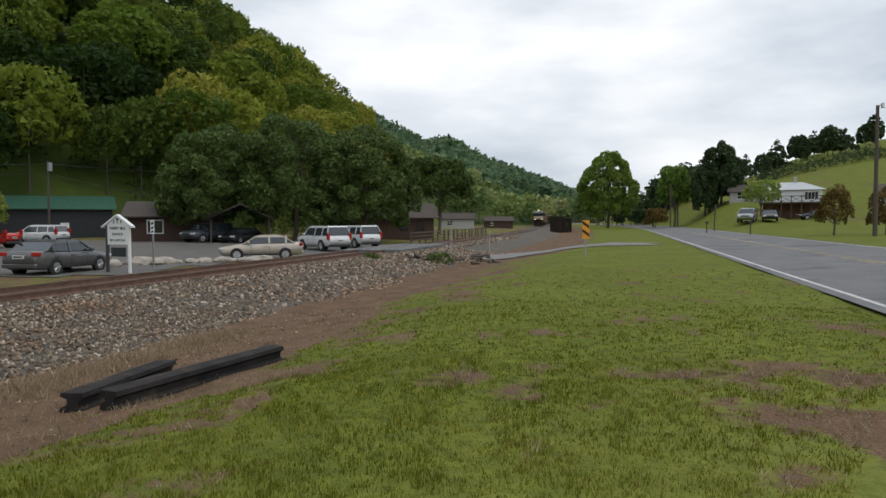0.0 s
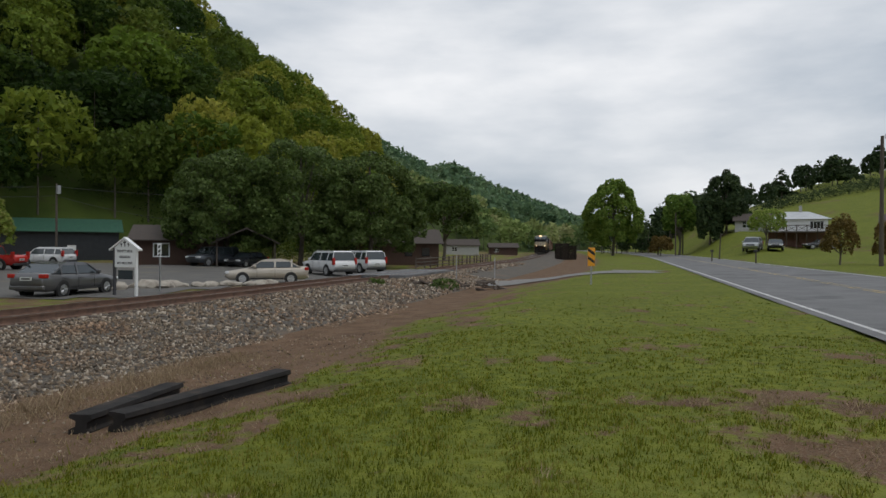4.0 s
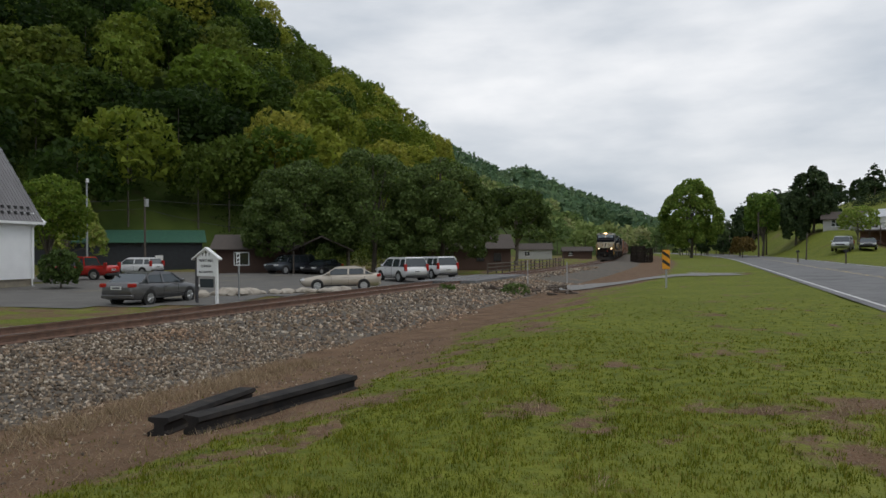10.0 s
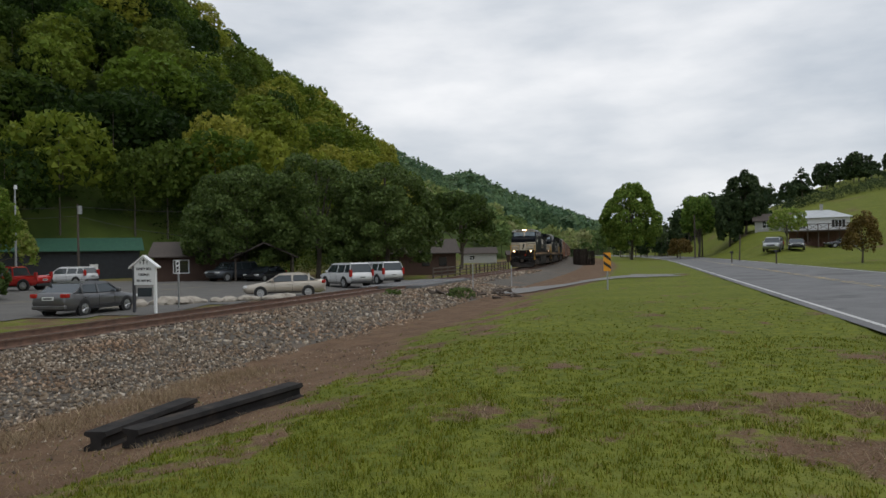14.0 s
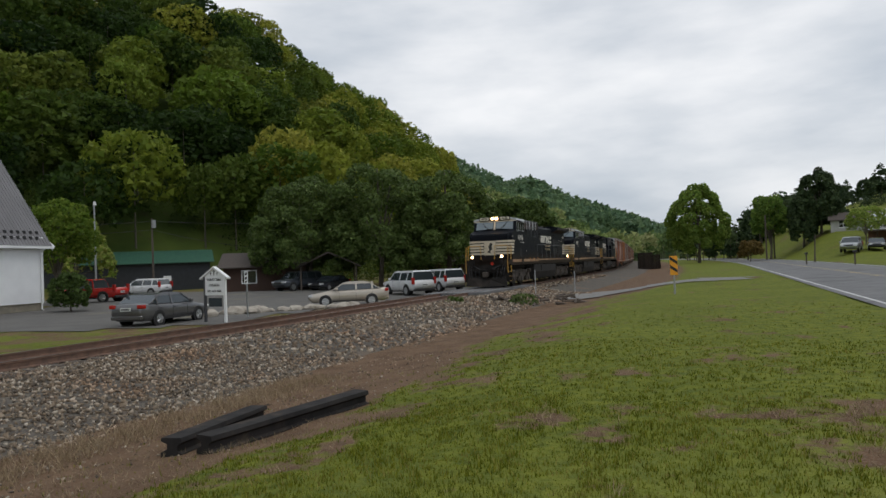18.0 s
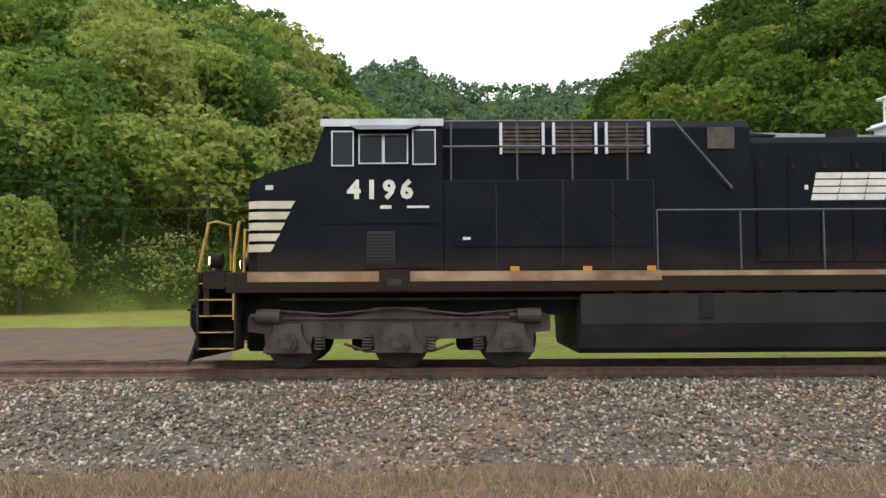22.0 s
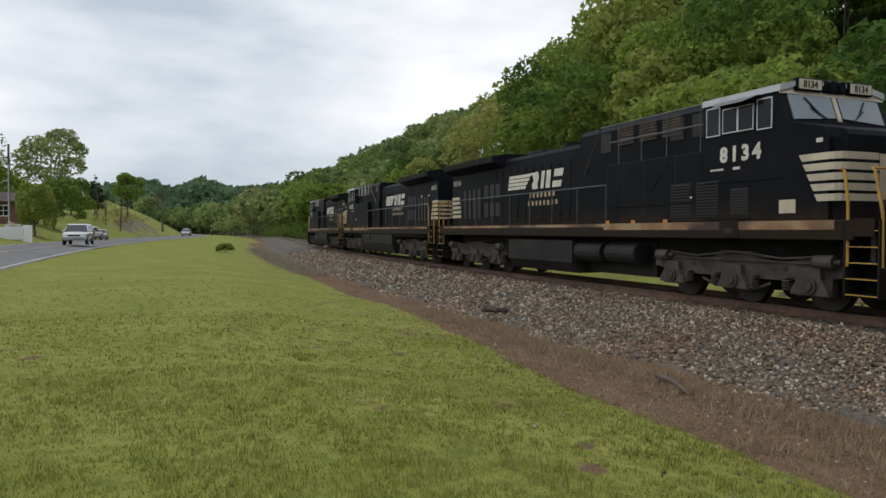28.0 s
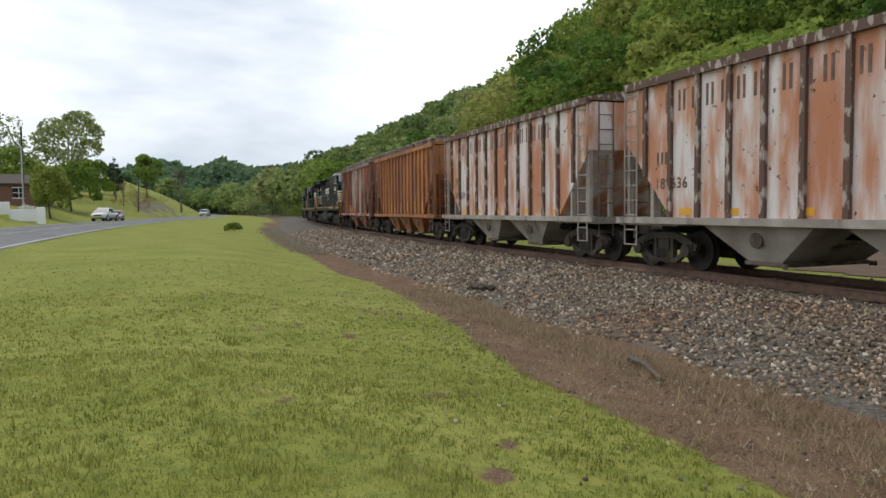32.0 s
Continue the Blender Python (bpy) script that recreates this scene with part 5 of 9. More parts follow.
    for sy in (1, -1):
        part("ledge", bx(-7.3, -3.75, 1.455 * sy, 1.478 * sy, 2.24, 2.28), BLACK, low)
        for x in (-7.0, -5.55):
            bm = bmesh.new()
            prism(bm, [(x, 2.5), (x + 0.8, 3.3), (x + 1.6, 2.5), (x + 1.56, 2.5), (x + 0.8, 3.24), (x + 0.04, 2.5)], 1.456 * sy, 1.466 * sy, "y")
            part("panel_crease", bm, BLACK, low)
        for x in (-4.5, -5.7, -6.6, -7.34):
            part("panel_joint", bx(x - 0.012, x, 1.458 * sy, 1.463 * sy, 1.9, 3.42), INK, low)
    bm = bmesh.new()
    prism(bm, [(-1.15, 3.44), (1.15, 3.44), (1.15, 4.45), (1.0, 4.60), (-1.0, 4.60), (-1.15, 4.45)], -9.25, -3.55, "x")
    box(bm, -9.25, -7.35, -1.2, 1.2, 1.80, 3.46)
    up = part("blower_housing", bm, BLACK, e)
    for k in range(3):
        x0 = -5.35 - k * 0.96
        for sy in (1, -1):
            bm = bmesh.new()
            for j in range(7):
                box(bm, x0, x0 + 0.72, 1.14 * sy, 1.18 * sy, 3.98 + j * 0.075, 4.03 + j * 0.075)
            g = part("intake_grille", bm, GRILL, up, "rusty louvred intake")
            for xx in (x0 - 0.05, x0 + 0.72):
                if not newer:
                    part("post", bx(xx, xx + 0.05, min(1.37 * sy, 1.41 * sy), max(1.37 * sy, 1.41 * sy), 3.92, 4.52), ALU, g, "pale steel post")
    for sy in (1, -1):
        bm = bmesh.new()
        tube(bm, [(-3.55, 1.4 * sy, 4.52), (-7.75, 1.4 * sy, 4.52), (-8.85, 1.25 * sy, 3.30)], 0.025, 6)
        tube(bm, [(-3.55, 1.4 * sy, 4.06), (-7.3, 1.4 * sy, 4.06)], 0.022, 6)
        for x in (-3.7, -4.9, -5.9, -6.9):
            tube(bm, [(x, 1.4 * sy, 3.44), (x, 1.4 * sy, 4.52)], 0.018, 5)
        part("roof_handrail", bm, HANDRAIL, up)
    if newer:
        for sy in (1, -1):
            for x in (-3.75, -4.55, -7.6):
                part("side_vent", bx(x - 0.5, x, min(1.15 * sy, 1.17 * sy), max(1.15 * sy, 1.17 * sy), 3.85, 4.40), INK, up)
            for x in (-3.05, -3.95):
                pl = part("louvre_panel", bx(x - 0.7, x, min(1.46 * sy, 1.468 * sy), max(1.46 * sy, 1.468 * sy), 1.92, 2.72), INK, low)
                for q in range(11):
                    part("louvre_slat", bx(x - 0.68, x - 0.02, min(1.468 * sy, 1.478 * sy), max(1.468 * sy, 1.478 * sy), 1.94 + q * 0.07, 1.97 + q * 0.07), BLACK, pl)
            part("battery_cover", bx(-1.35, -0.95, min(1.462 * sy, 1.47 * sy), max(1.462 * sy, 1.47 * sy), 1.95, 2.22), CREAM, nose, "cream cover plate")
    bm = bx(-8.95, -8.45, 1.15, 1.17, 4.05, 4.45)
    part("vent_screen", bm, GRILL, up)
    # engine hood with doors
    bm = bmesh.new()
    prism(bm, [(-1.0, 1.80), (1.0, 1.80), (1.0, 4.18), (0.9, 4.31), (-0.9, 4.31), (-1.0, 4.18)], -20.0, -9.25, "x")
    hood = part("engine_hood", bm, BLACK, e)
    for k in range(11):
        x = -9.4 - k * 0.60
        for sy in (1, -1):
            hd = part("hood_door", bx(x - 0.57, x, 1.0 * sy, 1.018 * sy, 1.95, 3.95, 0.006), BLACK, hood)
            for z in (2.1, 3.7):
                part("latch", bx(x - 0.12, x - 0.05, 1.018 * sy, 1.045 * sy, z, z + 0.09), GRIME, hd)
    for sy in (1, -1):
        for k in range(3):
            for j in range(2):
                x, z = -15.1 - k * 0.52, 2.15 + j * 0.72
                part("filter_screen", bx(x - 0.38, x, 1.0 * sy, 1.03 * sy, z, z + 0.55), INK, hood)
        for k in range(4):
            part("filter_screen", bx(-17.2 - k * 0.48, -16.9 - k * 0.48, 1.0 * sy, 1.03 * sy, 2.1, 3.3), INK, hood)
    for x, w in ((-10.3, 0.07), (-13.2, 0.07), (-16.2, 0.16), (-17.4, 0.16), (-18.6, 0.16), (-15.1, 0.16)):
        part("door_label", bx(x - w, x, 1.018, 1.028, 3.30, 3.38), LETTER, hood)
    # speed bars and emblem on the hood: plain shapes
    yb = 1.022
    for sy in (1, -1):
        y = yb * sy
        lo, hi = min(y, y + 0.006 * sy), max(y, y + 0.006 * sy)

        def mx(u):
            """Distance along the emblem, read from left to right on either side."""
            return -10.36 - u if sy > 0 else -14.46 + u
        for j in range(4):
            z0 = 3.10 + j * 0.135
            for g in range(3):
                a, b = 0.05 + 0.03 * j + g * 0.50, 0.05 + 0.03 * j + g * 0.50 + 0.475
                if g == 2:
                    b += 0.10 * j - 0.10
                bm = bmesh.new()
                prism(bm, [(mx(a), z0), (mx(b), z0), (mx(b + 0.05), z0 + 0.11), (mx(a + 0.03), z0 + 0.11)], lo, hi, "y")
                part("speed_bar", bm, LETTER, hood, "cream speed bar")
        shapes = ([(1.96, 3.05), (2.34, 3.05), (2.30, 3.24), (2.42, 3.42), (2.38, 3.58), (2.28, 3.66), (2.10, 3.62), (1.80, 3.64), (1.98, 3.50), (2.04, 3.34), (1.90, 3.22)],
                  [(2.52, 3.05), (2.72, 3.05), (2.84, 3.64), (2.62, 3.64)], [(2.86, 3.05), (3.16, 3.05), (3.24, 3.64), (2.96, 3.64)], [(3.30, 3.05), (3.86, 3.05), (3.94, 3.26), (3.36, 3.26)], [(3.42, 3.40), (3.98, 3.40), (4.05, 3.64), (3.48, 3.64)])
        for pts in shapes:
            bm = bmesh.new()
            prism(bm, [(mx(a), z) for a, z in pts], lo, hi, "y")
            part("emblem_shape", bm, LETTER, hood, "cream emblem shape")
        for z0, u0, n in ((2.74, 1.72, 7), (2.46, 1.64, 8)):
            for k in range(n):
                a, b = sorted((mx(u0 + k * 0.27), mx(u0 + k * 0.27 + 0.13)))
                part("letter_block", bx(a, b, lo, hi, z0 + 0.02, z0 + 0.175), TAN, hood)
    # radiator with its overhanging wings
    bm = bmesh.new()
    prism(bm, [(-1.0, 4.00), (1.0, 4.00), (1.5, 4.20), (1.5, 4.43), (0.9, 4.53), (-0.9, 4.53), (-1.5, 4.43), (-1.5, 4.20)], -19.85, -14.75, "x")
    rad = part("radiator", bm, BLACK, e)
    for sy in (1, -1):
        for k in range(9):
            part("radiator_shutter", bx(-19.6 + k * 0.53, -19.1 + k * 0.53, 1.49 * sy, 1.515 * sy, 4.23, 4.40), GRIME, rad)
    part("silencer", bx(-13.9, -12.7, -0.5, 0.5, 4.31, 4.5, 0.04), GRIME, hood)
    bm = bmesh.new()
    tube(bm, [(-11.6, 0, 4.31), (-11.6, 0, 4.62)], 0.28, 14)
    part("exhaust_stack", bm, GRIME, hood)
    bm = bmesh.new()
    for k in range(3):
        tube(bm, [(-10.2, -0.1 + 0.12 * k, 4.5), (-9.75 + 0.05 * k, -0.1 + 0.12 * k, 4.5)], 0.025, 8, 0.07)
    tube(bm, [(-10.1, 0.0, 4.3), (-10.1, 0.0, 4.5)], 0.03, 6)
    part("horn", bm, GRIME, hood)
    # rear of the hood: stripes, number
    for k in range(5):
        z0 = 2.16 + k * 0.195
        bm = bmesh.new()
        for sy in (1, -1):
            slant_bars(bm, [(-19.99, -18.96 - 0.05 * k, -19.99, -18.99 - 0.05 * k, z0, z0 + 0.125)], 1.002 * sy, 0.008 * sy)
        box(bm, -20.012, -20.002, -0.98, 0.98, z0, z0 + 0.10)
        part("rear_stripe", bm, CREAM, hood, "cream stripe round the rear")
    me2 = text_mesh(number, 0.32, LETTER, bold=0.009, spacing=1.3)
    for sy, rz in ((1, 180), (-1, 0)):
        share("lettering", me2, hood, pose(-19.42, 1.012 * sy, 3.66, 0, 0, rz))
    # walkway handrails, with yellow ends
    for sy in (1, -1):
        bm = bmesh.new()
        y = 1.46 * sy
        tube(bm, [(-7.4, y, 2.88), (-19.4, y, 2.88)], 0.02, 6)
        for k in range(9):
            x = -7.4 - k * 1.5
            tube(bm, [(x, y, 1.80), (x, y, 2.88)], 0.018, 5)
        part("handrail", bm, HANDRAIL, e)
        bm = bmesh.new()
        tube(bm, [(-19.4, y, 2.88), (-19.75, y, 2.88), (-19.95, y, 2.75), (-19.95, y, 1.0)], 0.028, 6)
        tube(bm, [(-20.62, y * 0.97, 1.0), (-20.62, y * 0.97, 2.2), (-20.45, y * 0.97, 2.82), (-20.32, y * 0.9, 2.86), (-20.32, 0.5 * sy, 2.86), (-20.32, 0.45 * sy, 1.85)], 0.028, 6)
        part("grab_rail", bm, YELLOW, e, "bright yellow grab rail")
        bm = bmesh.new()
        tube(bm, [(0.20, y, 0.95), (0.20, y, 2.1), (0.12, y, 2.70), (0.05, y, 2.74)], 0.028, 6)
        tube(bm, [(0.85, y * 0.97, 0.95), (0.84, y * 0.97, 1.9), (0.68, y * 0.97, 2.68), (0.56, y * 0.9, 2.72), (0.56, 0.5 * sy, 2.72), (0.56, 0.45 * sy, 1.85)], 0.028, 6)
        part("grab_rail", bm, YELLOW, e, "bright yellow grab rail")
        # steps
        for xs, tag in ((0.18, 1), (-20.6, -1)):
            bm = bmesh.new()
            box(bm, xs - 0.03, xs, 0.95 * sy, 1.5 * sy, 0.40, 1.80)
            box(bm, xs + 0.64, xs + 0.67, 0.95 * sy, 1.5 * sy, 0.40, 1.80)
            box(bm, xs, xs + 0.64, 0.95 * sy, 0.98 * sy, 0.40, 1.80)
            st = part("step_well", bm, GRIME, e)
            for k in range(5):
                z = 0.42 + k * 0.29
                part("step", bx(xs, xs + 0.64, 1.0 * sy, 1.48 * sy, z, z + 0.03), GRIME, st)
                part("step_edge", bx(xs + 0.01, xs + 0.63, 1.482 * sy, 1.492 * sy, z + 0.01, z + 0.03), YELLOW, st, "yellow step edge")
    # ends: plough, coupler, hoses, ditch lights
    for sx, x0 in ((1, 0.75), (-1, -20.3)):
        bm = bmesh.new()
        box(bm, min(x0, x0 - 0.1 * sx), max(x0, x0 - 0.1 * sx), -1.45, 1.45, 1.0, 1.82)
        end = part("end_plate", bm, GRIME, e)
        bm = bmesh.new()
        prism(bm, [(-1.25, 0.78), (-0.3, 0.62), (0.3, 0.62), (1.25, 0.78), (1.4, 0.14), (0.25, 0.10), (-0.25, 0.10), (-1.4, 0.14)], x0 + 0.06 * sx, x0 + 0.11 * sx, "x")
        for v in bm.verts:
            v.co.x += sx * (0.50 * (1 - abs(v.co.y) / 1.5)) * (1.2 - v.co.z) + (0.16 * sx if v.co.z < 0.2 else 0)
        part("plough", bm, GRIME, end, "dark steel snow plough")
        bm = bmesh.new()
        box(bm, min(x0, x0 + 0.42 * sx), max(x0, x0 + 0.42 * sx), -0.12, 0.12, 0.76, 1.02, 0.03)
        box(bm, min(x0 + 0.34 * sx, x0 + 0.60 * sx), max(x0 + 0.34 * sx, x0 + 0.60 * sx), -0.18, 0.16, 0.70, 1.04, 0.05)
        part("coupler", bm, TRUCK, end, "rusty knuckle coupler")
        for y in (-0.75, -0.5, 0.5, 0.75, 0.95):
            bm = bmesh.new()
            tube(bm, [(x0 + 0.05 * sx, y, 1.25), (x0 + 0.22 * sx, y, 1.0), (x0 + 0.26 * sx, y * 0.9, 0.6), (x0 + 0.2 * sx, y * 0.75, 0.42)], 0.03, 6)
            part("air_hose", bm, INK, end)
        for y in (-1.2, -1.05, 1.1, 1.25):
            bm = bmesh.new()
            tube(bm, [(x0 + 0.04 * sx, y, 1.5), (x0 + 0.28 * sx, y * 0.98, 1.22), (x0 + 0.30 * sx, y * 0.94, 0.85), (x0 + 0.22 * sx, y * 0.86, 0.62)], 0.034, 6)
            part("air_hose", bm, INK, end)
        bm = bmesh.new()
        tube(bm, [(x0 + 0.10 * sx, -1.3, 1.12), (x0 + 0.34 * sx, -1.25, 1.12), (x0 + 0.34 * sx, -0.35, 1.20), (x0 + 0.34 * sx, 0.35, 1.20), (x0 + 0.34 * sx, 1.25, 1.12), (x0 + 0.10 * sx, 1.3, 1.12)], 0.022, 6)
        part("uncoupling_lever", bm, GRIME, end)
        for y in (-0.95, 0.95):
            part("anticlimber_bracket", bx(min(x0, x0 + 0.14 * sx), max(x0, x0 + 0.14 * sx), y - 0.12, y + 0.12, 1.55, 1.78), GRIME, end)
        bm = bmesh.new()
        tube(bm, [(x0 + 0.05 * sx, -0.9, 1.45), (x0 + 0.3 * sx, -0.3, 1.15), (x0 + 0.3 * sx, 0.3, 1.15), (x0 + 0.05 * sx, 0.9, 1.45)], 0.03, 6)
        part("jumper_cable", bm, INK, end)
        for sy in (1, -1):
            bm = bmesh.new()
            disc(bm, (x0 - 0.1 * sx, 1.0 * sy, 2.02), 0.14, 0.2, "x", 14)
            box(bm, x0 - 0.12 * sx - 0.05, x0 - 0.12 * sx + 0.05, sy * 1.0 - 0.04, sy * 1.0 + 0.04, 1.8, 1.95)
            dl = part("ditch_light", bm, BLACK, e)
            bm = bmesh.new()
            disc(bm, (x0 + 0.01 * sx, 1.0 * sy, 2.02), 0.09, 0.03, "x", 14)
            lit = sx > 0 and not newer and not reverse
            part("lens", bm, HEADLAMP if lit else CABGLASS, dl, "glowing lens" if lit else "")
        bm = bmesh.new()
        disc(bm, (x0 + 0.02 * sx, 0.35, 1.55), 0.10, 0.04, "x", 12)
        part("marker_lamp", bm, REDLAMP, end)
    return e


LOCO_1 = locomotive("4196")
LOCO_2 = locomotive("4415")
LOCO_3 = locomotive("8134", reverse=True, newer=True)


# ---- covered hoppers ----
def hopper_paint(name, base, rust, pale, rs, mixs=(0.42, 0.58), ps=(0.5, 0.62)):
    """Peeling paint over rust, streaked downwards."""
    m = mat(name, base, 0.8, color2=rust, scale=1.5, spread=mixs, stretch=(1.6, 1, 0.35), bump=0.25, bump_scale=10, stain=pale, stain_scale=0.9, stain_stretch=(1.5, 1, 0.3), stain_spread=ps, detail=9)
    n, l = m.node_tree.nodes, m.node_tree.links
    b = n["Principled BSDF"]
    src = b.inputs["Base Color"].links[0].from_socket
    co = n.new("ShaderNodeTexCoord")
    t = n.new("ShaderNodeTexNoise")
    t.inputs["Scale"].default_value, t.inputs["Detail"].default_value, t.inputs["Roughness"].default_value = 5.5, 10, 0.7
    l.new(co.outputs["Object"], t.inputs["Vector"])
    r = n.new("ShaderNodeMapRange")
    r.inputs["From Min"].default_value, r.inputs["From Max"].default_value = 0.62, 0.67
    l.new(t.outputs["Fac"], r.inputs["Value"])
    x = n.new("ShaderNodeMix")
    x.data_type = "RGBA"
    x.inputs[7].default_value = (0.075, 0.042, 0.028, 1)
    l.new(r.outputs["Result"], x.inputs[0])
    l.new(src, x.inputs[6])
    l.new(x.outputs[2], b.inputs["Base Color"])
    return m


H_RED = hopper_paint("hopper_red_rust", (0.36, 0.13, 0.07), (0.15, 0.065, 0.04), (0.46, 0.38, 0.33), 1, ps=(0.52, 0.60))
H_ORANGE = hopper_paint("hopper_orange", (0.40, 0.165, 0.055), (0.25, 0.092, 0.038), (0.17, 0.085, 0.06), 2, mixs=(0.36, 0.64), ps=(0.50, 0.70))
H_WHITE = hopper_paint("hopper_pale", (0.66, 0.62, 0.60), (0.50, 0.24, 0.14), (0.46, 0.19, 0.10), 3, mixs=(0.42, 0.60), ps=(0.50, 0.66))
H_BROWN = hopper_paint("hopper_brown", (0.24, 0.10, 0.055), (0.13, 0.06, 0.04), (0.30, 0.19, 0.14), 4, ps=(0.58, 0.66))
H_DARK = mat("hopper_rib", (0.115, 0.070, 0.052), 0.85, color2=(0.40, 0.34, 0.30), scale=4.5, spread=(0.53, 0.60), detail=9, stretch=(1.5, 1, 0.6), bump=0.3)
H_GREY = mat("hopper_bay", (0.40, 0.365, 0.325), 0.85, color2=(0.25, 0.215, 0.185), scale=1.4, bump=0.2, stain=(0.11, 0.085, 0.070), stain_scale=1.3, stain_spread=(0.56, 0.72), stain_stretch=(1.5, 1, 0.5))
H_LADDER = mat("ladder_steel", (0.20, 0.16, 0.14), 0.8, color2=(0.10, 0.07, 0.055), scale=4)
H_YEL = mat("reflective_yellow", (0.70, 0.36, 0.03), 0.5)
H_INK = mat("hopper_lettering", (0.10, 0.075, 0.068), 0.8, color2=(0.22, 0.13, 0.10), scale=5)
HOP_L = 13.3


def hopper_truck(parent, xc):
    frames = []
    for sy in (1, -1):
        fr = bmesh.new()
        frames.append(fr)
        y0, y1 = sorted((0.98 * sy, 1.10 * sy))
        prism(fr, [(-1.18, 0.60), (-0.9, 0.74), (-0.42, 0.88), (0.42, 0.88), (0.9, 0.74), (1.18, 0.60), (1.12, 0.46), (0.82, 0.57), (0.38, 0.73), (-0.38, 0.73), (-0.82, 0.57), (-1.12, 0.46)], y0, y1, "y")
        prism(fr, [(-1.02, 0.54), (-0.46, 0.17), (0.46, 0.17), (1.02, 0.54), (0.84, 0.54), (0.40, 0.27), (-0.40, 0.27), (-0.84, 0.54)], y0, y1, "y")
        for x in (-0.36, 0.26):
            box(fr, x, x + 0.10, y0, y1, 0.24, 0.76)
    tr = part("truck", bx(-0.2, 0.2, -1.1, 1.1, 0.45, 0.72), TRUCK, parent, "rusty two-axle freight truck", m=pose(xc, 0, 0))
    for fr in frames:
        part("side_frame", fr, TRUCK, tr)
    for xa in (-0.89, 0.89):
        WHEELSETS.append((share("wheelset", WHEEL_H, tr, pose(xa, 0, 0.455)), 0.455, parent))
        for sy in (1, -1):
            bm = bmesh.new()
            disc(bm, (0, 1.14 * sy, 0.47), 0.15, 0.14, "y", 14)
            box(bm, -0.16, 0.16, min(0.96 * sy, 1.13 * sy), max(0.96 * sy, 1.13 * sy), 0.36, 0.68)
            part("bearing_box", bm, TRUCK, tr, m=pose(xa, 0, 0))
    for sy in (1, -1):
        for dx in (-0.18, 0.0, 0.18):
            share("coil_spring", SPRING, tr, pose(dx, 1.06 * sy, 0.26))
    return tr


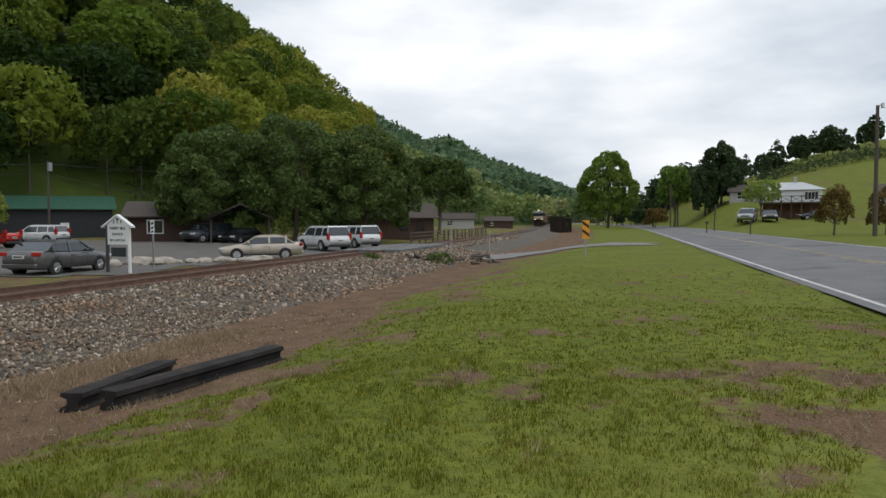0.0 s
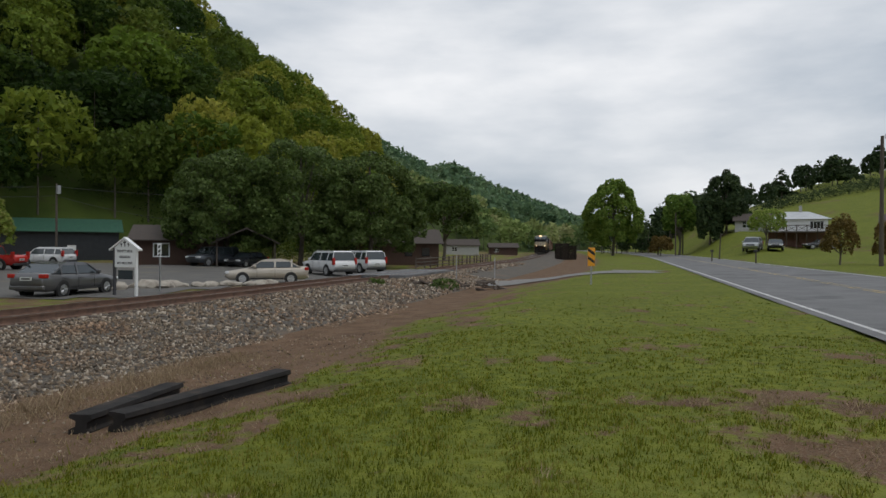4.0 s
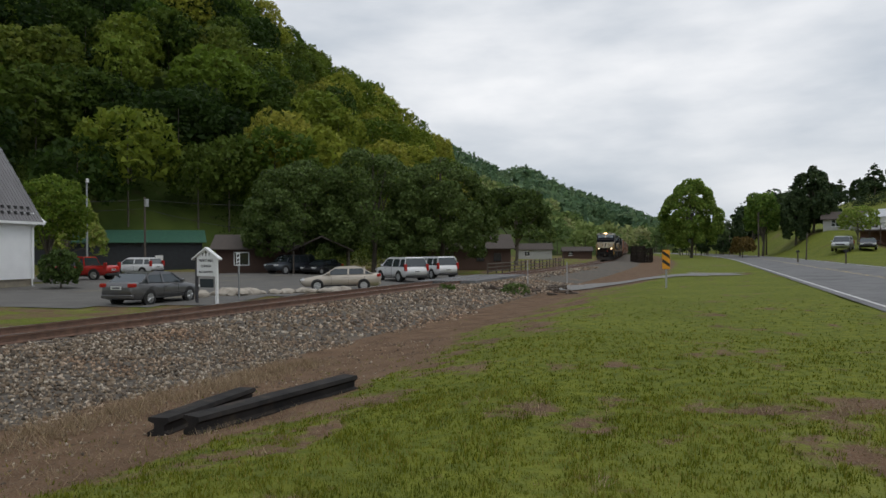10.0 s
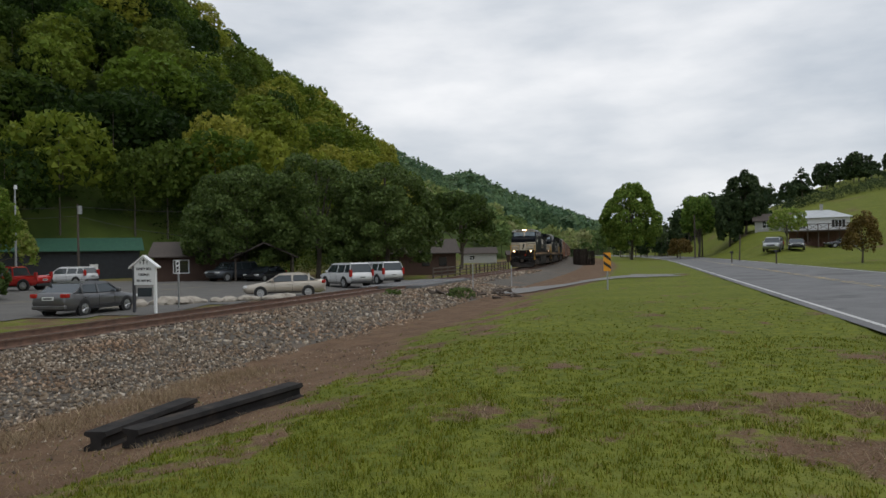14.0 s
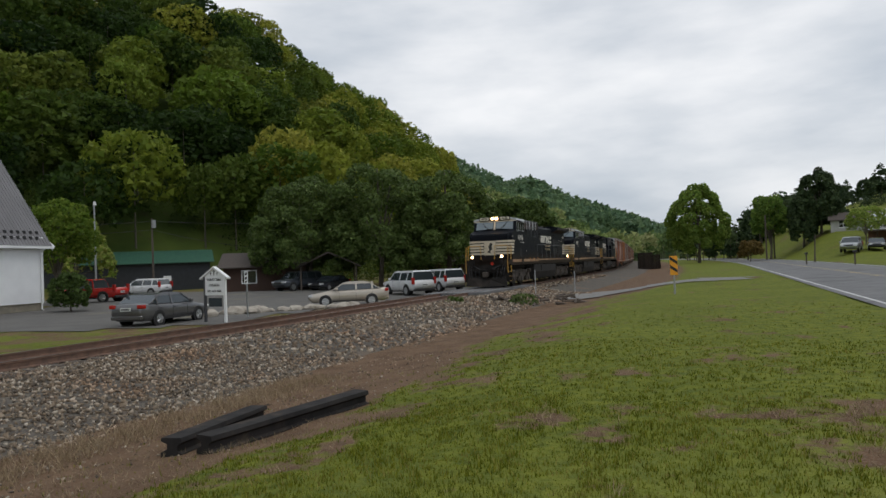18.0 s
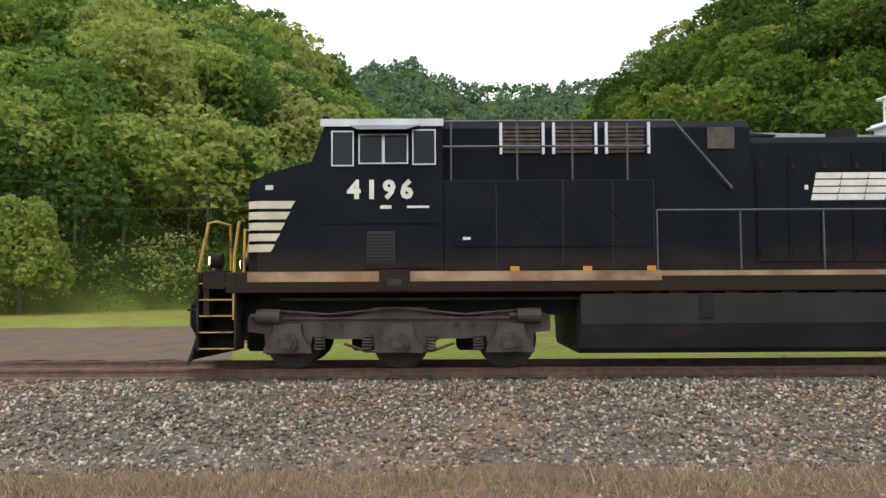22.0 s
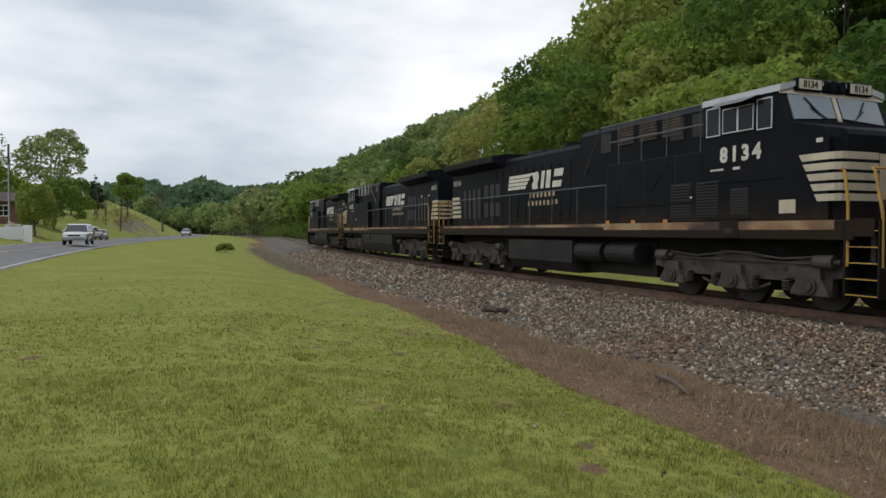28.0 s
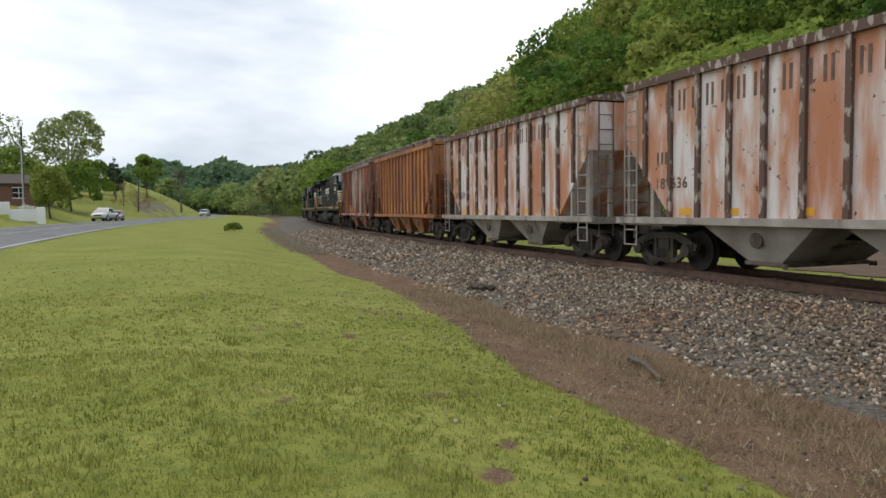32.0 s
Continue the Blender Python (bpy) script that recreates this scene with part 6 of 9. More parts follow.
def covered_hopper(paint, style, number, letters, roof_paint, ribs, sign_bars):
    e = thing("hopper_car", pose(0, 0, 0), {"red": "covered hopper car, red paint peeling to white and rust", "orange": "covered hopper car of rusty orange steel", "pale": "covered hopper car, faded white paint over orange rust", "brown": "covered hopper car of dull rusty brown"}[style], "hopper car", "hopper cars of the train")
    h = HOP_L / 2
    # body sides: long top, lower corners cut away over the end slope sheets
    xt, xb, z0, zt = h - 0.85, h - 2.55, 1.22, 4.35
    bm = bmesh.new()
    prof = [(-xt, zt), (xt, zt), (xt, 3.05), (xb, z0), (-xb, z0), (-xt, 3.05)]
    prism(bm, prof, -1.52, 1.52, "y")
    body = part("body", bm, paint, e)
    nr = ribs
    for k in range(nr):
        x = -xb - 0.9 + k * (2 * xb + 1.8) / (nr - 1)
        zz = z0 if abs(x) <= xb else z0 + (abs(x) - xb) / (xt - xb) * (3.05 - z0)
        for sy in (1, -1):
            part("side_rib", bx(x - 0.06, x + 0.06, min(1.52 * sy, 1.60 * sy), max(1.52 * sy, 1.60 * sy), zz, zt), H_DARK if style == "pale" else paint, body)
    for sy in (1, -1):
        y0, y1 = sorted((1.44 * sy, 1.62 * sy))
        part("side_sill", bx(-h + 0.55, h - 0.55, y0, y1, z0 - 0.13, z0 + 0.02), H_GREY if style == "pale" else paint, body)
        part("top_chord", bx(-xt, xt, y0, y1, zt - 0.06, zt + 0.12), H_DARK if style != "orange" else paint, body)
    # roof, hatches and running boards
    bm = bmesh.new()
    prism(bm, [(-1.58, zt + 0.04), (1.58, zt + 0.04), (1.5, zt + 0.14), (0.8, zt + 0.26), (-0.8, zt + 0.26), (-1.5, zt + 0.14)], -xt - 0.04, xt + 0.04, "x")
    roof = part("roof", bm, roof_paint, e)
    for k in range(10):
        x = -xt + 0.7 + k * (2 * xt - 1.4) / 9
        part("hatch", bx(x - 0.42, x + 0.42, -0.35, 0.35, zt + 0.25, zt + 0.36, 0.03), roof_paint, roof)
    if style != "pale":
        bm = bmesh.new()
        for sy in (1, -1):
            for q in range(4):
                yy = (0.95 + q * 0.13) * sy
                box(bm, -xt - 0.3, xt + 0.3, yy - 0.045, yy + 0.045, zt + 0.40, zt + 0.43)
            for k in range(12):
                x = -xt + k * 2 * xt / 11
                box(bm, x - 0.03, x + 0.03, min(0.9 * sy, 1.45 * sy), max(0.9 * sy, 1.45 * sy), zt + 0.14, zt + 0.40)
        part("running_board", bm, H_GREY, roof, "open steel grating walkway")
    # end slope sheets, posts and ladders
    for sx in (1, -1):
        bm = bmesh.new()
        prism(bm, [((xt - 0.03) * sx, 3.05), ((xb - 0.3) * sx, z0 - 0.1), ((xb - 0.36) * sx, z0 - 0.1), ((xt - 0.12) * sx, 3.05)], -1.40, 1.40, "y")
        part("slope_sheet", bm, H_GREY, body, "grey sloping end sheet")
        bm = bmesh.new()
        for sy in (1, -1):
            for xx in (xt - 0.06, xt - 1.0):
                zc = 3.05 if xx > xt - 0.5 else 2.2
                y0, y1 = sorted((1.40 * sy, 1.50 * sy))
                a, b = sorted(((xx - 0.05) * sx, (xx + 0.05) * sx))
                box(bm, a, b, y0, y1, z0, zc)
        a, b = sorted(((h - 0.55) * sx, (xb - 0.2) * sx))
        box(bm, a, b, -1.5, 1.5, z0 - 0.18, z0 - 0.02)
        for yy in (-0.8, 0, 0.8):
            a, b = sorted(((xt - 0.16) * sx, (xt - 0.06) * sx))
            box(bm, a, b, yy - 0.05, yy + 0.05, z0, 3.1)
        part("end_frame", bm, H_GREY if style == "pale" else paint, e)
        for sy in (1, -1):
            bm = bmesh.new()
            x0, x1 = (xt - 0.02) * sx, (xt - 0.50) * sx
            y = 1.58 * sy
            tube(bm, [(x0, y, 0.55), (x0, y, zt)], 0.022, 5)
            tube(bm, [(x1, y, 0.55), (x1, y, zt - 0.3)], 0.022, 5)
            for k in range(11):
                z = 0.57 + k * 0.36
                tube(bm, [(x0, y, z), (x1, y, z)], 0.016, 5)
            part("ladder", bm, H_LADDER if style != "pale" else H_GREY, e)
            bm = bmesh.new()
            y2 = 1.2 * sy
            for yy in (1.25 * sy, 0.8 * sy):
                tube(bm, [((xt + 0.05) * sx, yy, 0.7), ((xt + 0.05) * sx, yy, zt)], 0.02, 5)
            for k in range(9):
                tube(bm, [((xt + 0.05) * sx, 1.25 * sy, 0.8 + 0.4 * k), ((xt + 0.05) * sx, 0.8 * sy, 0.8 + 0.4 * k)], 0.015, 5)
            part("end_ladder", bm, H_LADDER, e)
        bm = bmesh.new()
        a, b = sorted(((h - 0.6) * sx, (h + 0.02) * sx))
        box(bm, a, b, -0.12, 0.12, 0.74, 1.0, 0.03)
        part("coupler", bm, TRUCK, e)
    # discharge bays
    bm = bmesh.new()
    box(bm, -h + 0.6, h - 0.6, -0.25, 0.25, 0.82, 1.16)
    part("centre_sill", bm, GRIME, e)
    for xc in (-2.35, 0.0, 2.35) if style == "orange" else (-1.75, 1.75):
        wd = 1.15 if style == "orange" else 1.6
        bm = bmesh.new()
        v0 = [(xc - wd, -1.45, z0 - 0.02), (xc + wd, -1.45, z0 - 0.02), (xc + wd, 1.45, z0 - 0.02), (xc - wd, 1.45, z0 - 0.02)]
        v1 = [(xc - 0.42, -1.1, 0.36), (xc + 0.42, -1.1, 0.36), (xc + 0.42, 1.1, 0.36), (xc - 0.42, 1.1, 0.36)]
        vs = [bm.verts.new(p) for p in v0 + v1]
        for f in ((0, 1, 2, 3), (7, 6, 5, 4), (0, 4, 5, 1), (1, 5, 6, 2), (2, 6, 7, 3), (3, 7, 4, 0)):
            bm.faces.new([vs[i] for i in f])
        bmesh.ops.recalc_face_normals(bm, faces=bm.faces[:])
        bay = part("discharge_bay", bm, H_GREY if style == "pale" else paint, e)
        bm = bmesh.new()
        box(bm, xc - 0.5, xc + 0.5, -1.15, 1.15, 0.28, 0.37, 0.02)
        for sy in (1, -1):
            disc(bm, (xc, 1.32 * sy, 0.8), 0.16, 0.05, "y", 14)
            tube(bm, [(xc - 0.5, 1.12 * sy, 0.3), (xc - 0.62, 1.2 * sy, 0.3)], 0.05, 8)
        part("gate", bm, H_LADDER, bay)
    hopper_truck(e, -(h - 1.75))
    hopper_truck(e, h - 1.75)
    # brake gear under the sill
    bm = bmesh.new()
    tube(bm, [(-xb + 0.4, 0.7, 0.95), (-xb + 1.2, 0.7, 0.95)], 0.17, 10)
    tube(bm, [(-xb, -0.6, 0.9), (xb, -0.6, 0.9)], 0.03, 6)
    part("brake_gear", bm, GRIME, e)
    # lettering: plain bars for names, the car number in figures
    for sy, rz in ((1, 180), (-1, 0)):
        y = 1.524 * sy
        for (x, z, w, hh) in letters:
            xx = x * (1 if sy > 0 else -1)
            a, b = sorted((y, y + 0.005 * sy))
            bm = bx(xx - w / 2, xx - w / 2 + w * 0.3, a, b, z, z + hh)
            box(bm, xx + w / 2 - w * 0.3, xx + w / 2, a, b, z, z + hh)
            part("letter_block", bm, LETTER if style == "red" else H_INK, body)
        if number:
            me = text_mesh(number, 0.34, LETTER if style == "red" else H_INK, bold=0.006, spacing=1.12)
            share("car_number", me, body, pose((4.1 if style == "pale" else 3.9) * (1 if sy > 0 else -1), 1.528 * sy, 2.0 if style == "pale" else 2.35, 0, 0, rz))
        for (x, z, w, hh) in sign_bars:
            a, b = sorted((y, y + 0.006 * sy))
            part("reflector", bx(x - w / 2, x + w / 2, a, b, z, z + hh), H_YEL, body, "yellow reflective strip")
    return e


def words(x0, z, counts, w, hgt, gap=0.07, space=0.4):
    """Letter-sized bars in runs of the given counts, reading towards the rear."""
    out, x = [], x0
    for c in counts:
        for _ in range(c):
            out.append((x - w / 2, z, w, hgt))
            x -= w + gap
        x -= space
    return out


low_bars = [(x, 1.30, 0.38, 0.14) for x in (-4.0, -2.0, 0.4, 2.2, 3.6)]
tall_bars = [(-5.0 + (k + 0.5) * 0.667, 1.34, 0.12, 0.5) for k in (1, 3, 5, 7, 9, 10, 12, 13)]
HOPPERS = [covered_hopper(H_RED, "red", "", words(4.0, 3.50, (8,), 0.11, 0.42, 0.94), H_RED, 15, tall_bars),
           covered_hopper(H_ORANGE, "orange", "92367", words(4.4, 2.72, (3,), 0.2, 0.3, 0.35), H_ORANGE, 16, tall_bars),
           covered_hopper(H_WHITE, "pale", "182639", words(4.3, 3.60, (7, 3, 7), 0.22, 0.46, 0.22, 0.25) + words(4.6, 2.45, (2,), 0.22, 0.28), H_DARK, 12, low_bars),
           covered_hopper(H_WHITE, "pale", "182636", words(4.3, 3.60, (7, 3, 7), 0.22, 0.46, 0.22, 0.25) + words(4.6, 2.45, (2,), 0.22, 0.28), H_DARK, 12, low_bars)]
brown = covered_hopper(H_BROWN, "brown", "", words(4.3, 3.60, (7, 3, 7), 0.22, 0.46, 0.22, 0.25), H_BROWN, 12, low_bars)
HOPPERS.append(brown)
for i in range(9):
    src = (HOPPERS[2], brown, HOPPERS[1], brown, HOPPERS[0])[(i * 2 + 1) % 5]
    HOPPERS.append(copy_thing(src, pose(0, 0, 0)))

# the leading nose along the track, metres north of the point abreast of the camera
NOSE = [(0, 218), (3, 191), (6, 162), (9, 135), (13, 98), (16, 69.5), (17, 59), (18, 48), (19, 36.2), (20, 24.3), (21, 12.05), (22, -0.07), (23, -11.25), (24, -22.65), (25, -34.6), (28, -70.6), (30, -94.3), (31, -106.3), (32, -118.8)]


def track_table():
    ys = [y * 1.0 for y in range(-400, 700)]
    s, acc = [], 0.0
    for a, b in zip(ys, ys[1:]):
        s.append(acc)
        acc += math.hypot(b - a, track_x(b) - track_x(a))
    s.append(acc)
    zero = s[400]
    return ys, [v - zero for v in s]


TR_Y, TR_S = track_table()


def on_track(s):
    y = float(np.interp(s, TR_S, TR_Y))
    return track_x(y), y


def car_pose(s_front, s_rear, x_front, x_rear, flip=False):
    """A car whose points x_front and x_rear of its local axis ride the track at s_front and s_rear."""
    ax, ay = on_track(s_front)
    bx_, by_ = on_track(s_rear)
    ang = math.degrees(math.atan2(ay - by_, ax - bx_))
    d = Vector((ax - bx_, ay - by_)).normalized()
    o = Vector((ax, ay)) - d * x_front
    return pose(o.x, o.y, 0, 0, 0, ang)


def nose_at(t):
    from_t = [a for a, b in NOSE]
    return float(np.interp(t, from_t, [b for a, b in NOSE]))


def wheel_motions():
    """Wheelsets turn with the way run; rows close enough for less than a quarter turn each."""
    for ob, r, parent in WHEELSETS:
        if parent not in (LOCO_1, LOCO_2, LOCO_3) and parent not in HOPPERS[:4]:
            continue
        rest = ob.location.copy()
        flip = -1.0 if parent is LOCO_3 else 1.0
        rows = []
        for k in range(0, 32 * 20 + 1):
            t = k / 20
            rows.append((t, pose(rest.x, rest.y, rest.z, 0, flip * math.degrees((nose_at(0) - nose_at(t)) / r) % 360, 0)))
        walk(ob, rows)


def train_motions():
    times = [float(k) for k in range(0, 33)]
    for lead, ob, flip in ((0.0, LOCO_1, False), (22.3, LOCO_2, False), (44.6, LOCO_3, True)):
        rows = []
        for t in times:
            s = nose_at(t) + lead
            if not flip:
                rows.append((t, car_pose(s + 2.74, s + 16.86, -2.74, -16.86)))
            else:
                # turned about: its nose looks back along the train
                s_nose = s - 1.35 + 22.3 - 1.35
                rows.append((t, car_pose(s_nose - 2.74, s_nose - 16.86, -2.74, -16.86)))
        walk(ob, rows)
    base = -1.35 + 3 * 22.3
    for k, ob in enumerate(HOPPERS):
        rows = []
        for t in times:
            c = nose_at(t) + base + HOP_L * (k + 0.5)
            rows.append((t, car_pose(c - 5.1, c + 5.1, 5.1, -5.1)))
        walk(ob, rows)


# ---- west of the track: church, car park, sheds ----
SIDING = mat("white_siding", (0.84, 0.85, 0.86), 0.6, color2=(0.79, 0.80, 0.81), scale=1.2, bump=0.1)
TRIMW = mat("white_trim", (0.78, 0.79, 0.79), 0.5)
ROOFM = mat("grey_metal_roof", (0.20, 0.195, 0.20), 0.45, metal=0.25, color2=(0.165, 0.16, 0.165), scale=1.5, stretch=(1, 0.3, 0.3))
BLOCK = mat("concrete_block", (0.30, 0.265, 0.20), 0.9, color2=(0.22, 0.20, 0.16), scale=3, bump=0.3)
DARKGLASS = mat("dark_window_glass", (0.02, 0.022, 0.025), 0.08, spec=0.8)
GREENROOF = mat("green_metal_roof", (0.045, 0.13, 0.085), 0.5, color2=(0.035, 0.10, 0.07), scale=2)
NAVYWALL = mat("dark_shed_wall", (0.016, 0.019, 0.024), 0.6, color2=(0.022, 0.026, 0.032), scale=2)
BROWNW = mat("brown_boards", (0.085, 0.048, 0.034), 0.85, color2=(0.06, 0.035, 0.026), scale=4, stretch=(6, 6, 0.5))
BROWNROOF = mat("brown_shingles", (0.085, 0.068, 0.058), 0.9, color2=(0.06, 0.05, 0.044), scale=6, bump=0.3)
POLEW = mat("pole_wood", (0.105, 0.085, 0.068), 0.9, color2=(0.075, 0.06, 0.05), scale=4, stretch=(5, 5, 0.4), bump=0.4)
STEELP = mat("galvanised", (0.42, 0.43, 0.44), 0.45, metal=0.7, color2=(0.35, 0.36, 0.37), scale=4)
ROCK = mat("pale_rock", (0.42, 0.38, 0.32), 0.9, color2=(0.28, 0.25, 0.21), scale=2.5, bump=0.6)
TYRE = mat("tyre", (0.02, 0.02, 0.02), 0.85)
RIM = mat("alloy_rim", (0.45, 0.46, 0.47), 0.35, metal=0.9)
CARGLASS = mat("car_glass", (0.035, 0.045, 0.05), 0.04, spec=0.9)
LAMPC = mat("clear_lens", (0.62, 0.63, 0.63), 0.15)
TAIL = mat("tail_lens", (0.38, 0.02, 0.015), 0.2)
PLASTIC = mat("black_plastic", (0.025, 0.025, 0.026), 0.6)
PLATE = mat("licence_plate", (0.6, 0.62, 0.6), 0.5)
BARS = mat("plain_bars", (0.05, 0.05, 0.055), 0.7)
CONE = mat("orange_cone", (0.80, 0.16, 0.02), 0.6)


def ground_at(x, y):
    return ground_z(x, y)


def church():
    """White sided church with a steep metal roof, lancet windows and a steeple. Local: x along the wall northwards, y westwards."""
    L, W, H, R = 23.1, 8.6, 4.25, 10.55
    b = -0.30
    e = thing("church", pose(-33.2, 17.7, b, 0, 0, math.degrees(math.atan2(0.99, 0.1426))), "white-sided church with grey metal roof and slim steeple", "church")
    H, R = H - b, R - b
    # clapboards, each board on its own, over a core wall
    bm = bmesh.new()
    box(bm, 0.02, L - 0.02, 0.02, W - 0.02, 0.5, H)
    prism(bm, [(0.05, H), (W - 0.05, H), (W / 2, R - 0.25)], 0.02, L - 0.02, "x")
    wall = part("wall", bm, SIDING, e)
    nb = 29
    for k in range(nb):
        z0 = 0.5 + k * (H - 0.5) / nb
        z1 = z0 + (H - 0.5) / nb
        bm = bmesh.new()
        prism(bm, [(0.0, z1), (-0.006, z1), (-0.024, z0 + 0.004), (-0.024, z0 - 0.008), (0.0, z0)], -0.02, L + 0.02, "x")
        part("clapboard", bm, SIDING, wall)
    for k in range(46):
        z0 = 0.5 + k * 0.127 * (H - 0.5) / (nb * 0.127)
        z1 = z0 + (H - 0.5) / nb
        half = W / 2 if z1 <= H else max(0.1, (W / 2) * (R - 0.25 - z1) / (R - 0.25 - H))
        if z1 > R - 0.5:
            break
        bm = bmesh.new()
        prism(bm, [(0.0, z1), (-0.006, z1), (-0.024, z0 + 0.004), (-0.024, z0 - 0.008), (0.0, z0)], W / 2 - half, W / 2 + half, "y")
        part("clapboard", bm, SIDING, wall)
    bm = bmesh.new()
    box(bm, 0.06, L - 0.06, 0.06, W - 0.06, -0.5, 0.5)
    found = part("foundation", bm, BLOCK, e, "weathered concrete block foundation")
    for x in (3.0, 8.6, 13.4, 19.4):
        bm = bx(x, x + 0.42, 0.03, 0.07, 0.18, 0.38)
        part("vent", bm, PLASTIC, found)
    for x0, x1, y0, y1 in ((-0.05, 0.1, -0.05, 0.1), (L - 0.1, L + 0.05, -0.05, 0.1), (-0.05, 0.1, W - 0.1, W + 0.05)):
        part("corner_board", bx(x0, x1, y0, y1, 0.45, H), TRIMW, e)
    # roof: two slopes with ribs, gutter, snow guards, ridge cap
    ov = 0.38
    slope = (R - H) / (W / 2)
    bm = bmesh.new()
    ze = H - ov * slope
    for s in (0, 1):
        pts = [(-ov, ze), (W / 2, R), (W / 2, R - 0.14), (-ov, ze - 0.12)] if s == 0 else [(W + ov, ze), (W + ov, ze - 0.12), (W / 2, R - 0.14), (W / 2, R)]
        prism(bm, pts, -0.45, L + 0.45, "x")
    roof = part("roof", bm, ROOFM, e, "grey standing-seam metal roof")
    n = Vector((0, -slope, 1)).normalized()
    bm = bmesh.new()
    for k in range(105):
        x = -0.42 + k * 0.23
        a, c = Vector((x, -ov, ze)), Vector((x, W / 2, R))
        o = Vector((0.012, 0, 0))
        up = Vector((0, -slope, 1)).normalized() * 0.025
        q = [a - o, a + o, c + o, c - o]
        vs = [bm.verts.new(p) for p in q] + [bm.verts.new(p + up) for p in q]
        for f in ((4, 5, 6, 7), (0, 1, 5, 4), (1, 2, 6, 5), (2, 3, 7, 6), (3, 0, 4, 7)):
            bm.faces.new([vs[i] for i in f])
    tagged(part("roof_seams", bm, ROOFM, roof), kind="stuff")
    bm = bmesh.new()
    prism(bm, [(W / 2 - 0.2, R - 0.26), (W / 2, R + 0.06), (W / 2 + 0.2, R - 0.26), (W / 2, R + 0.02)], -0.47, L + 0.47, "x")
    part("ridge_cap", bm, ROOFM, roof)
    guard = bmesh.new()
    box(guard, -0.07, 0.07, -0.05, 0.05, -0.02, 0.17)
    gm = bpy.data.meshes.new("snow_guard")
    guard.to_mesh(gm)
    guard.free()
    gm.materials.append(PLASTIC)
    for k in range(50):
        for row in (0, 1):
            x = 0.1 + (k + 0.5 * row) * 0.46
            yy = -ov + 0.28 + 0.24 * row
            share("snow_guard", gm, roof, pose(x, yy, ze + (yy + ov) * slope))
    bm = bmesh.new()
    box(bm, -0.46, L + 0.46, -ov - 0.13, -ov, ze - 0.17, ze - 0.02)
    part("gutter", bm, TRIMW, e, "white gutter")
    bm = bmesh.new()
    box(bm, -0.45, L + 0.45, -ov, 0.0, ze - 0.16, ze - 0.13)
    part("soffit", bm, TRIMW, e)
    for s in (0, 1):
        for xx in (-0.47, L + 0.43):
            bm = bmesh.new()
            pts = [(-ov, ze - 0.02), (W / 2, R - 0.02), (W / 2, R - 0.30), (-ov, ze - 0.30)] if s == 0 else [(W + ov, ze - 0.02), (W + ov, ze - 0.30), (W / 2, R - 0.30), (W / 2, R - 0.02)]
            prism(bm, pts, xx, xx + 0.04, "x")
            part("barge_board", bm, TRIMW, e)
    bm = bmesh.new()
    for s in (0, 1):
        pts = [(-ov, ze - 0.15), (W / 2, R - 0.17), (W / 2, R - 0.20), (-ov, ze - 0.18)] if s == 0 else [(W + ov, ze - 0.15), (W + ov, ze - 0.18), (W / 2, R - 0.20), (W / 2, R - 0.17)]
        prism(bm, pts, -0.45, 0.0, "x")
    part("gable_soffit", bm, TRIMW, e)
    for x in (0.25, L - 0.15):
        bm = bmesh.new()
        tube(bm, [(x, -ov - 0.05, ze - 0.15), (x, -0.08, ze - 0.4), (x, -0.08, 0.1), (x, -0.25, -0.02)], 0.05, 6)
        part("downspout", bm, TRIMW, e)
    # lancet windows
    for i, x in enumerate((3.7, 8.4, 13.3, 18.4)):
        z0, z1, w = 1.95, 4.0, 0.36
        arch = [(x - w, z0), (x + w, z0), (x + w, z1 - 0.55), (x + w * 0.75, z1 - 0.28), (x + w * 0.35, z1 - 0.07), (x, z1), (x - w * 0.35, z1 - 0.07), (x - w * 0.75, z1 - 0.28), (x - w, z1 - 0.55)]
        bm = bmesh.new()
        prism(bm, [(x + (a - x) * 1.2, z0 - 0.07 + (c - z0) * 1.05) for a, c in arch], -0.05, 0.0, "y")
        win = part("window", bm, TRIMW, e, "pointed lancet window")
        bm = bmesh.new()
        prism(bm, arch, -0.065, -0.052, "y")
        part("pane", bm, DARKGLASS, win)
        bm = bmesh.new()
        box(bm, x - 0.012, x + 0.012, -0.078, -0.066, z0, z1 - 0.05)
        for k in range(1, 7):
            box(bm, x - w * (1 if k < 6 else 0.7), x + w * (1 if k < 6 else 0.7), -0.078, -0.066, z0 + k * 0.27, z0 + k * 0.27 + 0.022)
        part("muntins", bm, SIDING, win)
        part("sill", bx(x - 0.5, x + 0.5, -0.10, 0.0, z0 - 0.15, z0 - 0.07), TRIMW, win)
    # steeple astride the ridge
    sx, sy = 20.2, W / 2
    z = lambda v: v - b
    bm = bmesh.new()
    box(bm, sx - 1.05, sx + 1.05, sy - 1.05, sy + 1.05, z(9.0), z(11.15))
    st = part("steeple", bm, TRIMW, e, "slim white steeple")
    bm = bmesh.new()
    box(bm, sx - 1.38, sx + 1.38, sy - 1.38, sy + 1.38, z(11.15), z(11.3), 0.04)
    box(bm, sx - 1.2, sx + 1.2, sy - 1.2, sy + 1.2, z(11.3), z(11.45), 0.04)
    part("cornice", bm, TRIMW, st)
    bm = bmesh.new()
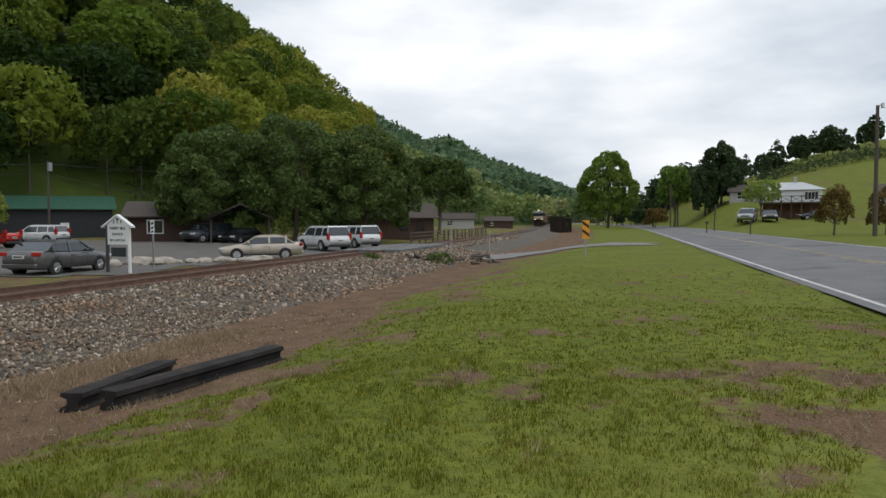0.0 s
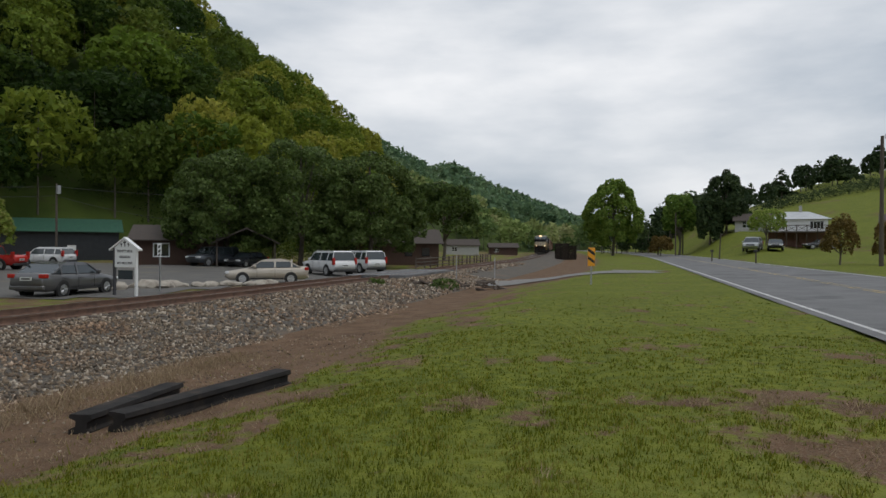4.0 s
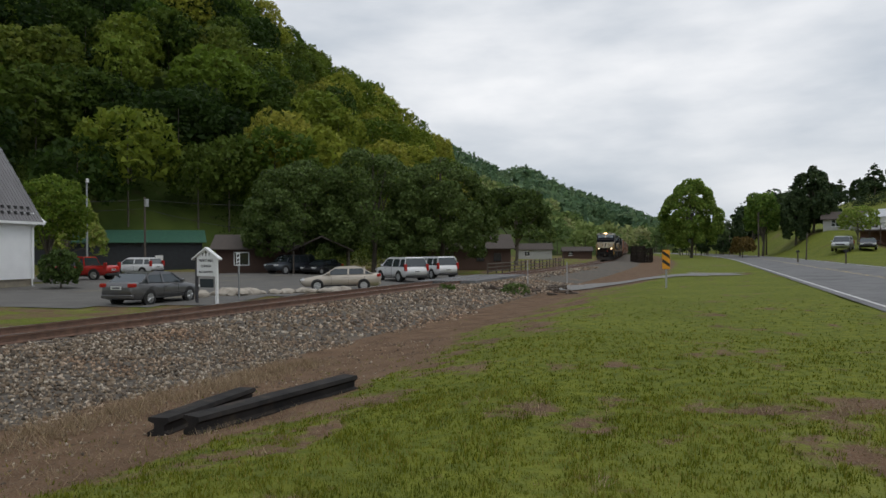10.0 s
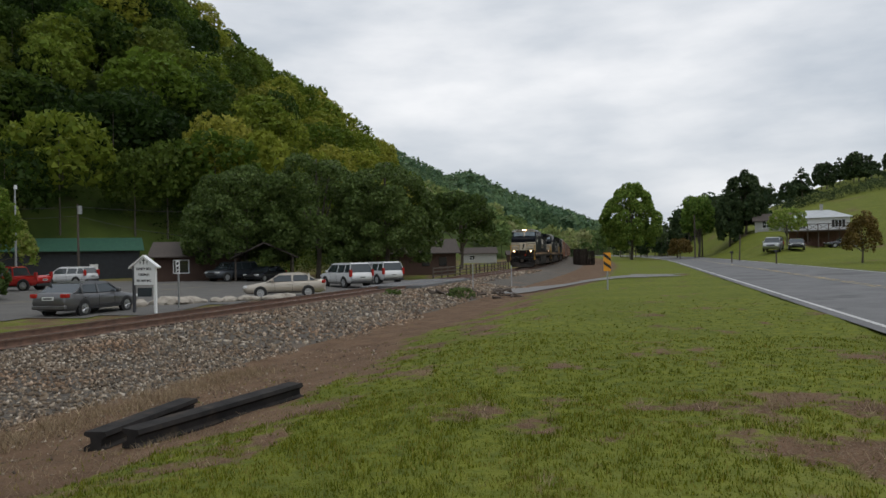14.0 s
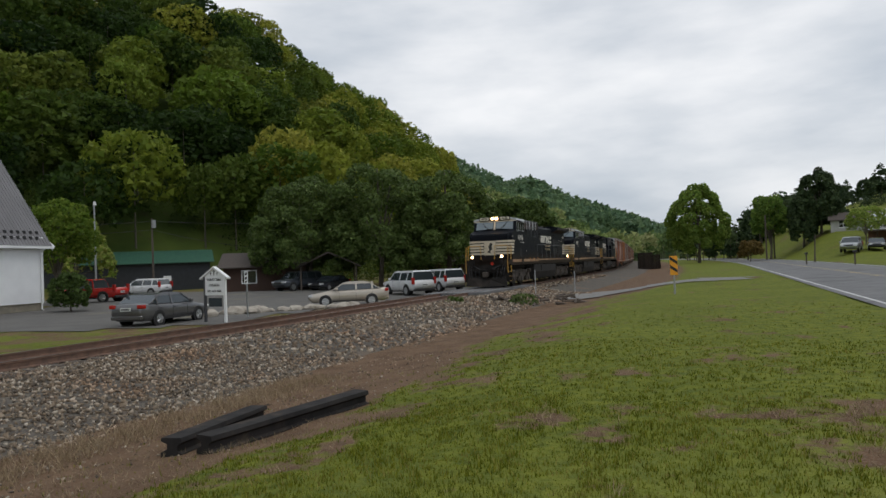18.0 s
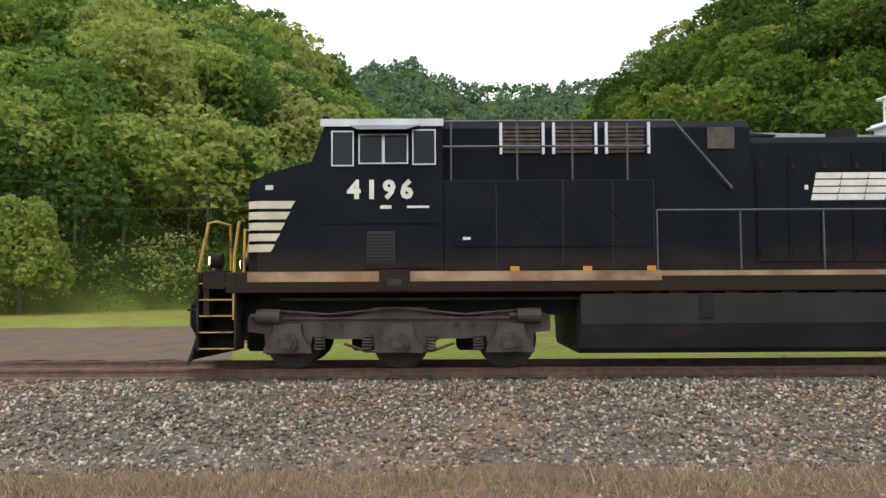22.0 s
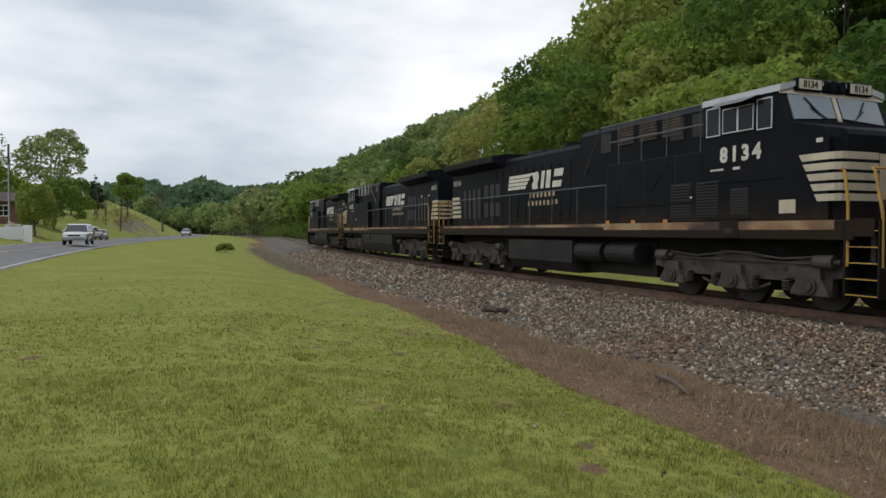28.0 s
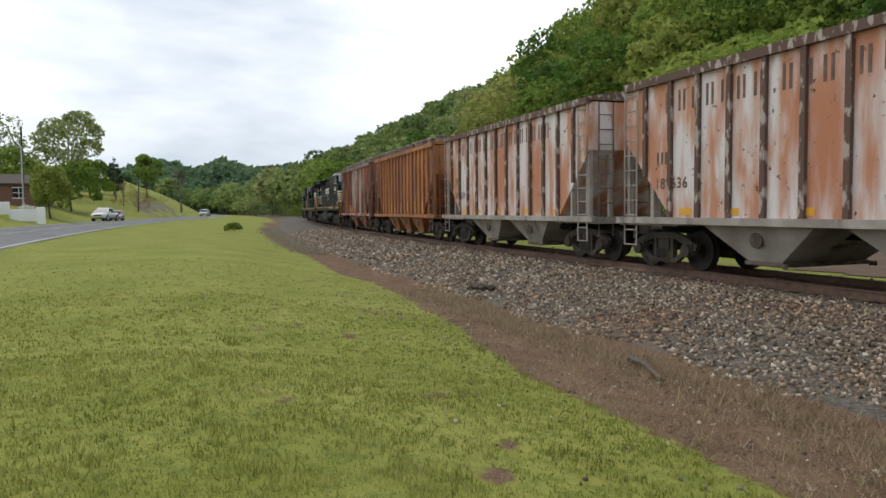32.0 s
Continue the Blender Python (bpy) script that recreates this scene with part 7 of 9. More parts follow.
    prism(bm, [(sx - 0.82, sy - 0.5), (sx - 0.5, sy - 0.82), (sx + 0.5, sy - 0.82), (sx + 0.82, sy - 0.5), (sx + 0.82, sy + 0.5), (sx + 0.5, sy + 0.82), (sx - 0.5, sy + 0.82), (sx - 0.82, sy + 0.5)], z(11.45), z(12.95), "z")
    bel = part("belfry", bm, TRIMW, st)
    bm = bmesh.new()
    box(bm, sx - 0.95, sx + 0.95, sy - 0.95, sy + 0.95, z(12.95), z(13.12), 0.04)
    part("cornice", bm, TRIMW, st)
    for k in range(2):
        bm = bmesh.new()
        if k == 0:
            box(bm, sx - 0.07, sx + 0.07, sy - 0.85, sy - 0.825, z(11.75), z(12.75))
            box(bm, sx - 0.28, sx + 0.28, sy - 0.85, sy - 0.825, z(12.3), z(12.44))
        else:
            box(bm, sx - 0.85, sx - 0.825, sy - 0.07, sy + 0.07, z(11.75), z(12.75))
            box(bm, sx - 0.85, sx - 0.825, sy - 0.28, sy + 0.28, z(12.3), z(12.44))
        part("cross", bm, PLASTIC, bel, "black cross")
    bm = bmesh.new()
    tube(bm, [(sx, sy, z(13.1)), (sx, sy, z(19.1))], 0.60, 8, 0.015)
    part("spire", bm, TRIMW, st, "tall white spire")
    # small side roof beyond the corner, floodlight on the corner
    bm = bmesh.new()
    prism(bm, [(0.2, H - 0.55), (1.6, H + 0.5), (3.0, H - 0.55)], L, L + 1.3, "x")
    part("porch_gable", bm, TRIMW, e)
    bm = bmesh.new()
    box(bm, -0.12, -0.02, 0.35, 0.75, H - 0.55, H - 0.4, 0.02)
    part("floodlight", bm, STEELP, e)
    return e


church()


def air_conditioner():
    e = thing("air_conditioner", pose(-36.2, 17.0, -0.32, 0, 0, 82), "grey air conditioner on a wooden stand beside the church", "air conditioner")
    bm = bx(-0.5, 0.5, -0.45, 0.45, 0.55, 1.55, 0.04)
    body = part("casing", bm, STEELP, e)
    for k in range(9):
        part("louvre", bx(-0.42, 0.42, -0.47, -0.45, 0.65 + k * 0.09, 0.70 + k * 0.09), PLASTIC, body)
    bm = bmesh.new()
    for x in (-0.6, 0.5):
        for y in (-0.5, 0.4):
            box(bm, x, x + 0.1, y, y + 0.1, 0, 0.5)
    box(bm, -0.65, 0.65, -0.55, 0.55, 0.47, 0.55)
    part("stand", bm, POLEW, e)


air_conditioner()


def wheel(parent, x, y, r, side):
    bm = bmesh.new()
    disc(bm, (x, y, r), r, 0.21, "y", 22)
    t = part("wheel", bm, TYRE, parent)
    bm = bmesh.new()
    disc(bm, (x, y + 0.10 * side, r), r * 0.66, 0.03, "y", 18)
    rm = part("rim", bm, RIM, t)
    bm = bmesh.new()
    for k in range(5):
        a = k * 2 * math.pi / 5
        tube(bm, [(x, y + 0.118 * side, r), (x + math.cos(a) * r * 0.6, y + 0.118 * side, r + math.sin(a) * r * 0.6)], 0.03, 4)
    part("spokes", bm, RIM, rm)


def car_shell(prof, hw):
    """A car's lower body: cross-sections lofted along its length, rounded at the shoulders and drawn in at both ends."""
    upper = sorted((a, c) for a, c in prof[2:-2])
    fx, rx, low = max(a for a, c in prof), min(a for a, c in prof), prof[0][1] - 0.04
    bm = bmesh.new()
    rings = []
    for k in range(27):
        u = -math.cos(math.pi * k / 26)
        x = (fx + rx) / 2 + (fx - rx) / 2 * u
        zt = float(np.interp(x, [a for a, c in upper], [c for a, c in upper])) - 0.20 * max(0.0, abs(u) - 0.97) / 0.03
        zb = low + 0.20 * smooth(0.90, 1.0, abs(u))
        w = hw * (1 - 0.17 * abs(u) ** 9)
        h = zt - zb
        half = [(0.80 * w, zb), (0.95 * w, zb + 0.06), (w, zb + 0.38 * h), (0.985 * w, zb + 0.66 * h), (0.955 * w, zt - 0.10 * h), (0.90 * w, zt - 0.02), (0.74 * w, zt + 0.006), (0.30 * w, zt + 0.02)]
        ring = half + [(-y, z) for y, z in reversed(half)]
        rings.append([bm.verts.new((x, y, z)) for y, z in ring])
    n = len(rings[0])
    for a, b in zip(rings, rings[1:]):
        for i in range(n):
            bm.faces.new((a[i], a[(i + 1) % n], b[(i + 1) % n], b[i]))
    bm.faces.new(rings[0])
    bm.faces.new(rings[-1][::-1])
    bmesh.ops.recalc_face_normals(bm, faces=bm.faces[:])
    return bm


def vehicle(name, kind, paint, x, y, heading, label, group="", z=None, category="car"):
    """A car in parts. Local x ahead, y left. heading: degrees, 0 = east."""
    e = thing(name, pose(x, y, ground_z(x, y) if z is None else z, 0, 0, heading), label, category, group)
    if kind == "sedan":
        L, W, H = 4.75, 1.80, 1.46
        prof = [(2.30, 0.30), (2.37, 0.48), (2.33, 0.66), (2.10, 0.76), (1.15, 0.92), (0.80, 0.95), (-1.55, 0.98), (-2.15, 1.02), (-2.33, 0.96), (-2.37, 0.55), (-2.28, 0.28)]
        cabin = [(1.05, 0.93), (0.35, 1.36), (0.05, 1.42), (-0.85, 1.44), (-1.25, 1.36), (-1.90, 1.00)]
        wb, r, door = 1.36, 0.32, (0.55, -0.45, -1.4)
    elif kind == "suv":
        L, W, H = 5.1, 2.0, 1.92
        prof = [(2.45, 0.42), (2.53, 0.62), (2.50, 0.95), (2.30, 1.06), (1.35, 1.15), (1.0, 1.17), (-2.35, 1.17), (-2.50, 1.1), (-2.54, 0.7), (-2.45, 0.38)]
        cabin = [(1.35, 1.15), (0.70, 1.76), (0.35, 1.84), (-2.05, 1.84), (-2.25, 1.76), (-2.44, 1.16)]
        wb, r, door = 1.47, 0.40, (0.65, -0.4, -1.5)
    elif kind == "crossover":
        L, W, H = 4.6, 1.85, 1.70
        prof = [(2.22, 0.36), (2.30, 0.55), (2.25, 0.85), (2.05, 0.95), (1.2, 1.04), (0.9, 1.05), (-2.1, 1.06), (-2.27, 1.0), (-2.3, 0.6), (-2.2, 0.34)]
        cabin = [(1.2, 1.04), (0.5, 1.55), (0.15, 1.63), (-1.65, 1.62), (-1.95, 1.52), (-2.22, 1.05)]
        wb, r, door = 1.33, 0.36, (0.6, -0.4, -1.4)
    else:
        L, W, H = 5.4, 1.95, 1.82
        prof = [(2.6, 0.42), (2.7, 0.65), (2.66, 0.98), (2.4, 1.08), (1.5, 1.14), (-2.6, 1.12), (-2.68, 1.05), (-2.70, 0.62), (-2.6, 0.42)]
        cabin = [(1.45, 1.13), (0.85, 1.70), (0.5, 1.80), (-0.55, 1.80), (-0.75, 1.72), (-0.95, 1.12)]
        wb, r, door = 1.68, 0.40, (0.6, -0.4)
    hw = W / 2
    body = part("body", car_shell(prof, hw), paint, e, smooth=True)
    # glasshouse with leaning sides, then roof and pillars in the paint
    def lean(bm_, ybase):
        z0 = cabin[0][1]
        for v in bm_.verts:
            k = max(0, (v.co.z - z0)) * 0.30
            v.co.y -= math.copysign(k, v.co.y)
    bm = bmesh.new()
    prism(bm, cabin, -hw + 0.06, hw - 0.06, "y")
    lean(bm, hw)
    gl = part("glazing", bm, CARGLASS, e, "tinted glass")
    bm = bmesh.new()
    zt = max(c for a, c in cabin)
    top = [(a, c) for a, c in cabin if c > zt - 0.12]
    roofp = [(a, c + 0.015) for a, c in top] + [(top[-1][0], top[-1][1] - 0.05), (top[0][0], top[0][1] - 0.05)]
    prism(bm, roofp, -hw + 0.05, hw - 0.05, "y")
    lean(bm, hw)
    part("roof", bm, paint, e)
    for sy in (1, -1):
        for (a0, c0), (a1, c1) in ((cabin[0], cabin[1]), (cabin[-1], cabin[-2])):
            s = 1 if a1 < a0 else -1
            bm = bmesh.new()
            prism(bm, [(a0, c0), (a1, c1 + 0.01), (a1 - 0.09 * s, c1 + 0.01), (a0 - 0.10 * s, c0)], min((hw - 0.05) * sy, (hw - 0.02) * sy), max((hw - 0.05) * sy, (hw - 0.02) * sy), "y")
            lean(bm, hw)
            part("pillar", bm, paint, e)
        for d in door[1:]:
            bm = bx(d - 0.05, d + 0.05, min((hw - 0.05) * sy, (hw - 0.035) * sy), max((hw - 0.05) * sy, (hw - 0.035) * sy), cabin[0][1], zt - 0.03)
            lean(bm, hw)
            part("pillar", bm, paint, e)
    if kind == "pickup":
        bm = bmesh.new()
        box(bm, -2.6, -1.0, -hw + 0.08, hw - 0.08, 1.121, 1.13)
        part("cargo_bed", bm, PLASTIC, e)
    # seams, handles, mirrors, arches
    for sy in (1, -1):
        y0, y1 = sorted((hw * sy, (hw + 0.006) * sy))
        for d in door:
            part("door_seam", bx(d - 0.006, d + 0.006, y0, y1, 0.38, cabin[0][1] - 0.06), PLASTIC, body)
        part("sill_trim", bx(-wb + 0.4, wb - 0.4, y0, y1, 0.30, 0.36), PLASTIC, body)
    for sy in (1, -1):
        for d in door[1:]:
            y0, y1 = sorted((hw * sy, (hw + 0.03) * sy))
            part("door_handle", bx(d + 0.08, d + 0.28, y0, y1, cabin[0][1] - 0.16, cabin[0][1] - 0.12), paint, body)
        bm = bx(cabin[0][0] - 0.45, cabin[0][0] - 0.28, min(hw * sy, (hw + 0.18) * sy), max(hw * sy, (hw + 0.18) * sy), cabin[0][1] + 0.02, cabin[0][1] + 0.17, 0.03)
        part("mirror", bm, paint, e)
        for xx in (wb, -wb):
            bm = bmesh.new()
            disc(bm, (xx, (hw - 0.03) * sy, r + 0.02), r * 1.17, 0.07, "y", 22)
            part("wheel_arch", bm, PLASTIC, body)
            wheel(e, xx, (hw - 0.09) * sy, r, sy)
    fx, rx = max(a for a, c in prof), min(a for a, c in prof)
    zl = 0.68 if kind == "sedan" else 0.9
    for sy in (1, -1):
        part("headlight", bx(fx - 0.28, fx - 0.02, min(0.45 * hw * sy, 0.92 * hw * sy), max(0.45 * hw * sy, 0.92 * hw * sy), zl - 0.08, zl + 0.05, 0.03), LAMPC, e)
        tz = (0.82, 0.98) if kind == "sedan" else (0.85, 1.35)
        tw = (0.62, 0.97) if kind == "sedan" else (0.82, 0.99)
        part("tail_light", bx(rx + 0.0, rx + 0.22, min(tw[0] * hw * sy, tw[1] * hw * sy), max(tw[0] * hw * sy, tw[1] * hw * sy), tz[0], tz[1], 0.02), TAIL, e)
    part("grille", bx(fx - 0.12, fx + 0.005, -0.5, 0.5, zl - 0.16, zl + 0.0), PLASTIC, body)
    bm = bx(rx - 0.03, rx + 0.03, -0.26, 0.26, 0.72, 0.86)
    p = part("licence_plate", bm, PLATE, e)
    part("plate_bar", bx(rx - 0.036, rx - 0.031, -0.2, 0.2, 0.76, 0.82), BARS, p)
    part("rear_bumper", bx(rx - 0.02, rx + 0.15, -hw + 0.1, hw - 0.1, 0.34, 0.52, 0.04), PLASTIC if kind != "sedan" else paint, e)
    return e


def car_paint(name, c, rough=0.25, metal=0.3):
    m = mat(name, c, rough, metal=metal, color2=tuple(v * 0.9 for v in c), scale=1.5, spec=0.6)
    m.node_tree.nodes["Principled BSDF"].inputs["Coat Weight"].default_value = 0.6
    return m


P_GREY = car_paint("paint_grey", (0.105, 0.105, 0.108), 0.3, 0.3)
P_SLATE = car_paint("paint_slate", (0.06, 0.07, 0.085), 0.3, 0.3)
P_BEIGE = car_paint("paint_beige", (0.48, 0.43, 0.36), 0.3, 0.4)
P_WHITE = car_paint("paint_white", (0.72, 0.73, 0.74), 0.25, 0.0)
P_RED = car_paint("paint_red", (0.50, 0.025, 0.02), 0.25, 0.1)
P_DARK = car_paint("paint_dark", (0.025, 0.028, 0.035), 0.25, 0.2)
P_SILVER = car_paint("paint_silver", (0.45, 0.47, 0.49), 0.3, 0.6)

vehicle("sedan", "sedan", P_GREY, -16.5, 30.4, 80, "dark grey sedan parked on the church lot", "cars on the church lot")
vehicle("sedan", "sedan", P_BEIGE, -10.7, 41.6, 193, "beige sedan with black side trim parked beside the track", "cars on the church lot")
vehicle("sport_utility_vehicle", "suv", P_WHITE, -9.0, 53.0, 128, "large white sport utility vehicle with roof rails", "cars on the church lot")
vehicle("sport_utility_vehicle", "suv", P_WHITE, -7.2, 58.6, 126, "white sport utility vehicle parked beside its twin", "cars on the church lot")
vehicle("pickup_truck", "pickup", P_RED, -33.6, 51.0, 178, "bright red pickup truck on the church lot", "cars on the church lot", category="pickup truck")
vehicle("hatchback", "crossover", P_WHITE, -34.8, 61.0, 170, "white crossover car parked beside a red pickup", "cars on the church lot")
vehicle("pickup_truck", "pickup", P_DARK, -31.6, 78.0, 190, "dark pickup truck parked before the trees", "cars by the carport", category="pickup truck")
vehicle("sport_utility_vehicle", "suv", P_SLATE, -22.0, 66.0, 240, "slate blue sport utility vehicle in front of a carport", "cars by the carport")
vehicle("sedan", "sedan", P_DARK, -19.0, 66.5, 250, "dark car under the carport", "cars by the carport")


def sheet(name, pts, material, label, category, lift=0.03, step=1.2):
    """A thin sheet that follows the ground inside an outline."""
    xs, ys = [p[0] for p in pts], [p[1] for p in pts]

    def inside(x, y):
        c = False
        for (x0, y0), (x1, y1) in zip(pts, pts[1:] + pts[:1]):
            if (y0 > y) != (y1 > y) and x < (x1 - x0) * (y - y0) / (y1 - y0) + x0:
                c = not c
        return c
    verts, faces, idx = [], [], {}
    nx, ny = int((max(xs) - min(xs)) / step) + 1, int((max(ys) - min(ys)) / step) + 1
    for i in range(nx):
        for j in range(ny):
            x, y = min(xs) + i * step, min(ys) + j * step
            if inside(x + step / 2, y + step / 2):
                f = []
                for (a, b) in ((i, j), (i + 1, j), (i + 1, j + 1), (i, j + 1)):
                    if (a, b) not in idx:
                        idx[(a, b)] = len(verts)
                        px, py = min(xs) + a * step, min(ys) + b * step
                        verts.append((px, py, ground_z(px, py) + lift))
                    f.append(idx[(a, b)])
                faces.append(f)
    tagged(new(name, mesh_of(name, verts, faces, material, smooth=True)), label, category, kind="structure")


sheet("car_park", [(-31, 30), (-26, 27), (-19, 26.5), (-13.4, 29), (-12, 36), (-8, 45), (-4.5, 58), (-3, 66), (-16, 70), (-30, 72), (-42, 70), (-44, 50), (-32, 46)], LOT, "worn grey asphalt car park of the church", "car park")
GRAVEL_DRIVE = mat("gravel_drive", (0.17, 0.150, 0.120), 0.95, color2=(0.11, 0.098, 0.075), scale=6, bump=0.8, bump_scale=30, stain=(0.095, 0.115, 0.030), stain_scale=0.6, stain_spread=(0.46, 0.56), spec=0.2)
sheet("gravel_drive", [(-29.5, 28), (-27.6, 18), (-28.6, 13.6), (-34, 12.6), (-41, 15.2), (-41.5, 13.4), (-34, 10.6), (-27.5, 11.4), (-25.2, 15), (-23.6, 21), (-21.5, 27)], GRAVEL_DRIVE, "gravel drive round the church lawn", "drive", 0.02)
sheet("side_road", [(-4.2, 38.8), (3.6, 40.0), (9, 43.0), (13.6, 45.0), (14.8, 50), (9, 48.0), (1, 45.5), (-2.6, 44.6)], GRAVEL, "gravel side road over the level crossing", "road", 0.045)
FIELD = mat("ploughed_soil", (0.125, 0.078, 0.046), 0.95, color2=(0.085, 0.054, 0.034), scale=1.5, bump=0.6, bump_scale=8)
sheet("ploughed_field", [(-21.3, -1.2), (-28, -0.6), (-35.8, 0.2), (-37.2, -9), (-37.5, -14), (-31, -15), (-24.8, -13)], FIELD, "bare brown ploughed field", "field", 0.03, 0.5)


def church_sign():
    e = thing("church_sign", pose(-13.85, 30.1, -0.5, 0, 0, -22), "white gabled church notice board on two posts", "sign")
    for x in (-0.62, 0.62):
        part("post", bx(x - 0.05, x + 0.05, -0.05, 0.05, -0.1, 1.95), BARS if x < 0 else TRIMW, e)
    b = part("board", bx(-0.60, 0.60, -0.04, 0.04, 1.13, 2.0), TRIMW, e)
    bm = bmesh.new()
    prism(bm, [(-0.62, 2.0), (0.62, 2.0), (0, 2.36)], -0.035, 0.035, "y")
    part("gable", bm, TRIMW, e)
    for sx in (1, -1):
        bm = bmesh.new()
        prism(bm, [(0, 2.42), (0, 2.35), (0.84 * sx, 1.84), (0.86 * sx, 1.91)], -0.10, 0.10, "y")
        part("roof_board", bm, TRIMW, e)
    bm = bmesh.new()
    for x, z0, z1, w in ((0, 2.02, 2.28, 0.02), (-0.2, 2.02, 2.16, 0.013), (0.2, 2.02, 2.16, 0.013)):
        box(bm, x - w, x + w, -0.045, -0.037, z0, z1)
        zc = z0 + (z1 - z0) * 0.62
        box(bm, x - 4 * w, x + 4 * w, -0.045, -0.037, zc, zc + 2 * w)
    part("crosses", bm, INK, b, "three black crosses")
    for txt, z, s in (("TRINITY BELL", 1.82, 0.15), ("CHURCH", 1.57, 0.15), ("EST. NOV 2012", 1.31, 0.13)):
        share("lettering", text_mesh(txt, s, INK, bold=0.003), b, pose(0, -0.046, z))
    bm = bmesh.new()
    box(bm, -0.4, 0.4, -0.02, 0.02, 0.62, 1.0)
    part("notice_panel", bm, CARGLASS, e)


church_sign()


def flag_sign():
    e = thing("post_sign", pose(-13.1, 31.9, -0.5, 0, 0, -20), "small sign with a dark emblem on a steel post", "sign")
    part("post", bx(-0.03, 0.03, -0.03, 0.03, 0, 2.15), STEELP, e)
    p = part("panel", bx(-0.11, 0.11, -0.05, -0.035, 1.55, 2.18), TRIMW, e)
    bm = bmesh.new()
    for k, (a, c) in enumerate(((1.95, 2.1), (1.75, 1.9), (1.6, 1.72))):
        prism(bm, [(-0.07, a), (0.06, a + 0.03), (0.07, c), (-0.05, c - 0.04)], -0.056, -0.051, "y")
    part("emblem", bm, INK, p)


flag_sign()


def rocks():
    rng = random.Random(3)
    for k in range(15):
        bm = bmesh.new()
        bmesh.ops.create_icosphere(bm, subdivisions=2, radius=1)
        s = rng.uniform(0.3, 0.62) if k < 6 else rng.uniform(0.22, 0.42)
        for v in bm.verts:
            d = 1 + 0.3 * noise.noise(v.co * 1.3 + Vector((k * 3, 0, 0)))
            v.co = Vector((v.co.x * s * 1.35 * d, v.co.y * s * d, max(-0.05, v.co.z * s * 0.55 * d + s * 0.25)))
        x, y = -16.2 + 0.42 * k + rng.uniform(-0.2, 0.2), 33.8 + 0.42 * k + rng.uniform(-0.4, 0.4)
        ob = part("boulder", bm, ROCK, None, smooth=False, m=pose(x, y, ground_z(x, y), 0, 0, rng.uniform(0, 360)))
        tagged(ob, "pale weathered boulder edging the car park", "boulder", "boulders edging the car park")


rocks()


def shed():
    e = thing("shed", pose(-50.0, 84.0, 0.0, 0, 0, 28), "dark shed with a green metal roof before the woods", "shed")
    part("wall", bx(-9, 9.5, -4, 4, -0.4, 3.3), NAVYWALL, e)
    bm = bmesh.new()
    prism(bm, [(-4.5, 3.15), (0, 4.75), (4.5, 3.15), (4.5, 3.05), (0, 4.62), (-4.5, 3.05)], -9.4, 10.0, "x")
    rf = part("roof", bm, GREENROOF, e, "green ribbed metal roof")
    for k in range(32):
        x = -9.2 + k * 0.6
        bm = bmesh.new()
        prism(bm, [(-4.5, 3.15), (0, 4.75), (0, 4.80), (-4.5, 3.20)], x, x + 0.05, "x")
        part("roof_rib", bm, GREENROOF, rf)
    part("notice", bx(4.0, 4.9, -4.06, -4.02, 0.6, 1.5), TRIMW, e)


shed()


def brown_house():
    e = thing("house", pose(-25.5, 70.0, ground_z(-25.5, 70.0) - 0.1, 0, 0, 16), "low brown wooden house with a shingled roof", "house")
    part("wall", bx(-5, 3.0, -2.5, 4, 0, 2.7), BROWNW, e)
    bm = bmesh.new()
    prism(bm, [(-3.3, 2.5), (0.8, 4.0), (4.8, 2.5), (4.8, 2.4), (0.8, 3.86), (-3.3, 2.4)], -5.5, 3.4, "x")
    part("roof", bm, BROWNROOF, e)
    w = part("window", bx(-3.2, -1.9, -2.56, -2.5, 0.95, 2.1), DARKGLASS, e)
    part("frame", bx(-3.3, -1.8, -2.54, -2.52, 0.85, 2.2), TRIMW, w)
    c = thing("carport", pose(-19.5, 68.0, ground_z(-19.5, 68.0), 0, 0, 16), "open carport with a brown gabled roof", "carport")
    for x in (-2.6, 2.6):
        for y in (-2.6, 2.6):
            part("post", bx(x - 0.07, x + 0.07, y - 0.07, y + 0.07, 0, 2.3), POLEW, c)
    bm = bmesh.new()
    prism(bm, [(-3.1, 2.25), (0, 3.7), (3.1, 2.25), (3.1, 2.15), (0, 3.56), (-3.1, 2.15)], -3.0, 3.0, "y")
    part("roof", bm, BROWNROOF, c)
    h = thing("house", pose(-7.5, 84.0, ground_z(-7.5, 84.0), 0, 0, 10), "dark low house half hidden under the maples", "house")
    part("wall", bx(-6, 6, -3, 3, 0, 2.6), BROWNW, h)
    bm = bmesh.new()
    prism(bm, [(-3.5, 2.5), (0, 4.2), (3.5, 2.5), (3.5, 2.4), (0, 4.05), (-3.5, 2.4)], -6.5, 6.5, "x")
    part("roof", bm, BROWNROOF, h)
    for x in (-4.5, -1.5, 2.0, 4.0):
        part("window", bx(x, x + 0.9, -3.05, -2.99, 1.0, 2.0), DARKGLASS, h)


brown_house()


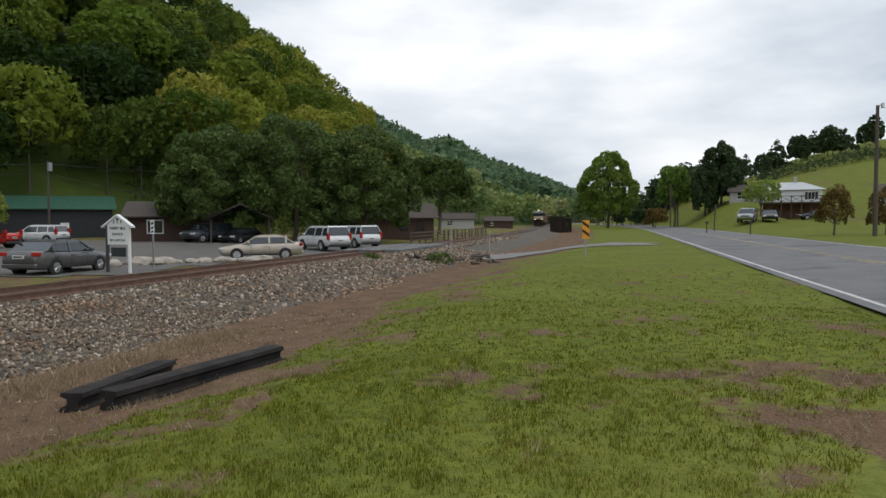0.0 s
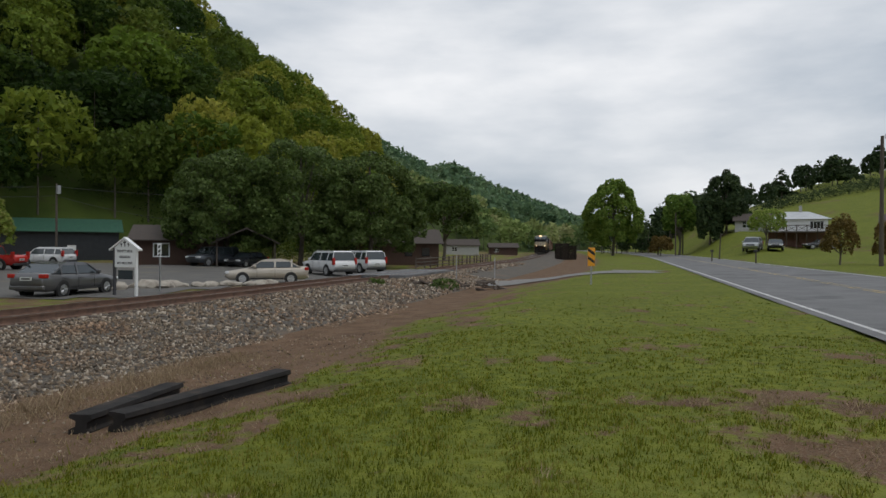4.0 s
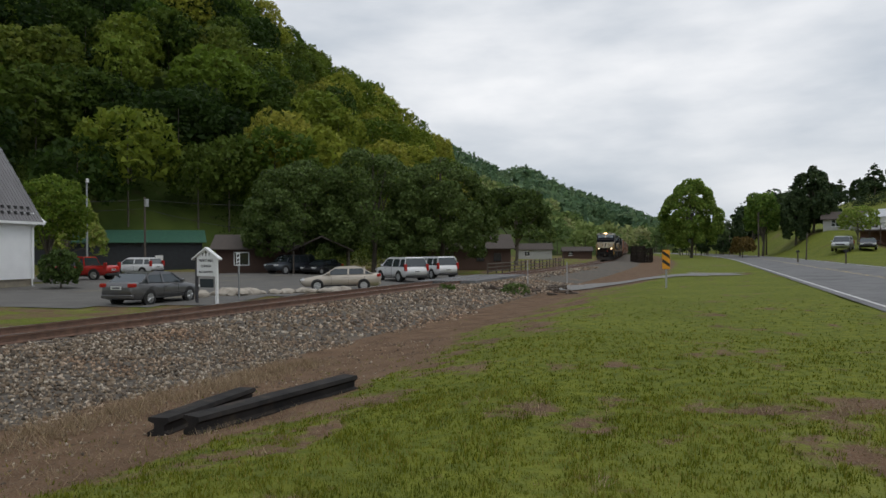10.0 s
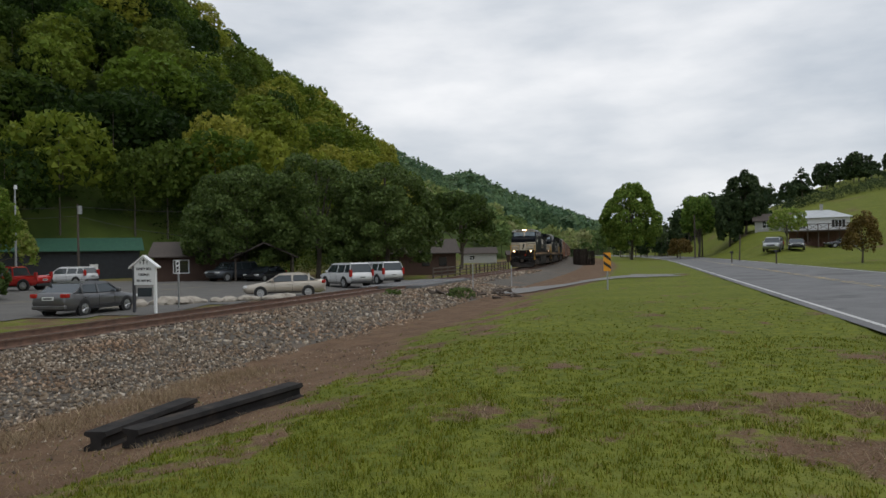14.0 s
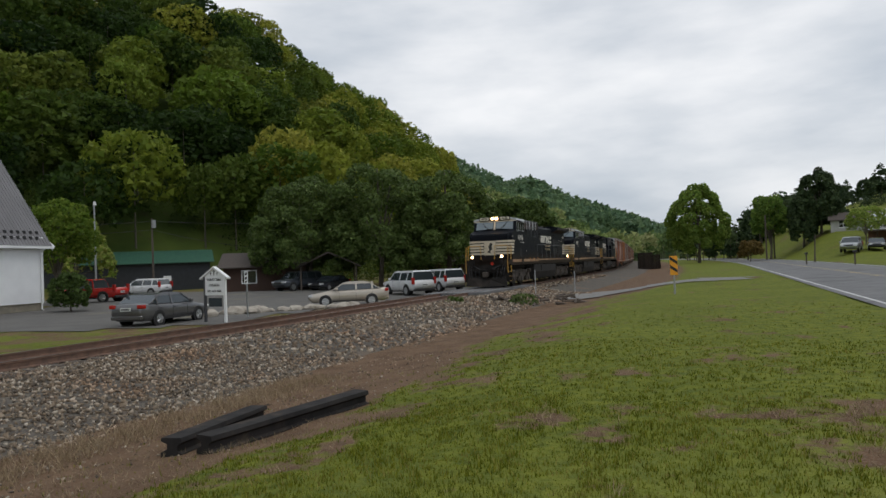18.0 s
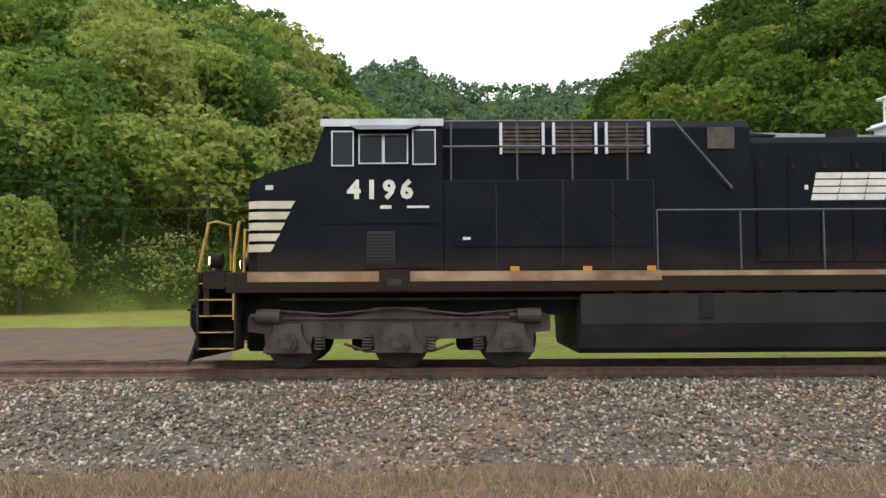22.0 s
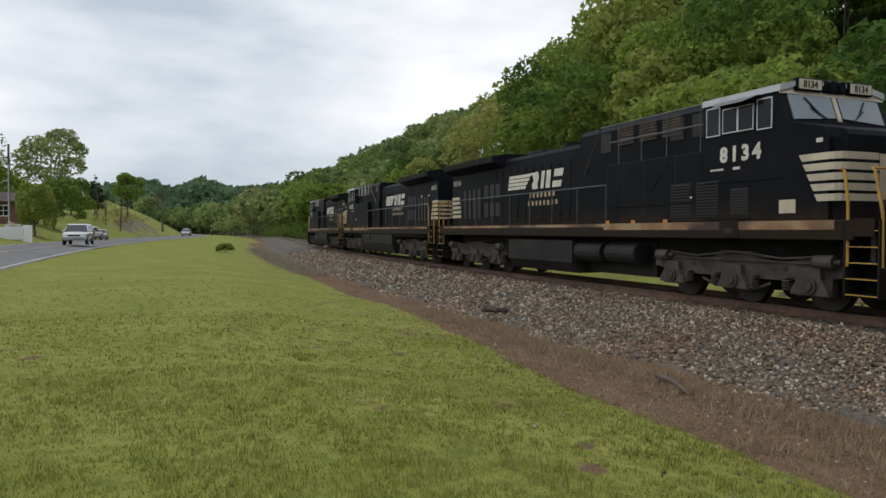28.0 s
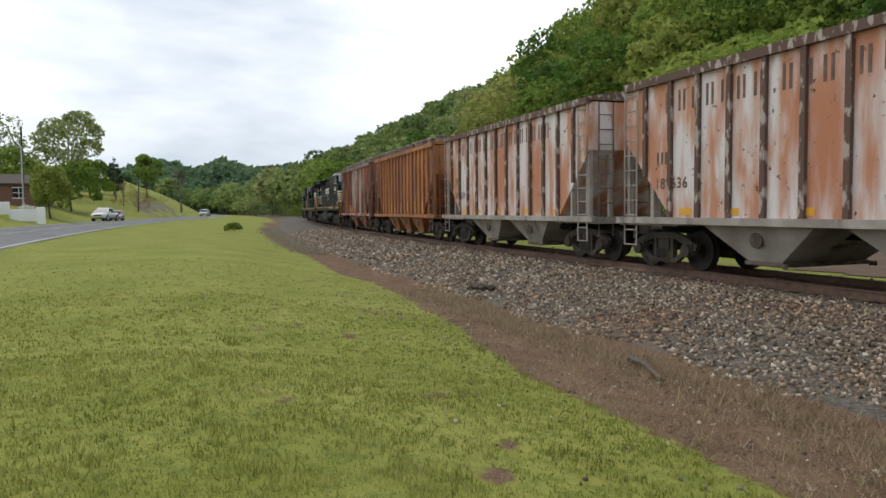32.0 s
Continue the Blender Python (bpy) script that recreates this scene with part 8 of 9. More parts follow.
def pole(name, x, y, h, label, steel=False, lamp=None, arm=None, lean=0.0, box_at=None, r=0.13, z=None):
    zg = ground_z(x, y) if z is None else z
    e = thing(name, pose(x, y, zg, lean, lean * 0.5, 0), label, "pole")
    bm = bmesh.new()
    tube(bm, [(0, 0, -0.3), (0, 0, h)], r, 10, r * 0.7)
    part("shaft", bm, STEELP if steel else POLEW, e)
    if lamp:
        bm = bmesh.new()
        tube(bm, [(0, 0, h - 0.15), (lamp[0] * 0.6, lamp[1] * 0.6, h + 0.1), (lamp[0], lamp[1], h + 0.05)], 0.035, 6)
        part("lamp_arm", bm, STEELP, e)
        bm = bmesh.new()
        tube(bm, [(lamp[0], lamp[1], h - 0.15), (lamp[0], lamp[1], h + 0.2)], 0.16, 12, 0.10)
        part("lamp_head", bm, LAMPC, e, "pale lamp head")
    if arm:
        part("crossarm", bx(-arm, arm, -0.06, 0.06, h - 0.5, h - 0.38), POLEW, e)
        for k in (-0.9, -0.3, 0.3, 0.9):
            bm = bmesh.new()
            tube(bm, [(k * arm, 0, h - 0.38), (k * arm, 0, h - 0.2)], 0.05, 8)
            part("insulator", bm, LAMPC, e)
    if box_at:
        bm = bmesh.new()
        tube(bm, [(0.25, -0.1, box_at), (0.25, -0.1, box_at + 0.8)], 0.22, 12)
        part("transformer", bm, STEELP, e)
    return e


pole("lamp_post", -38.2, 58.8, 8.5, "tall galvanised lamp post with a pale head", steel=True, lamp=(0.25, -0.3), r=0.10)
pole("utility_pole", -38.8, 69.6, 7.9, "weathered wooden utility pole with a transformer", box_at=6.9)


def wire(points, label, r=0.012, sag=0.5):
    bm = bmesh.new()
    for p, q in zip(points, points[1:]):
        p, q = Vector(p), Vector(q)
        tube(bm, [p.lerp(q, k / 10) - Vector((0, 0, sag * 4 * (k / 10) * (1 - k / 10))) for k in range(11)], r, 4)
    ob = part("overhead_wire", bm, PLASTIC)
    tagged(ob, label, "cable", "overhead wires")


wire([(-62, 58, 7.6), (-38.8, 69.6, 7.3), (-16, 84, 7.6)], "thin black overhead cable between wooden poles", 0.018)
wire([(-60, 60, 6.6), (-38.8, 69.6, 6.4), (-22, 70, 3.6)], "thin black overhead cable between wooden poles", 0.018)
for dz in (0, 0.7, 1.5):
    wire([(-50, -34, 8.2 + dz), (-47, 0, 6.6 + dz), (-58, 42, 7.6 + dz)], "thin black overhead cable along the foot of the hill", 0.016, 0.8)


def fence():
    e = thing("rail_fence", pose(0, 0, 0), "weathered brown post-and-rail fence beside the track", "fence")
    pts = [(-9.3, 66 + k * 2.6) for k in range(18)]
    pts = [(track_x(y) - 5.5 + 0.1 * (k % 2), y) for k, (x, y) in enumerate(pts)]
    for (x, y) in pts:
        z = ground_z(x, y)
        part("post", bx(x - 0.07, x + 0.07, y - 0.07, y + 0.07, z - 0.1, z + 1.25), POLEW, e)
    for (x0, y0), (x1, y1) in zip(pts, pts[1:]):
        for h in (0.4, 0.75, 1.1):
            bm = bmesh.new()
            tube(bm, [(x0, y0, ground_z(x0, y0) + h), (x1, y1, ground_z(x1, y1) + h)], 0.055, 5)
            part("rail", bm, POLEW, e)


fence()


def picnic_shelter():
    e = thing("picnic_shelter", pose(-45.6, 17.4, ground_z(-45.6, 17.4), 0, 0, 68), "open picnic shelter with a low metal roof", "shelter")
    for x in (-3.6, -1.2, 1.2, 3.6):
        for y in (-1.9, 1.9):
            part("post", bx(x - 0.05, x + 0.05, y - 0.05, y + 0.05, 0, 2.2), TRIMW, e)
    bm = bmesh.new()
    prism(bm, [(-2.5, 2.1), (0, 2.9), (2.5, 2.1), (2.5, 2.02), (0, 2.8), (-2.5, 2.02)], -4.2, 4.2, "x")
    part("roof", bm, ROOFM, e)
    part("fascia", bx(-4.2, 4.2, -2.48, -2.42, 1.8, 2.08), P_DARK, e)
    for x in (-2.2, 0.6, 2.6):
        t = thing("picnic_table", pose(-45.6 + x * 0.37, 17.4 + x * 0.93, ground_z(-45.6, 17.4), 0, 0, 68), "dark wooden picnic table under the shelter", "table", "picnic tables")
        part("tabletop", bx(-0.8, 0.8, -0.35, 0.35, 0.70, 0.75), POLEW, t)
        for s in (1, -1):
            part("bench", bx(-0.8, 0.8, s * 0.6 - 0.12, s * 0.6 + 0.12, 0.42, 0.46), POLEW, t)
            part("leg", bx(s * 0.6 - 0.04, s * 0.6 + 0.04, -0.65, 0.65, 0, 0.70), POLEW, t)


picnic_shelter()


def traffic_cone():
    x, y = -37.2, 8.0
    e = thing("traffic_cone", pose(x, y, ground_z(x, y)), "bright orange traffic cone on the lawn", "traffic cone")
    bm = bmesh.new()
    tube(bm, [(0, 0, 0.04), (0, 0, 0.78)], 0.19, 14, 0.04)
    part("cone", bm, CONE, e)
    part("base", bx(-0.24, 0.24, -0.24, 0.24, 0, 0.05), CONE, e)


traffic_cone()


def bench(x, y, rz, label):
    e = thing("garden_bench", pose(x, y, ground_z(x, y), 0, 0, rz), label, "bench", "benches on the lawn")
    for k in range(4):
        part("slat", bx(-0.75, 0.75, -0.25 + k * 0.13, -0.15 + k * 0.13, 0.42, 0.45), BROWNW, e)
    for k in range(4):
        part("back_slat", bx(-0.75, 0.75, 0.27, 0.30, 0.52 + k * 0.11, 0.60 + k * 0.11), BROWNW, e)
    for s in (1, -1):
        part("end_frame", bx(s * 0.75 - 0.03, s * 0.75 + 0.03, -0.3, 0.32, 0, 0.95), BROWNW, e)


bench(-42.9, 9.9, 75, "brown slatted garden bench on the lawn")
bench(-42.6, 11.1, 72, "brown slatted garden bench near a young tree")

# ---- single trees ----
shade_spots = []
rngs = random.Random(71)
for k in range(70):
    x, y = rngs.uniform(-35, -6), rngs.uniform(77, 90)
    shade_spots.append((x, y, ground_z(x, y)))
for k in range(34):
    x, y = rngs.uniform(-66, -36), rngs.uniform(93, 106)
    shade_spots.append((x, y, ground_z(x, y)))
woods("undergrowth", shade_spots, LEAF_HILL_SHADE, 420, 0.26, "dark undergrowth behind the maples and the shed", 72, hrange=(3.0, 6.5), kind_mix=("broad",), category="undergrowth")
tree("maple_tree", -21.8, 69.0, 12.2, "dome", LEAF_DARK, 30000, 0.15, "dense dark green maple with a broad round crown", 101, 0.95, (0.1, 0.9))
tree("maple_tree", -14.8, 70.5, 13.6, "dome", LEAF_DARK, 26000, 0.15, "tall dense dark green maple beside the car park", 102, 0.92, (0.1, 0.9))
tree("maple_tree", -8.0, 71.5, 12.9, "dome", LEAF_DARK, 28000, 0.15, "dense dark green maple overhanging the parked cars", 103, 0.85, (0.15, 1.0))
tree("maple_tree", -0.6, 112.0, 13.4, "round", LEAF_DARK, 8500, 0.24, "single dark maple standing beside the track", 104, 1.15, (0.0, 0.7))
tree("young_tree", -4.3, 88.0, 7.0, "low", LEAF_RED, 1800, 0.2, "small tree with bronze spring leaves", 105, 0.5, (0.1, 0.9))
tree("green_tree", -33.5, 47.0, 8.2, "crown", LEAF_WEST, 7000, 0.13, "dense green tree beside the church", 106, 0.95, (0.2, 0.8))
tree("green_tree", -48, 70, 9.0, "low", LEAF_SPRING, 3200, 0.2, "fresh green tree behind the church", 107, 0.7, (0.3, 1.0))
tree("shrub", -27.0, 39.0, 2.7, "dome", LEAF_DARK, 5000, 0.08, "full dark evergreen shrub at the church corner", 108, 0.8, (0.0, 0.5), "shrub")
tree("shade_tree", -43.3, 12.4, 11.2, "oval", LEAF_SPRING, 13000, 0.15, "young shade tree in fresh yellow-green leaf on the lawn", 109, 1.1, (0.6, 1.0))
tree("shade_tree", -44.4, 7.0, 9.8, "oval", LEAF_SPRING, 10000, 0.15, "young shade tree with thin olive spring leaves", 110, 1.1, (0.35, 0.9))
tree("shade_tree", -50.0, 20.4, 9.4, "oval", LEAF_SPRING, 9000, 0.16, "young shade tree beside the picnic shelter", 111, 1.0, (0.4, 1.0))
tree("shade_tree", -45.5, 2.7, 6.6, "round", LEAF_SPRING, 4500, 0.17, "slim young tree on the edge of the lawn", 112, 0.8, (0.4, 1.0))
tree("shade_tree", -52.5, -15.5, 8.0, "low", LEAF_SPRING, 6500, 0.15, "round tree in pale olive spring leaf", 113, 0.62, (0.4, 0.9))
tree("bush", -50.0, -25.0, 5.0, "low", LEAF_SPRING, 3000, 0.14, "bright yellow-green bush at the field's edge", 114, 0.7, (0.6, 1.0), "bush")
tree("bush", -49, -66, 8.5, "dome", LEAF_SPRING, 9000, 0.2, "dark green bushy tree beside the track", 115, 0.8, (0.1, 0.6), "bush")
tree("bush", -45, -58, 7.0, "dome", LEAF_SPRING, 8000, 0.18, "full green bush beside the track", 116, 0.8, (0.2, 0.7), "bush")
tree("field_tree", -76.5, -147.0, 14.5, "dome", LEAF_SPRING, 9000, 0.3, "large round green tree beyond the bend of the track", 117, 0.9, (0.1, 0.55))
tree("field_tree", -73.0, -131.0, 11.0, "dome", LEAF_SPRING, 7000, 0.28, "round fresh green tree beyond the track", 118, 0.9, (0.2, 0.7))
tree("field_tree", -64.0, -106.0, 9.5, "dome", LEAF_SPRING, 8000, 0.24, "full bright green tree at the foot of the hill", 119, 0.95, (0.3, 0.8))
tree("field_tree", -56.5, -87.0, 9.0, "dome", LEAF_SPRING, 8000, 0.22, "full green tree beside the field", 120, 0.95, (0.2, 0.7))
hedge_row = []
rngb = random.Random(77)
for k in range(64):
    az = 137.5 + 16.5 * k / 63 + rngb.uniform(-0.3, 0.3)
    r = 88 + 4.6 * (az - 137.5) + rngb.uniform(-5, 6)
    x, y = -r * math.sin(radians(az)), r * math.cos(radians(az))
    if x < track_x(y) - 9:
        hedge_row.append((x, y, ground_z(x, y)))
woods("field_bushes", hedge_row, LEAF_SPRING, 800, 0.30, "row of fresh green bushes beyond the track", 78, hrange=(4.0, 7.5), kind_mix=("dome", "broad"), category="bushes")
# east of the road
tree("roadside_tree", 35.0, 150.0, 17.6, "dome", LEAF_SPRING, 20000, 0.24, "large pale green roadside tree", 121, 0.68, (0.1, 0.6))
tree("roadside_tree", 44.0, 148.0, 9.0, "pine", LEAF_PINE, 2200, 0.30, "slender dark conifer by the road", 122, 1.2, (0, 0.8))
tree("roadside_tree", 45.2, 138.0, 12.5, "crown", LEAF_SPRING, 3200, 0.30, "thin round-topped green tree on the slope", 123, 0.75, (0.0, 0.4))
tree("pine_tree", 48.5, 131.0, 10.6, "dome", LEAF_PINE, 7000, 0.24, "dark green pine on the slope", 124, 0.45, (0, 0.9))
tree("pine_tree", 51.5, 131.0, 12.8, "dome", LEAF_PINE, 9000, 0.24, "broad dark green pine on the slope", 125, 0.52, (0, 0.9))
tree("pine_tree", 53.5, 136.0, 9.4, "pine", LEAF_PINE, 3600, 0.26, "dark pine beside the grey house", 126, 1.5, (0, 0.9))
tree("bush", 38.5, 128.0, 4.2, "low", LEAF_RED, 1800, 0.2, "rounded bronze-green bush by the road", 127, 0.8, (0.1, 0.6), "bush")
tree("ornamental_tree", 43.6, 97.0, 5.2, "crown", LEAF_SPRING, 3000, 0.12, "small fresh green ornamental tree before the white house", 128, 1.25, (0.2, 0.8))
tree("ornamental_tree", 31.0, 56.0, 4.2, "low", LEAF_RED, 2600, 0.10, "bronze-leaved shrub tree on the verge", 129, 0.5, (0.2, 0.9))
tree("ornamental_tree", 34.5, 55.0, 4.2, "low", LEAF_RED, 2600, 0.10, "bronze-leaved shrub tree with thin twigs", 130, 0.5, (0.2, 0.9))
rngc = random.Random(17)
for k in range(13):
    az = -22.6 - k * 0.72 + rngc.uniform(-0.3, 0.3)
    r = 300 + rngc.uniform(-12, 18)
    x, y = -r * math.sin(radians(az)), r * math.cos(radians(az))
    tree("cedar_tree", x, y, rngc.uniform(7, 12), ("dome", "pine", "dome")[k % 3], LEAF_PINE, 1000, 0.5, "dark cedar on the grassy crest", 140 + k, rngc.uniform(0.5, 0.75) if k % 3 != 1 else 2.0, (0, 0.8))
hedge = []
for k in range(46):
    az, r = -24 - k * 0.2, 235 + rngc.uniform(-8, 8)
    x, y = -r * math.sin(radians(az)), r * math.cos(radians(az))
    hedge.append((x, y, ground_z(x, y)))
woods("hedgerow", hedge, LEAF_PINE, 420, 0.45, "dark hedgerow across the meadow", 151, hrange=(2.4, 4.4), kind_mix=("broad",), category="hedge")
eastw = []
for k in range(60):
    az, r = -12.2 - rngc.random() * 10, rngc.uniform(190, 270)
    x, y = -r * math.sin(radians(az)), r * math.cos(radians(az))
    eastw.append((x, y, ground_z(x, y)))
woods("roadside_woods", eastw, LEAF_PINE, 240, 0.7, "dark mixed trees behind the roadside", 152, hrange=(8, 12), kind_mix=("round", "pine"))
# south-east bank
LEAF_BLOSSOM = leaf_mat("white_blossom", [(0.30, 0.33, 0.20), (0.75, 0.74, 0.70)], 0.3)
tree("roadside_tree", -21.4, -148.5, 16.8, "round", LEAF_PALE_HAZE, 4200, 0.26, "tall roadside tree in thin pale leaf", 161, 1.1, (0.5, 1.0), trunk=0.014)
tree("roadside_tree", -7.9, -129.8, 14.0, "round", LEAF_PALE_HAZE, 2200, 0.2, "tall grey tree hardly in leaf", 162, 1.1, (0.2, 0.7))
tree("roadside_tree", -12.2, -94.2, 6.7, "low", LEAF_SPRING, 6500, 0.15, "round fresh green tree beside the white wall", 163, 0.58, (0.4, 0.9))
tree("roadside_tree", -35.0, -181.6, 9.4, "pine", LEAF_PINE, 1800, 0.25, "dark conifer beside the white house", 164, 1.2, (0, 0.6))
tree("roadside_tree", -10.8, -119.5, 8.6, "low", LEAF_SPRING, 5000, 0.2, "full green tree behind the brick house", 165, 0.75, (0.2, 0.6))
tree("roadside_tree", -18.0, -121.5, 8.2, "low", LEAF_SPRING, 5000, 0.2, "dense green tree on the bank", 166, 0.8, (0.1, 0.5))
tree("roadside_tree", -27.0, -163.0, 8.8, "low", LEAF_SPRING, 4500, 0.22, "green tree before the white house", 167, 0.8, (0.1, 0.5))
tree("roadside_tree", -1.0, -118.0, 9.0, "low", LEAF_RED, 4500, 0.2, "bronze and green trees above the brick house", 168, 0.9, (0.2, 0.8))
tree("roadside_tree", -49.5, -214.0, 12.5, "round", LEAF_SPRING, 4500, 0.26, "green tree beyond the bare bank", 169, 1.0, (0.1, 0.6))
tree("flowering_shrub", -9.2, -85.6, 1.9, "low", LEAF_BLOSSOM, 900, 0.07, "white-flowering shrub behind the garden wall", 176, 0.8, (0.2, 1.0), "shrub")
tree("flowering_shrub", -4.0, -82.0, 2.0, "low", LEAF_BLOSSOM, 900, 0.07, "white-flowering shrub beside the garden wall", 177, 0.8, (0.2, 1.0), "shrub")
bare_tree(-53.2, -192.8, 15.4, 5, "tall bare tree with a wide fan of twigs")
bare_tree(-30.4, -147.2, 6.2, 6, "small reddish bare tree on the bank")
bare_tree(-7.0, -131.5, 13.0, 8, "tall grey bare tree behind the brick house")
BANK = mat("bare_bank", (0.16, 0.115, 0.085), 0.95, color2=(0.10, 0.09, 0.045), scale=0.35, bump=0.5, bump_scale=4, stain=(0.09, 0.11, 0.035), stain_scale=0.12)
sheet("bare_bank", [(-33, -142), (-36, -165), (-42, -186), (-50, -196), (-52, -182), (-44, -160), (-37, -143)], BANK, "bare brown earth bank above the road", "bank", 0.06, 2.0)
sw = []
for k in range(150):
    az, r = 156 + rngc.random() * 6.5, rngc.uniform(230, 360)
    x, y = -r * math.sin(radians(az)), r * math.cos(radians(az))
    if abs(x - road_near_x(y) - 4) > 9 and abs(offset(x, y)) > 8:
        sw.append((x, y, ground_z(x, y)))
woods("valley_trees", sw, LEAF_PALE_HAZE, 220, 0.6, "scattered trees in the valley bottom", 171, hrange=(5, 9), kind_mix=("round", "low"))
scrub = []
for k in range(70):
    az, r = 164.3 + rngc.random() * 5.0, rngc.uniform(128, 215)
    x, y = -r * math.sin(radians(az)), r * math.cos(radians(az))
    if x - road_near_x(y) > ROAD_W + 6:
        scrub.append((x, y, ground_z(x, y)))
woods("bank_scrub", scrub, LEAF_RED, 240, 0.3, "brown and olive scrub on the bare bank", 174, hrange=(1.2, 4.0), kind_mix=("broad",), category="scrub")
tree("weed_clump", -21.5, -58.0, 0.85, "low", LEAF_SPRING, 900, 0.10, "tall green weeds in the verge", 172, 1.5, (0.2, 0.8), "weeds")


# ---- east side houses and roadside things ----
BRICKW = mat("red_brick_far", (0.20, 0.10, 0.075), 0.9, color2=(0.14, 0.075, 0.06), scale=6, bump=0.2)
WHITEROOF = mat("white_metal_roof", (0.48, 0.50, 0.52), 0.45, color2=(0.40, 0.42, 0.44), scale=2)
GREYSIDE = mat("grey_siding", (0.40, 0.40, 0.38), 0.7, color2=(0.34, 0.34, 0.33), scale=3)
SIGNY = mat("sign_orange", (0.80, 0.34, 0.02), 0.4)
TIEPILE = mat("creosote_ties", (0.018, 0.014, 0.012), 0.9, color2=(0.040, 0.031, 0.024), scale=4, bump=0.4, spec=0.2)
RUBBER = mat("black_rubber", (0.018, 0.017, 0.017), 0.8, color2=(0.036, 0.032, 0.030), scale=4, bump=0.3, spec=0.2, stain=(0.07, 0.055, 0.042), stain_scale=3, stain_spread=(0.6, 0.75))


def window_unit(parent, x, y, z, w, h, shutters=False):
    wi = part("window", bx(x - w / 2, x + w / 2, y - 0.02, y + 0.02, z, z + h), DARKGLASS, parent)
    bm = bmesh.new()
    box(bm, x - w / 2 - 0.08, x + w / 2 + 0.08, y - 0.04, y, z - 0.1, z)
    box(bm, x - w / 2 - 0.08, x + w / 2 + 0.08, y - 0.04, y, z + h, z + h + 0.1)
    box(bm, x - 0.03, x + 0.03, y - 0.04, y, z, z + h)
    box(bm, x - w / 2, x + w / 2, y - 0.04, y, z + h / 2 - 0.03, z + h / 2 + 0.03)
    part("frame", bm, TRIMW, wi)
    if shutters:
        for s in (1, -1):
            part("shutter", bx(x + s * (w / 2 + 0.28) - 0.18, x + s * (w / 2 + 0.28) + 0.18, y - 0.05, y, z - 0.05, z + h + 0.05), PLASTIC, wi)


def white_house():
    x, y = 53.0, 107.6
    zg = ground_z(x, y)
    e = thing("house", pose(x, y, zg, 0, 0, -26), "white two-storey house with a hipped metal roof and a deck", "house")
    part("upper_wall", bx(-4.2, 4.2, 0, 6, 2.75, 4.65), TRIMW, e)
    part("lower_wall", bx(-4.0, 4.0, 1.4, 6, -0.3, 2.75), BRICKW, e)
    bm = bmesh.new()
    v0 = [(-4.8, -0.5, 4.62), (4.8, -0.5, 4.62), (4.8, 6.5, 4.62), (-4.8, 6.5, 4.62)]
    v1 = [(-1.6, 3.0, 5.9), (1.6, 3.0, 5.9)]
    vs = [bm.verts.new(p) for p in v0 + v1]
    for f in ((3, 2, 1, 0), (0, 1, 5, 4), (1, 2, 5), (2, 3, 4, 5), (3, 0, 4)):
        bm.faces.new([vs[i] for i in f])
    part("roof", bm, WHITEROOF, e, "white metal hipped roof")
    part("chimney", bx(0.3, 0.75, 2.8, 3.2, 5.5, 6.8), GREYSIDE, e)
    window_unit(e, -2.5, -0.02, 3.2, 0.8, 1.0, True)
    window_unit(e, 2.7, -0.02, 3.2, 0.8, 1.0, True)
    part("door", bx(-0.2, 0.6, -0.05, 0.0, 2.76, 4.45), TRIMW, e)
    d = part("deck", bx(-4.2, 4.2, -1.8, 0, 2.57, 2.75), POLEW, e, "wooden deck")
    for k in range(7):
        px = -4.1 + k * 1.366
        part("deck_post", bx(px - 0.06, px + 0.06, -1.75, -1.63, -0.3, 3.6), POLEW, d)
    part("deck_rail", bx(-4.2, 4.2, -1.75, -1.65, 3.6, 3.7), POLEW, d)
    for k in range(6):
        bm = bmesh.new()
        a = -4.1 + k * 1.366
        tube(bm, [(a, -1.7, 2.8), (a + 1.366, -1.7, 3.6)], 0.03, 4)
        tube(bm, [(a, -1.7, 3.6), (a + 1.366, -1.7, 2.8)], 0.03, 4)
        part("lattice", bm, POLEW, d)


white_house()


def plain_house(name, x, y, rz, w, dep, h, roofh, wallm, roofm, label, wins, base=0.0, zabs=None):
    e = thing(name, pose(x, y, ground_z(x, y) + base if zabs is None else zabs, 0, 0, rz), label, "house")
    part("wall", bx(-w / 2, w / 2, -dep / 2, dep / 2, -2.5, h), wallm, e)
    bm = bmesh.new()
    prism(bm, [(-dep / 2 - 0.4, h - 0.05), (0, h + roofh), (dep / 2 + 0.4, h - 0.05), (dep / 2 + 0.4, h - 0.2), (0, h + roofh - 0.15), (-dep / 2 - 0.4, h - 0.2)], -w / 2 - 0.4, w / 2 + 0.4, "x")
    part("roof", bm, roofm, e)
    bm = bmesh.new()
    for s in (1, -1):
        prism(bm, [(-dep / 2, h - 0.1), (dep / 2, h - 0.1), (0, h + roofh - 0.2)], s * w / 2 - 0.02, s * w / 2 + 0.02, "x")
    part("gable", bm, wallm, e)
    for wx, wz, ww, wh in wins:
        window_unit(e, wx, -dep / 2 - 0.02, wz, ww, wh)
    return e


